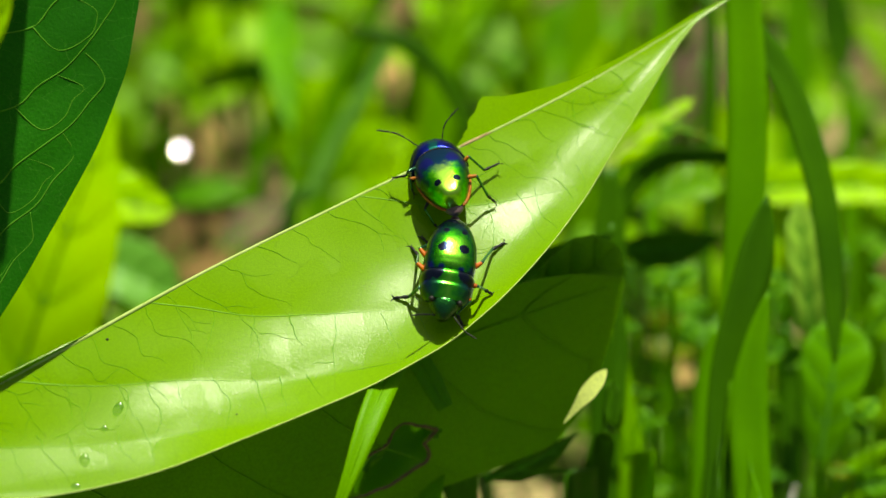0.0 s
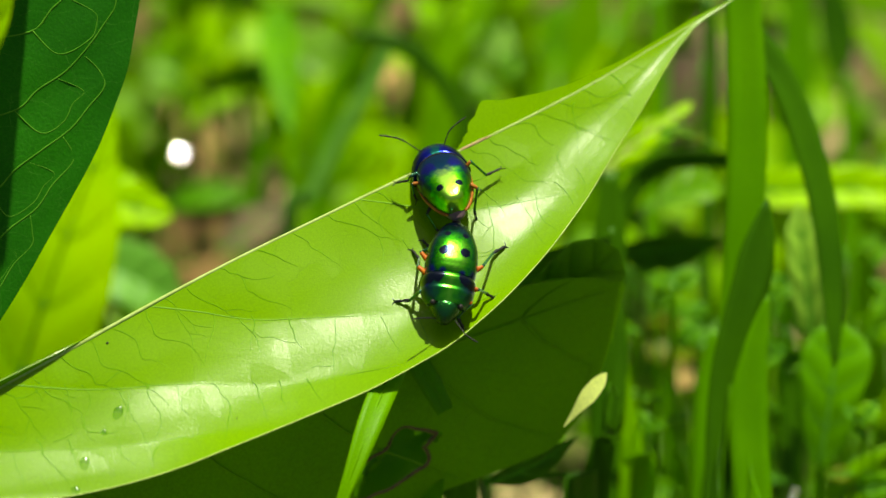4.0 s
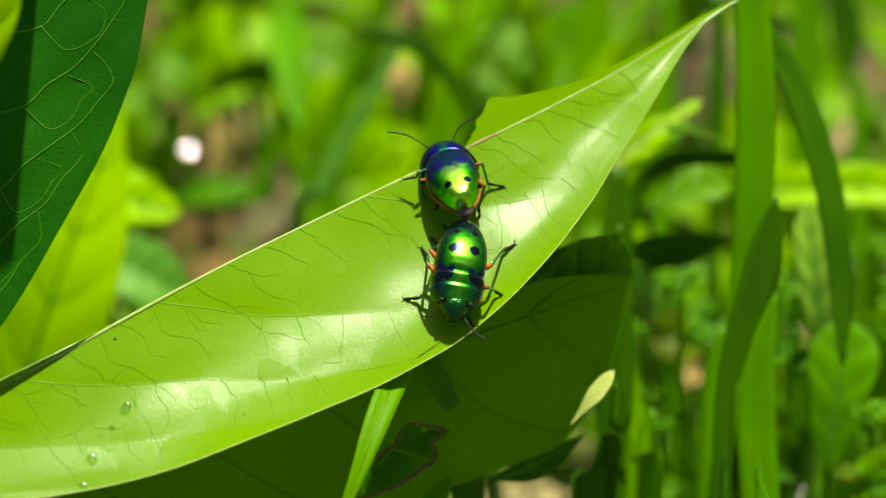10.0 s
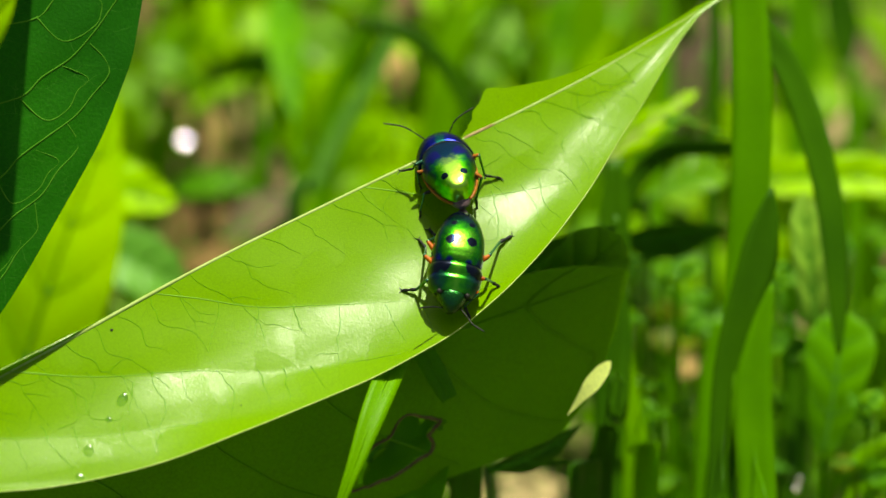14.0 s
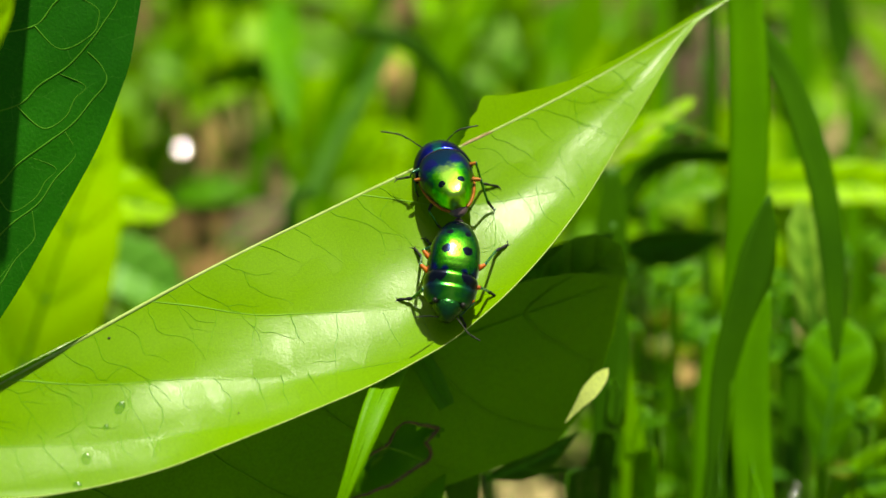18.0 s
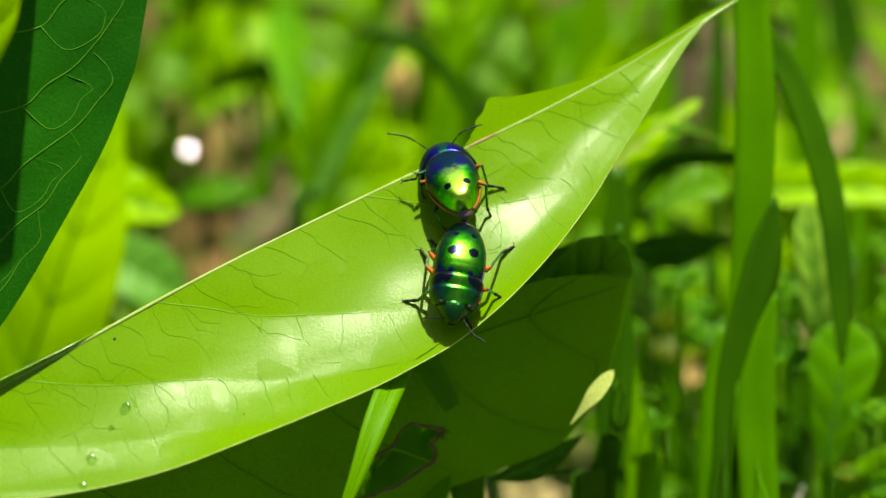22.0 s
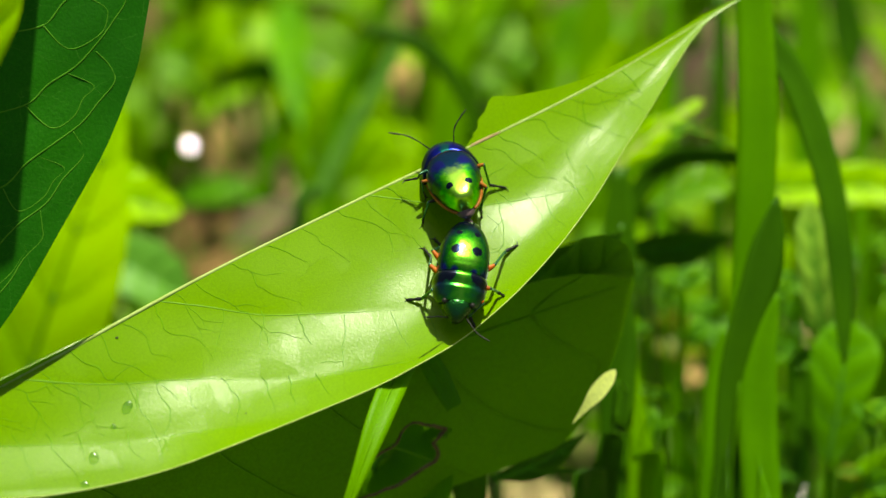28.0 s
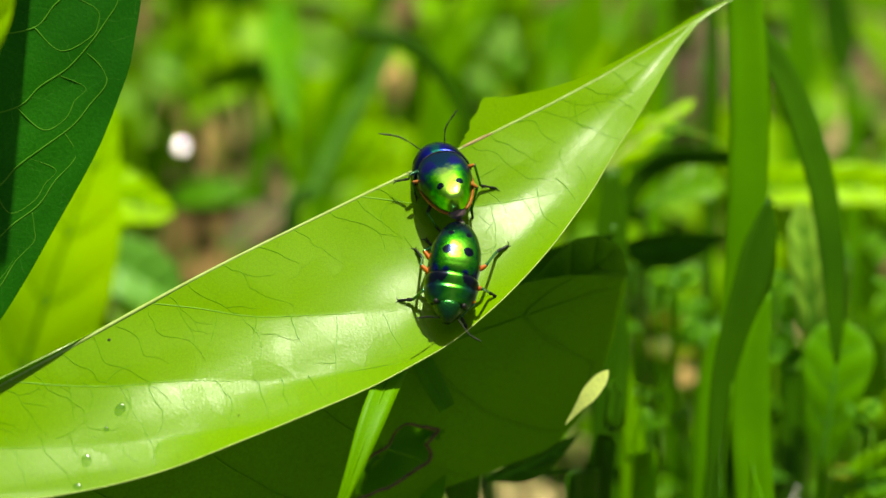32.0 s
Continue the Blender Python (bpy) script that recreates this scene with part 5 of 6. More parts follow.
            if rim and ob.name.startswith(("scutellum", "pronotum", "collar_seam")):
                # the seam between collar and shield bows back towards the sides
                v.co.y -= 1.5 * MM * min(1, max(0, (v.co.y / MM + 3.5) / 4.5)) * (v.co.x / MM / 3.4) ** 2
    return bug


ROUND = ((-6.9, 0.0), (-6.6, 0.5), (-5.7, 1.35), (-4, 2.25), (-2, 2.75), (-0.3, 2.85), (0.15, 2.78), (0.6, 2.72), (1.2, 2.45), (1.5, 2.1))
HUMP = ((-6.95, 1.35), (-6.91, 1.8), (-6.8, 2.08), (-6.45, 2.34), (-5.6, 2.57), (-4.5, 2.67), (-3.4, 2.70), (-2, 2.69), (-0.9, 2.62), (0.4, 2.44), (1.2, 2.26), (1.5, 2.05))
OVAL = ((-6.9, 0.4), (-6.6, 1.1), (-5.9, 1.8), (-4.5, 2.65), (-2.5, 3.25), (-0.5, 3.38), (1.0, 3.25), (1.5, 3.0))
WEDGE = ((-6.95, 0.6), (-6.75, 1.05), (-6.3, 1.55), (-5.3, 2.2), (-3.9, 2.8), (-2.3, 3.2), (-0.5, 3.38), (1.0, 3.25), (1.5, 3.05))
LEVEL = ((1.15, 2.1), (1.45, 2.5), (1.85, 2.7), (2.4, 2.56), (2.85, 2.22), (3.05, 2.14), (3.35, 2.22), (4.0, 1.85), (4.8, 1.25))
FALL = ((1.15, 1.9), (1.4, 2.22), (1.75, 2.34), (2.2, 2.34), (2.8, 2.2), (3.4, 1.92), (4.1, 1.4), (4.6, 0.75), (4.8, 0.3))
LOW_FLAT = pose(0.00175, -0.00129, 0.00026, -2, -9, 173.5)
LOW_AT = Matrix.Translation(shifted((0, 0, 0), 0.2) * MM) @ pose(0.00175, -0.00155, 0.00026) @ pose(0, 0, 0, -10) @ pose(0, 0, 0, -2, -9, 173.5)
UP_FLAT = pose(0.00042, 0.01215, -0.00079, -27, 0, 16.5)
UP_AT = Matrix.Translation(shifted((0, 0, 0), -2.1) * MM) @ UP_FLAT
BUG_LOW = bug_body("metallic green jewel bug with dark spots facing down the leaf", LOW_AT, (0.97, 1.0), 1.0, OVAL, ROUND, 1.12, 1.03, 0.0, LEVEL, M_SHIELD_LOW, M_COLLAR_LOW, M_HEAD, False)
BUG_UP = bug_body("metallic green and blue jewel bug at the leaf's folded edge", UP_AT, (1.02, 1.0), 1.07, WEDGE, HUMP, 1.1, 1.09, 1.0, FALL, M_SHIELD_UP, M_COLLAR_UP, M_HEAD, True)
leg(BUG_LOW, (LOW_FLAT, LOW_AT), [(4.62, -1.45, 0.30), (5.74, -0.93, 0.29), (7.19, 1.33, -0.98), (8.70, 2.45, -1.77)])
leg(BUG_LOW, (LOW_FLAT, LOW_AT), [(4.33, -3.67, 0.07), (5.17, -3.96, 0.26), (6.17, -4.04, -0.99), (7.02, -4.29, -1.77)])
leg(BUG_LOW, (LOW_FLAT, LOW_AT), [(3.35, -5.05, -0.20), (4.33, -5.66, -0.17), (2.65, -7.21, -1.00), (3.35, -8.40, -1.65)])
leg(BUG_LOW, (LOW_FLAT, LOW_AT), [(-0.56, -0.50, 0.34), (-1.89, 0.87, 0.48), (-0.78, 1.98, -0.91), (-1.70, 3.22, -1.61)])
leg(BUG_LOW, (LOW_FLAT, LOW_AT), [(-0.84, -2.15, 0.37), (-2.24, -1.01, 0.53), (-2.18, 0.51, -0.79), (-3.04, 1.89, -1.48)])
leg(BUG_LOW, (LOW_FLAT, LOW_AT), [(-0.70, -4.13, 0.13), (-1.88, -4.11, 0.27), (-3.29, -4.98, -0.85), (-5.12, -4.89, -1.54)])
antenna(BUG_LOW, (LOW_FLAT, LOW_AT), [(2.16, -7.47, -0.70), (3.06, -8.97, -0.60), (3.76, -9.91, -0.62), (5.07, -10.93, -0.41)])
antenna(BUG_LOW, (LOW_FLAT, LOW_AT), [(0.28, -7.45, -0.74), (-1.26, -7.98, 0.51), (-2.93, -8.63, 1.45)])
MID_RIGHT = leg(BUG_UP, (UP_FLAT, UP_AT), [(3.27, 12.29, 0.30), (4.54, 12.48, 0.98), (5.34, 10.57, -1.14), (7.36, 10.57, -2.09)], M_RIM, thick=1.0)
HIND_RIGHT = leg(BUG_UP, (UP_FLAT, UP_AT), [(3.68, 10.14, 1.27), (5.09, 9.76, 1.29), (5.46, 7.61, -1.00), (6.05, 6.86, -2.20)], M_RIM, thick=1.05)
leg(BUG_UP, (UP_FLAT, UP_AT), [(1.14, 13.22, -1.04), (1.43, 13.82, -0.99), (1.57, 14.16, -1.07), (1.57, 14.42, -1.13)], M_LEG, grip=False)
leg(BUG_UP, (UP_FLAT, UP_AT), [(-2.56, 11.89, 0.35), (-3.47, 11.23, 0.83), (-3.76, 10.93, 0.08), (-5.33, 10.80, -0.36)], M_LEG, thick=0.85, grip=False)
leg(BUG_UP, (UP_FLAT, UP_AT), [(-2.27, 10.50, 0.38), (-3.26, 10.17, 0.82), (-3.05, 9.26, -0.34), (-2.77, 8.80, -1.10)], M_RIM, thick=0.85, grip=False)
# black thigh: the shadow under the bug is put into this leg's colour
HIND_LEFT = leg(BUG_UP, (UP_FLAT, UP_AT), [(-0.57, 8.18, 0.09), (-1.42, 6.57, -0.47), (-0.28, 4.89, -1.21), (0.28, 4.49, -1.75)], M_DARK, thick=0.9)
antenna(BUG_UP, (UP_FLAT, UP_AT), [(-2.14, 14.92, -0.12), (-4.85, 16.36, 0.70), (-7.56, 16.83, 0.86)])
ANT_RIGHT = antenna(BUG_UP, (UP_FLAT, UP_AT), [(0.79, 15.95, -0.35), (1.86, 17.61, 0.31), (4.15, 19.00, 0.49)])


# ---- grass and weeds behind ----
def glint(at, bulge, wide, label):
    """A wet, slightly domed spot that throws the sun towards the camera."""
    at = Vector(at) * MM
    half = ((EYE - at).normalized() + SUN).normalized()
    bm = bmesh.new()
    loops = []
    for i in range(9):
        a = (i + 0.02) / 8 * wide / bulge
        loops.append([Vector((math.sin(a) * math.cos(k * 0.3927), math.sin(a) * math.sin(k * 0.3927), math.cos(a) - 1)) * bulge * MM for k in range(16)])
    loops.append([p + Vector((0, 0, -0.0012)) for p in loops[-1]])
    rings(bm, list(reversed(loops)))
    ob = link_mesh("dew_drop", bm, M_GLINT)
    ob.matrix_basis = Matrix.Translation(at) @ half.to_track_quat("Z", "Y").to_matrix().to_4x4()
    tagged(ob, label=label, category="dew drop", group="dew drops in the grass")
    return ob


DEW = glint((-59.5, 225.5, 44.1), 9.4, 1.4, "bright dew drop glinting in the sun")
glint((55, 34.6, 123), 2, 0.5, "small dew drop glinting in the grass")
glint((55.5, 35.5, 124.1), 1.6, 0.4, "small dew drop glinting in the grass")
glint((61, 42.2, 136.7), 1.8, 0.35, "small dew drop glinting in the grass")

# blades called shaded carry their shade in a darker green
grass([(-5.4, -9.1, 190.6), (-7.9, -18.0, 190.2), (-10.55, -25.2, 186.7), (-13.1, -29.9, 181.9)], [(0.00, 3.59), (0.33, 3.18), (0.67, 1.80), (1.00, 0.55)], (0.2, -0.6, 0.8), M_GRASS_LIT, "bright green grass blade bent downward in sunlight")
grass([(-3.2, 4.7, 180.7), (-1, 2.3, 177.9), (1.2, -0.3, 174.8)], [(0.00, 2.95), (0.50, 2.95), (1.00, 2.21)], (0, -0.7, 0.7), M_GRASS, "green grass blade in the leaf's shade")
grass([(43.5, 66.3, 207.6), (43.9, 58.4, 197.4), (44.5, 48.6, 184.6), (43.8, 37.3, 169.9), (41.9, 26.4, 155.7), (40.3, 14, 139.5), (40, 3.1, 120.2), (40.8, 9.1, -3)], [(0.00, 4.04), (0.14, 5.18), (0.29, 5.82), (0.43, 5.34), (0.57, 4.04), (0.71, 3.24), (1.00, 1.94)], (0, -0.7, 0.7), M_GRASS, "tall upright green grass blade")
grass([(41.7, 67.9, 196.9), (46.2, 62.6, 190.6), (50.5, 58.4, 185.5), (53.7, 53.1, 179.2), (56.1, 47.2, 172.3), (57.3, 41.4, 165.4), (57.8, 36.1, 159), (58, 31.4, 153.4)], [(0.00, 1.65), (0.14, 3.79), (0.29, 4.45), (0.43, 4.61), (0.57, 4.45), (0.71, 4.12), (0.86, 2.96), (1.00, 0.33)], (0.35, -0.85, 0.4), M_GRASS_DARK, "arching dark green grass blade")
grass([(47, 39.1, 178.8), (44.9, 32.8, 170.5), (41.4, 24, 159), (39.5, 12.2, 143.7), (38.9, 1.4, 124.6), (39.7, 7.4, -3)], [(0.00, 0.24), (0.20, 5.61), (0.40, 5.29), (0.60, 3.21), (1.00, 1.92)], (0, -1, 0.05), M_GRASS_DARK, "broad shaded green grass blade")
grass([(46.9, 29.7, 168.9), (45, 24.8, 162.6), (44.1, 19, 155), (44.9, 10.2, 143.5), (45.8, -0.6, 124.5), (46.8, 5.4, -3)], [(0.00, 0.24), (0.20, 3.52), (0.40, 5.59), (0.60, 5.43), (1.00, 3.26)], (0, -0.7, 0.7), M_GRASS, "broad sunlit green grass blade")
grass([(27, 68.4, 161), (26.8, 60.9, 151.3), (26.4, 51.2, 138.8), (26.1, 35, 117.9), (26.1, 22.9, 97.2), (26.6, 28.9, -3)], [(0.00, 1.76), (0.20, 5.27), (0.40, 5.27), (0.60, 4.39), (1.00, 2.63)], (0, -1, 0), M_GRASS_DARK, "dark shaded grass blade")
grass([(29.2, 64.2, 139.2), (29.7, 58.6, 132.1), (30.5, 52, 123.5), (31.3, 42, 110.6), (31.9, 29.5, 89.6), (32.6, 35.5, -3)], [(0.00, 0.45), (0.20, 0.90), (0.40, 3.25), (0.60, 4.87), (1.00, 2.92)], (0, -0.7, 0.7), M_GRASS_LIT, "narrow sunlit green grass blade")
grass([(44.2, 60.8, 135), (43.4, 53.1, 125), (42.5, 42, 110.6), (42.5, 29.5, 89.6), (43.4, 35.5, -3)], [(0.00, 1.44), (0.25, 4.51), (0.50, 4.15), (1.00, 2.49)], (0, -0.7, 0.7), M_GRASS, "upright green grass blade among weeds")
grass([(48.8, 135, 148.7), (49.3, 125.7, 136.8), (48.7, 117, 125.7), (48.4, 107, 113), (48.6, 93, 90.1), (49.6, 99, -3)], [(0.00, 2.22), (0.20, 2.63), (0.40, 2.63), (0.60, 2.02), (1.00, 1.50)], (0, -0.7, 0.7), M_GRASS_DARK, "thin dark grass blade")
grass([(82.1, 167, 108.3), (82.4, 160.8, 100.4), (82.7, 153.8, 91.6), (81.7, 132.9, 65.1), (81.8, 116.9, 39.8), (83.5, 122.9, -3)], [(0.00, 2.25), (0.20, 3.37), (0.40, 3.60), (0.60, 2.70), (1.00, 1.62)], (0, -0.7, 0.7), M_GRASS, "short sunlit green grass blade")
grass([(81.4, 197, 111.2), (83.3, 189.5, 102.2), (83.7, 184.2, 96)], [(0.00, 4.68), (0.50, 7.02), (1.00, 2.34)], (0, -1, 0), M_GRASS_DARK, "dark green grass blade in shade")
grass([(46.2, 194.1, 110.3), (46.2, 182.6, 95.7), (45.1, 169.5, 79.2), (44.9, 153, 53.3), (45.8, 159, -3)], [(0.00, 3.50), (0.25, 3.97), (0.50, 3.50), (1.00, 2.10)], (0, -0.7, 0.7), M_GRASS, "light green grass blade among weeds")
grass([(-39.5, 244.2, 76.7), (-34.4, 232.9, 62.5), (-29.2, 220, 46.2), (-26.8, 201.2, 17.6), (-27.3, 207.2, -3)], [(0.00, 3.91), (0.25, 5.99), (0.50, 5.21), (1.00, 3.12)], (0, -0.7, 0.7), M_GRASS_LIT, "light green grass blade among weeds")
grass([(34.7, 229.1, 89.9), (33.4, 219.7, 78.1), (32.2, 208.8, 64.3), (31.8, 190.8, 36.7), (32.4, 196.8, -3)], [(0.00, 6.28), (0.25, 8.80), (0.50, 7.54), (1.00, 4.52)], (0, -0.7, 0.7), M_GRASS_LIT, "light green grass blade among weeds")
grass([(78.2, 212.3, 101), (77.7, 203.3, 89.7), (77.1, 192.8, 76.4), (77.4, 175.6, 49.6), (78.9, 181.6, -3)], [(0.00, 4.85), (0.25, 7.27), (0.50, 6.06), (1.00, 3.63)], (0, -0.7, 0.7), M_GRASS, "light green grass blade among weeds")
grass([(71.8, 42, 126.9), (66.5, 40.4, 124.9), (60.4, 36.1, 119.3), (57.9, 24, 98.7), (59.1, 30, -3)], [(0.00, 1.23), (0.25, 2.29), (0.50, 1.94), (1.00, 1.50)], (0, -0.7, 0.7), M_GRASS_LIT, "thin leaning light green grass stalk")
grass([(71.8, 39.6, 123.8), (66.6, 37.7, 121.4), (63.1, 33.9, 116.5), (61.9, 21.8, 95.8), (63.2, 27.8, -3)], [(0.00, 1.23), (0.25, 2.11), (0.50, 1.94), (1.00, 1.50)], (0, -0.7, 0.7), M_GRASS_LIT, "thin leaning light green grass stalk")
grass([(41, 105.8, 95.2), (42.6, 96.8, 83.7), (44.2, 84, 67.3), (45.4, 69.3, 43.6), (46.3, 75.3, -3)], [(0.00, 2.07), (0.25, 3.73), (0.50, 4.15), (1.00, 2.49)], (0, -0.7, 0.7), M_GRASS, "upright green grass blade among weeds")
grass([(58.2, 75.8, 121.7), (60.2, 66.5, 109.7), (59.4, 56, 96.2), (59.4, 42.8, 74.2), (60.6, 48.8, -3)], [(0.00, 1.89), (0.25, 5.30), (0.50, 4.73), (1.00, 2.84)], (0, -1, 0.1), M_GRASS_DARK, "broad shaded green grass blade")
grass([(73.4, 116.2, 73.6), (69.6, 106.8, 61.6), (65.8, 97, 49.2), (64.3, 81.5, 24.4), (65.6, 87.5, -3)], [(0.00, 0.43), (0.25, 2.74), (0.50, 2.74), (1.00, 1.64)], (0.34, -0.8, 0.59), M_GRASS_DARK, "dark green grass blade in shade")
grass([(46.4, 67.1, 124.9), (49.5, 59.2, 114.6), (52.7, 48.1, 100.4), (54.7, 35.2, 78.8), (55.8, 41.2, -3)], [(0.00, 0.37), (0.25, 1.39), (0.50, 1.39), (1.00, 1.50)], (-0.34, -0.8, 0.60), M_GRASS_LIT, "light green grass blade among weeds")
grass([(59.5, 70.8, 107.2), (62.3, 62.5, 96.6), (65, 57.7, 90.4), (67, 44.3, 68.2), (68.3, 50.3, -3)], [(0.00, 0.38), (0.25, 1.37), (0.50, 1.37), (1.00, 1.50)], (0.04, -0.8, 0.54), M_GRASS_DARK, "dark green grass blade in shade")
grass([(29.6, 132.1, 73.3), (32.4, 122.4, 61), (35.3, 105.8, 40), (37, 89.8, 14.7), (37.7, 95.8, -3)], [(0.00, 0.45), (0.25, 1.75), (0.50, 1.75), (1.00, 1.50)], (0.10, -0.8, 0.55), M_GRASS_DARK, "dark green grass blade in shade")
grass([(80.5, 141.9, 80.1), (76.4, 132.2, 67.8), (72.4, 108.3, 37.4), (70.8, 92.2, 12), (72.2, 98.2, -3)], [(0.00, 0.45), (0.25, 1.38), (0.50, 1.38), (1.00, 1.50)], (-0.48, -0.8, 0.59), M_GRASS_LIT, "light green grass blade among weeds")
grass([(39.9, 127.5, 84.4), (39.8, 118.1, 72.4), (39.6, 98.6, 47.6), (39.9, 82.9, 22.8), (40.7, 88.9, -3)], [(0.00, 0.44), (0.25, 2.01), (0.50, 2.01), (1.00, 1.50)], (0.28, -0.8, 0.25), M_GRASS, "mid green grass blade among weeds")
grass([(33.8, 91.6, 105.2), (37.2, 83, 94.2), (40.6, 70, 77.5), (42.6, 55.9, 54.5), (43.5, 61.9, -3)], [(0.00, 0.40), (0.25, 1.40), (0.50, 1.40), (1.00, 1.50)], (-0.19, -0.8, 0.36), M_GRASS_DARK, "dark green grass blade in shade")
grass([(-9.1, 211.5, 99.3), (-17.8, 202.5, 87.9), (-23.6, 192, 74.6), (-26.7, 174.7, 47.9), (-27.2, 180.7, -3)], [(0.00, 0.49), (0.25, 4.60), (0.50, 4.60), (1.00, 2.76)], (0.22, -0.8, 0.34), M_GRASS, "mid green grass blade among weeds")
grass([(31.9, 192.1, 88.1), (34.6, 183.3, 76.9), (36.5, 172.9, 63.7), (37.6, 155.8, 37.2), (38.4, 161.8, -3)], [(0.00, 0.48), (0.25, 4.69), (0.50, 4.69), (1.00, 2.82)], (-0.04, -0.8, 0.51), M_GRASS_DARK, "dark green grass blade in shade")
grass([(-30.7, 192.3, 88.2), (-36.6, 183.4, 77), (-40.5, 173, 63.8), (-42.7, 156, 37.3), (-43.6, 162, -3)], [(0.00, 0.48), (0.25, 3.93), (0.50, 3.93), (1.00, 2.36)], (0.48, -0.8, 0.58), M_GRASS, "mid green grass blade among weeds")
grass([(-34.9, 214.3, 72.9), (-32.6, 204.9, 61.1), (-31.1, 194, 47.3), (-30.5, 176, 19.6), (-31.1, 182, -3)], [(0.00, 0.50), (0.25, 3.06), (0.50, 3.06), (1.00, 1.84)], (0.34, -0.8, 0.45), M_GRASS_LIT, "light green grass blade among weeds")
grass([(15.8, 237.5, 52.7), (16.7, 227.6, 40.3), (17.3, 216.1, 25.8), (17.7, 196.9, -3.3), (18.1, 202.9, -3)], [(0.00, 0.53), (0.25, 6.01), (0.50, 6.01), (1.00, 3.61)], (0.19, -0.8, 0.46), M_YELLOW, "yellow-green grass blade in sunlight")
grass([(-0.4, 249.1, 61.7), (-6.6, 239.2, 49.2), (-10.7, 227.6, 34.6), (-12.9, 208.3, 5.4), (-13.2, 214.3, -3)], [(0.00, 0.53), (0.25, 3.05), (0.50, 3.05), (1.00, 1.83)], (0.13, -0.8, 0.55), M_GRASS, "mid green grass blade among weeds")
grass([(10.3, 218.5, 94.3), (3.8, 209.4, 82.7), (-0.6, 198.7, 69.2), (-2.8, 181.1, 42), (-2.8, 187.1, -3)], [(0.00, 0.49), (0.25, 4.97), (0.50, 4.97), (1.00, 2.98)], (-0.44, -0.8, 0.70), M_GRASS_LIT, "light green grass blade among weeds")
grass([(3.6, 197.3, 94.3), (2.6, 188.4, 83.1), (1.9, 178, 69.9), (1.6, 161, 43.4), (1.6, 167, -3)], [(0.00, 0.48), (0.25, 3.34), (0.50, 3.34), (1.00, 2.00)], (0.34, -0.8, 0.43), M_GRASS_LIT, "light green grass blade among weeds")
grass([(90.6, 248.2, 54.3), (96.9, 238.2, 41.8), (101.1, 226.5, 27.1), (103.9, 207, -2.3), (106, 213, -3)], [(0.00, 0.54), (0.25, 3.87), (0.50, 3.87), (1.00, 2.32)], (-0.03, -0.8, 0.69), M_GRASS_LIT, "light green grass blade among weeds")
grass([(2.7, 216.7, 90.1), (-0.3, 207.5, 78.5), (-2.4, 196.8, 64.9), (-3.5, 179.1, 37.7), (-3.5, 185.1, -3)], [(0.00, 0.49), (0.25, 4.08), (0.50, 4.08), (1.00, 2.45)], (-0.15, -0.8, 0.62), M_GRASS_LIT, "light green grass blade among weeds")
grass([(69.1, 211.7, 76.8), (62.5, 202.4, 65.2), (58.2, 191.6, 51.5), (56.4, 173.7, 24), (57.5, 179.7, -3)], [(0.00, 0.50), (0.25, 5.22), (0.50, 5.22), (1.00, 3.13)], (0.48, -0.8, 0.78), M_YELLOW, "yellow-green grass blade in sunlight")
grass([(38, 205.7, 90.1), (30.3, 196.7, 78.6), (25.2, 186.1, 65.3), (22.9, 168.8, 38.4), (23.3, 174.8, -3)], [(0.00, 0.49), (0.25, 5.08), (0.50, 5.08), (1.00, 3.05)], (-0.22, -0.8, 0.34), M_YELLOW, "yellow-green grass blade in sunlight")
grass([(50.3, 233.5, 74.2), (50.1, 223.9, 62.1), (49.9, 212.7, 48), (50.2, 194.2, 19.7), (51.2, 200.2, -3)], [(0.00, 0.51), (0.25, 5.71), (0.50, 5.71), (1.00, 3.42)], (-0.20, -0.8, 0.58), M_YELLOW, "yellow-green grass blade in sunlight")
grass([(86.1, 257.8, 62.1), (84.5, 247.8, 49.5), (83.4, 236.1, 34.8), (83.4, 216.6, 5.3), (85.1, 222.6, -3)], [(0.00, 0.54), (0.25, 3.38), (0.50, 3.38), (1.00, 2.03)], (-0.28, -0.8, 0.64), M_GRASS, "mid green grass blade among weeds")
grass([(29.5, 230.9, 87.4), (37.6, 221.5, 75.6), (43, 210.6, 61.7), (46.1, 192.5, 33.9), (47, 198.5, -3)], [(0.00, 0.51), (0.25, 3.27), (0.50, 3.27), (1.00, 1.96)], (-0.39, -0.8, 0.78), M_GRASS, "mid green grass blade among weeds")
grass([(25.7, 219.8, 79.7), (22.7, 210.4, 67.9), (20.8, 199.5, 54.1), (20, 181.5, 26.4), (20.4, 187.5, -3)], [(0.00, 0.50), (0.25, 3.66), (0.50, 3.66), (1.00, 2.19)], (0.09, -0.8, 0.42), M_GRASS_LIT, "light green grass blade among weeds")

grass([(-8.2, 139.7, 136.3), (-12.3, 134.1, 129.5), (-18.0, 127.7, 122.0), (-22.7, 121.4, 114.5), (-26.8, 115.4, 107.3), (-26.8, 121.4, -3)], [(0.00, 2.28), (0.20, 2.90), (0.40, 3.10), (0.60, 3.10), (0.80, 2.69), (1.00, 1.61)], (0.2, -0.8, 0.5), M_BLUEGREEN, "slanting green grass blade among weeds")
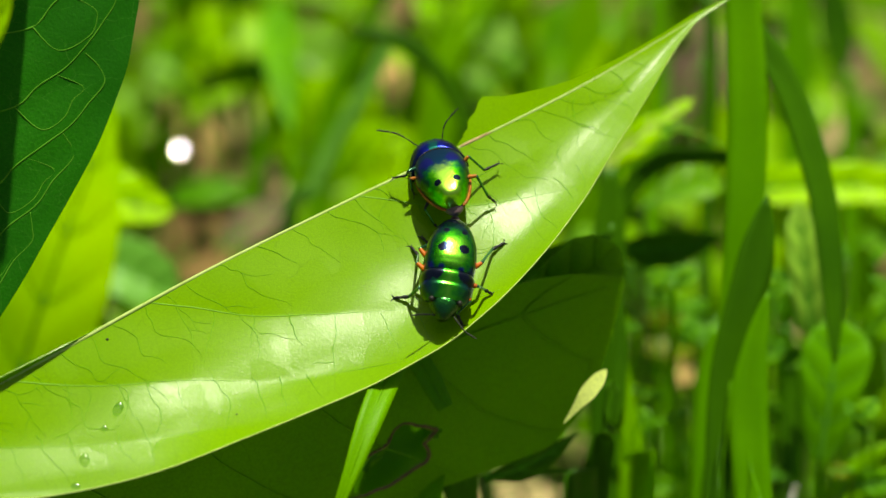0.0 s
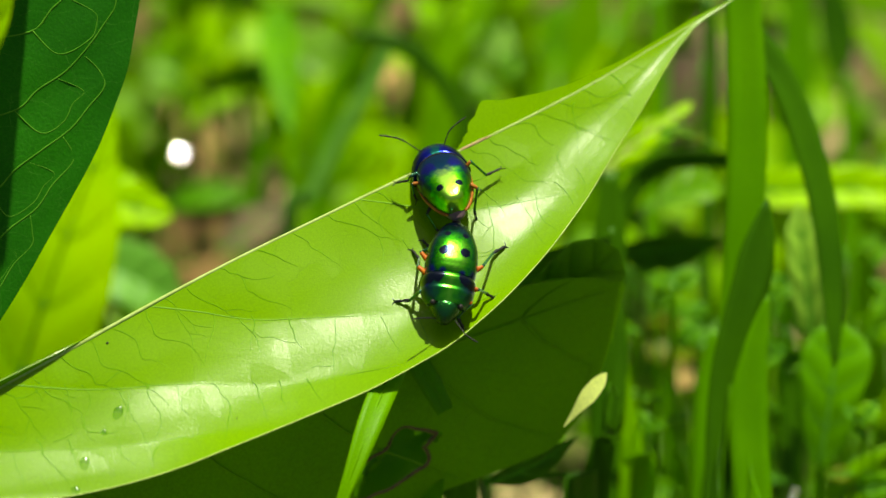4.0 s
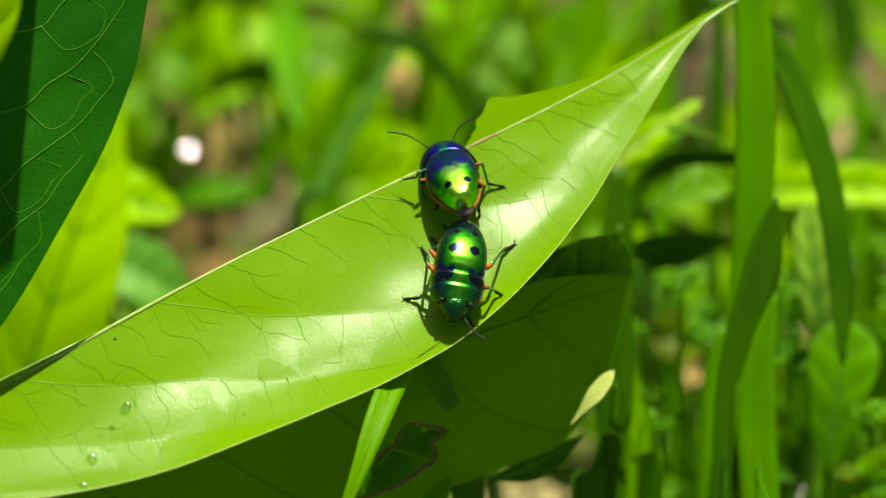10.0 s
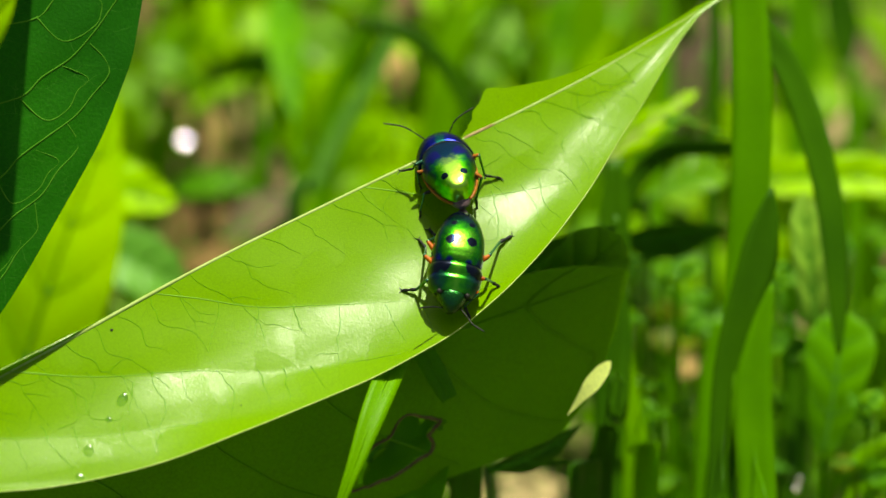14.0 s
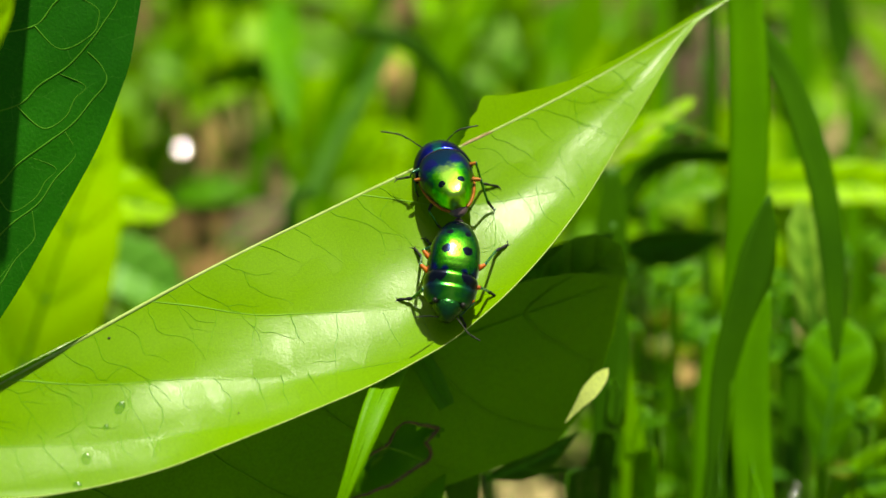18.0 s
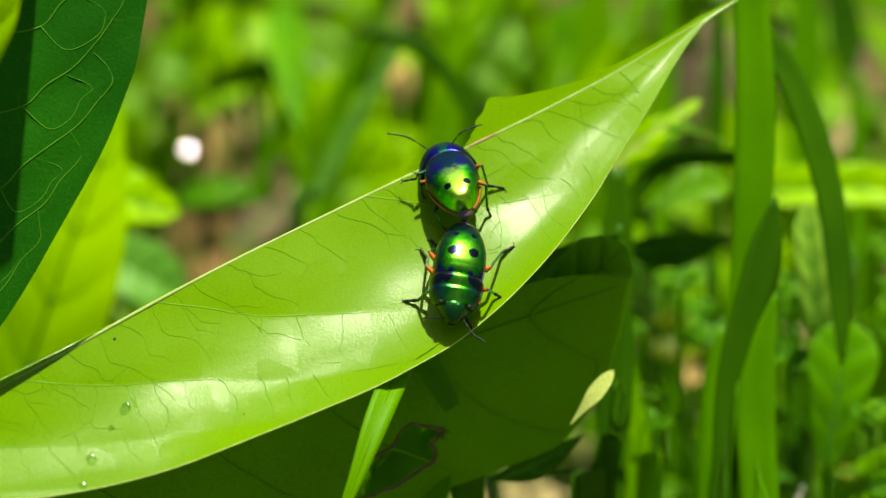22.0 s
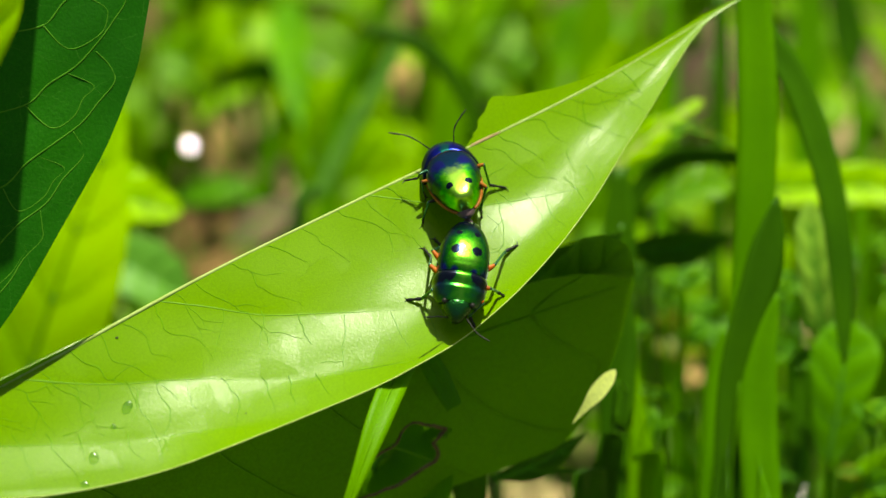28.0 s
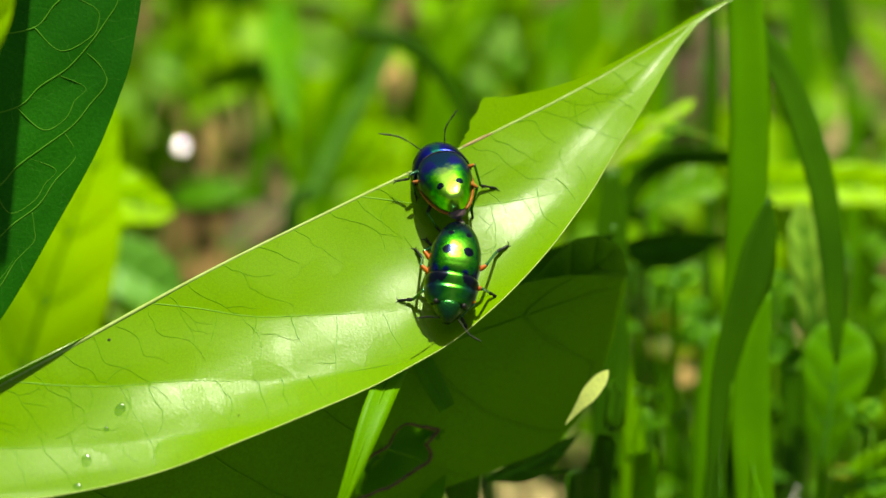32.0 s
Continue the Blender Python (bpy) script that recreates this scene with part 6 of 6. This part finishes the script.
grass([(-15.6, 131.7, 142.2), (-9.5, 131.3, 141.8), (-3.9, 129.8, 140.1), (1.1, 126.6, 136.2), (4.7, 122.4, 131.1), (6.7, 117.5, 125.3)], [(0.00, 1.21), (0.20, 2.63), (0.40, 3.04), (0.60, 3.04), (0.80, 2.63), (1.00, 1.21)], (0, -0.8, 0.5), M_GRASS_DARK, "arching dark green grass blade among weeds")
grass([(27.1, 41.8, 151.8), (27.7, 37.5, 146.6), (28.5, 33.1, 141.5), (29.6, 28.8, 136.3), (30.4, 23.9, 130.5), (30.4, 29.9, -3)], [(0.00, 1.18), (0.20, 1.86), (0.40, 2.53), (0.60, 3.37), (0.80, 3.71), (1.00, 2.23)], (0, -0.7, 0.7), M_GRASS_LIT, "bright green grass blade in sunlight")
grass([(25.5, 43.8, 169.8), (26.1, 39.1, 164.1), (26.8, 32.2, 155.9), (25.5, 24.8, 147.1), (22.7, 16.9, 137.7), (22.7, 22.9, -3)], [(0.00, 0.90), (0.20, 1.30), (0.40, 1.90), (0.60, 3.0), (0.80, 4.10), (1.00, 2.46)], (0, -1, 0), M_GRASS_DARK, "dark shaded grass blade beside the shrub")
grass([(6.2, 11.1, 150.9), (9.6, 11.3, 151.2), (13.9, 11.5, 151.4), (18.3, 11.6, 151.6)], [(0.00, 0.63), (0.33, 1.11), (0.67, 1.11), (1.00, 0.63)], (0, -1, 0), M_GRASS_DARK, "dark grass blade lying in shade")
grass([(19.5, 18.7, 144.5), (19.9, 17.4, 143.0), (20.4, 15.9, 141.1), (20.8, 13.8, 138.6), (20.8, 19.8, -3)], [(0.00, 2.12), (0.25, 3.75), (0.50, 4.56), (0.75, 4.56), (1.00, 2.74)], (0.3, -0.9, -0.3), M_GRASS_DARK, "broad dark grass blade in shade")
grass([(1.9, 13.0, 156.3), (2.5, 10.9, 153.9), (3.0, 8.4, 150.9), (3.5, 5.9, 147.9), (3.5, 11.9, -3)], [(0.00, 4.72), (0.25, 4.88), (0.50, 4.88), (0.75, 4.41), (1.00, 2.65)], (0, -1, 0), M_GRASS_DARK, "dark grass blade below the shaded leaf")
# an arching band of shadow, built as a dark blade
grass([(29.1, 71.8, 148.7), (31.6, 75.3, 152.8), (35.6, 77.4, 155.4), (41.0, 78.0, 156.0), (48.7, 77.8, 155.8)], [(0.00, 1.80), (0.25, 3.42), (0.50, 3.60), (0.75, 3.06), (1.00, 2.70)], (0, -1, 0.1), M_GRASS_DARK, "arching band of shade made as a dark weed blade")
grass([(43.4, 43.7, 138.5), (43.8, 38.2, 131.9), (42.5, 34.3, 127.3), (41.4, 30.7, 123.0), (41.4, 36.7, -3)], [(0.00, 2.60), (0.25, 3.29), (0.50, 2.94), (0.75, 2.60), (1.00, 1.56)], (0, -0.7, 0.7), M_GRASS, "green grass blade in half shade")

def undergrowth():
    rnd = random.Random(11)
    fwd = Vector((0, math.cos(TILT), -math.sin(TILT)))

    def far(p, d):
        return (p - EYE).dot(fwd) > d
    bm = bmesh.new()
    made = 0
    while made < 3600:
        x, y = (rnd.uniform(-0.34, 0.34), rnd.uniform(0.0, 0.75)) if made < 1300 else (rnd.gauss(0, 0.9), rnd.gauss(0.4, 0.9))
        if made >= 1300 and abs(x) < 0.3 and -0.6 < y < 0.75:
            continue
        tall, lean, way = rnd.uniform(0.03, 0.11), rnd.uniform(0.01, 0.06), rnd.uniform(0, 6.283)
        base = Vector((x, y, -0.004))
        tip = base + Vector((lean * math.cos(way), lean * math.sin(way), tall))
        if made < 1300 and not far(tip, 0.47):
            continue
        mid = (base + tip) / 2 + Vector((0, 0, tall * 0.12))
        w = rnd.uniform(0.002, 0.006)
        blade_bm([base, mid, tip], [(0, w * 0.7), (0.4, w), (1, 0.0003)], (rnd.uniform(-0.6, 0.6), rnd.uniform(-0.9, 0.1), 0.8), steps=7, bm=bm)
        made += 1
    tagged(link_mesh("undergrowth", bm, M_WEED), label="dense short green grass and weeds on the soil", category="grass", kind="stuff")
    bm = bmesh.new()
    made = 0
    while made < 2600:
        x, y, z = rnd.uniform(-0.34, 0.34), rnd.uniform(0.02, 0.75), rnd.uniform(0.01, 0.06)
        if made >= 1300:
            x, y = rnd.gauss(0, 0.8), rnd.gauss(0.4, 0.8)
            if abs(x) < 0.3 and -0.6 < y < 0.75:
                continue
        at = Vector((x, y, z))
        if (made < 1300 and not far(at, 0.50)) or noise.noise((x * 11, y * 11, 5)) < -0.3:
            continue
        ln, wd, way = rnd.uniform(0.012, 0.034), rnd.uniform(0.007, 0.016), rnd.uniform(0, 6.283)
        dirn = Vector((math.cos(way), math.sin(way), rnd.uniform(-0.3, 0.4))).normalized() * ln
        blade_bm([at, at + dirn * 0.5 + Vector((0, 0, 0.002)), at + dirn], [(0, wd * 0.2), (0.35, wd), (0.7, wd * 0.7), (1, 0.0004)],
                 (rnd.uniform(-0.5, 0.5), rnd.uniform(-0.7, 0.2), 0.9), steps=8, bm=bm, keel=0.25)
        stalk = Vector((x, y, 0.0)) - dirn * 0.2
        tube([at, (at + stalk) / 2 + Vector((0.002, 0, 0)), stalk], [(0, 0.0004), (1, 0.0006)], 5, 4, bm=bm)
        made += 1
    tagged(link_mesh("weeds", bm, M_WEED), label="small leafy weeds with oval green leaves", category="weeds", kind="stuff")
    bm = bmesh.new()
    for _ in range(160):
        x, y = rnd.uniform(-0.32, 0.32), rnd.uniform(-0.02, 0.75)
        way, ln = rnd.uniform(0, 6.283), rnd.uniform(0.02, 0.07)
        a = Vector((x, y, 0.006))
        b = a + Vector((math.cos(way) * ln, math.sin(way) * ln, rnd.uniform(0, 0.012)))
        blade_bm([a, (a + b) / 2 + Vector((0, 0, 0.004)), b], [(0, 0.002), (0.5, 0.004), (1, 0.001)], (0, 0, 1), steps=5, bm=bm)
    meadow = random.Random(21)
    turf = bmesh.new()
    made = 0
    while made < 7000:
        x, y = meadow.gauss(0, 0.75), meadow.gauss(0.35, 0.75)
        if (abs(x) < 0.36 and -0.7 < y < 0.78) or noise.noise((x * 3, y * 3, 8)) < -0.25:
            continue
        tall, way, w = meadow.uniform(0.03, 0.12), meadow.uniform(0, 6.283), meadow.uniform(0.003, 0.007)
        base = Vector((x, y, -0.006))
        tip = base + Vector((0.5 * tall * math.cos(way), 0.5 * tall * math.sin(way), tall))
        blade_bm([base, (base + tip) / 2 + Vector((0, 0, tall * 0.12)), tip], [(0, w * 0.7), (0.4, w), (1, 0.0003)], (meadow.uniform(-0.6, 0.6), meadow.uniform(-0.9, 0.5), 0.8), steps=4, bm=turf)
        made += 1
    tagged(link_mesh("grass_turf", turf, M_WEED), label="short green grass growing round about the shrub", category="grass", kind="stuff")
    tagged(link_mesh("straw_litter", bm, M_STRAW), label="dry straw-coloured litter on the soil", category="litter", kind="stuff")


undergrowth()


def motions():
    def low(x, y):
        return LEAF_AT @ Matrix.Translation((x * MM, y * MM, 0)) @ LOW_AT

    def high(x, y):
        return LEAF_AT @ Matrix.Translation((x * MM, y * MM, 0)) @ UP_AT

    def swing(joint, degrees):
        # turn about the leaf's upright through the joint, in the bug's own space
        axis = UP_AT.to_3x3().inverted() @ Vector((0, -0.34, 0.94))
        return Matrix.Translation(joint) @ Matrix.Rotation(radians(degrees), 4, axis)

    walk(BUG_LOW, [
        (0, low(-0.10, 0.24)),
        (0.5, low(-0.01, 0.25)),
        (1, low(0.21, 0.32)),
        (1.5, low(-0.05, 0.35)),
        (2, low(-0.19, 0.29)),
        (2.5, low(0.20, 0.31)),
        (3, low(0.11, 0.24)),
        (3.5, low(0.01, 0.24)),
        (5.5, low(0.17, 0.28)),
        (6, low(0.00, 0.17)),
        (6.5, low(0.01, 0.24)),
        (7, low(0.01, 0.24)),
        (7.5, low(0.12, 0.20)),
        (8, low(0.09, 0.24)),
        (8.5, low(-0.10, 0.16)),
        (9, low(0.00, 0.17)),
        (9.5, low(0.00, 0.18)),
        (10, low(0.22, 0.13)),
        (10.5, low(0.12, 0.17)),
        (11, low(-0.11, 0.01)),
        (11.5, low(-0.11, 0.11)),
        (12, low(0.21, 0.02)),
        (12.5, low(0.11, 0.00)),
        (13, low(0.00, -0.00)),
        (13.5, low(0.00, -0.00)),
        (14, low(0.32, 0.06)),
        (14.5, low(0.32, -0.05)),
        (16.5, low(0.38, -0.07)),
        (17, low(0.32, -0.11)),
        (17.5, low(0.21, -0.16)),
        (18, low(0.11, -0.13)),
        (18.5, low(0.16, -0.13)),
        (19, low(0.16, -0.13)),
        (19.5, low(0.21, -0.15)),
        (20, low(0.22, -0.12)),
        (20.5, low(0.22, -0.13)),
        (21, low(0.16, -0.12)),
        (21.5, low(0.21, -0.17)),
        (22, low(0.16, -0.17)),
        (22.5, low(0.21, -0.17)),
        (23, low(0.13, -0.22)),
        (23.5, low(0.31, -0.15)),
        (24, low(0.32, -0.17)),
        (24.5, low(0.27, -0.11)),
        (25, low(0.11, -0.23)),
        (25.5, low(0.20, -0.10)),
        (27.5, low(0.10, -0.11)),
        (28, low(0.32, -0.11)),
        (28.5, low(0.20, -0.17)),
        (29, low(-0.00, -0.23)),
        (29.5, low(0.33, -0.19)),
        (30, low(0.28, -0.12)),
        (30.5, low(0.16, -0.17)),
        (31, low(0.30, -0.07)),
        (31.5, low(0.46, -0.04)),
        (32, low(0.20, -0.01)),
    ])
    walk(BUG_UP, [
        (0, high(0.01, 0.24)),
        (0.5, high(0.17, 0.02)),
        (1, high(0.50, -0.04)),
        (1.5, high(0.09, 0.08)),
        (2, high(-0.01, 0.06)),
        (2.5, high(0.52, -0.05)),
        (3, high(0.44, -0.04)),
        (3.5, high(0.26, 0.05)),
        (5.5, high(0.40, -0.01)),
        (6, high(0.21, 0.06)),
        (6.5, high(0.15, 0.05)),
        (7, high(0.26, 0.01)),
        (7.5, high(0.30, 0.02)),
        (8, high(0.34, -0.01)),
        (8.5, high(-0.06, 0.10)),
        (9, high(0.00, 0.09)),
        (9.5, high(0.11, 0.06)),
        (10, high(0.29, 0.07)),
        (10.5, high(0.30, 0.08)),
        (11, high(-0.11, 0.13)),
        (11.5, high(0.00, 0.11)),
        (12, high(0.32, -0.02)),
        (12.5, high(0.18, -0.05)),
        (13, high(0.00, -0.00)),
        (13.5, high(0.07, -0.00)),
        (14, high(0.32, -0.04)),
        (14.5, high(0.25, -0.11)),
        (16.5, high(0.38, -0.13)),
        (17, high(0.43, -0.13)),
        (17.5, high(0.36, -0.18)),
        (18, high(0.29, -0.09)),
        (18.5, high(0.29, -0.09)),
        (19, high(0.29, -0.10)),
        (19.5, high(0.29, -0.17)),
        (20, high(0.29, -0.16)),
        (20.5, high(0.29, -0.13)),
        (21, high(0.28, -0.08)),
        (21.5, high(0.28, -0.19)),
        (22, high(0.30, -0.17)),
        (22.5, high(0.28, -0.16)),
        (23, high(0.27, -0.18)),
        (23.5, high(0.39, -0.17)),
        (24, high(0.29, -0.23)),
        (24.5, high(0.29, -0.23)),
        (25, high(-0.07, -0.23)),
        (25.5, high(0.02, -0.18)),
        (27.5, high(-0.04, -0.15)),
        (28, high(0.25, -0.21)),
        (28.5, high(0.06, -0.16)),
        (29, high(-0.14, -0.26)),
        (29.5, high(0.19, -0.24)),
        (30, high(0.12, -0.27)),
        (30.5, high(0.04, -0.21)),
        (31, high(0.20, -0.20)),
        (31.5, high(0.30, -0.25)),
        (32, high(0.09, -0.13)),
    ])
    rest, high_up = DEW.matrix_basis.copy(), Vector((0, math.sin(TILT), math.cos(TILT)))
    walk(DEW, [(t, Matrix.Translation(high_up * up * MM) @ rest) for t, up in ((0, 0.0), (25, 0.0), (27.5, 0.55), (30, 0.75), (31, 0.95), (32, 0.95))])
    limb, joint = ANT_RIGHT
    walk(limb, [(0, swing(joint, 20)), (1, swing(joint, 12)), (2, swing(joint, 14)), (3, swing(joint, 6)), (6, swing(joint, 18)), (7, swing(joint, 8)), (8, swing(joint, 8)), (9, swing(joint, 4)), (10, swing(joint, 5)), (11, swing(joint, -3)), (12, swing(joint, 1)), (13, swing(joint, 0)), (14, swing(joint, 3)), (17, swing(joint, 8)), (18, swing(joint, -17)), (19, swing(joint, -10)), (20, swing(joint, -12)), (21, swing(joint, -10)), (22, swing(joint, -11)), (23, swing(joint, -9)), (24, swing(joint, 10)), (25, swing(joint, 19)), (28, swing(joint, 27)), (29, swing(joint, 25)), (30, swing(joint, 24)), (31, swing(joint, 26)), (32, swing(joint, 26))])
    limb, joint = HIND_RIGHT
    walk(limb, [(0, swing(joint, 23)), (1, swing(joint, -7)), (2, swing(joint, -3)), (3, swing(joint, -15)), (6, swing(joint, -13)), (7, swing(joint, -13)), (8, swing(joint, -22)), (9, swing(joint, -19)), (10, swing(joint, -22)), (11, swing(joint, -16)), (12, swing(joint, -17)), (12.6, swing(joint, 9)), (13, swing(joint, 12)), (13.6, swing(joint, -17)), (14, swing(joint, -21)), (17, swing(joint, -19)), (18, swing(joint, 11)), (19, swing(joint, 1)), (20, swing(joint, 0)), (21, swing(joint, -4)), (22, swing(joint, -4)), (23, swing(joint, -7)), (24, swing(joint, -23)), (25, swing(joint, -21)), (28, swing(joint, -21)), (29, swing(joint, -21)), (30, swing(joint, -21)), (32, swing(joint, -21))])
    limb, joint = MID_RIGHT
    walk(limb, [(0, swing(joint, 34)), (7.3, swing(joint, 34)), (7.7, swing(joint, 0)), (32, swing(joint, 0))])
    limb, joint = HIND_LEFT
    walk(limb, [(0, swing(joint, 0)), (13.5, swing(joint, 0)), (14, swing(joint, -45)), (14.5, swing(joint, -20)), (16.5, swing(joint, 0)), (27.5, swing(joint, 0)), (28, swing(joint, -50)), (28.5, swing(joint, -10)), (29, swing(joint, 0)), (32, swing(joint, 0))])


motions()
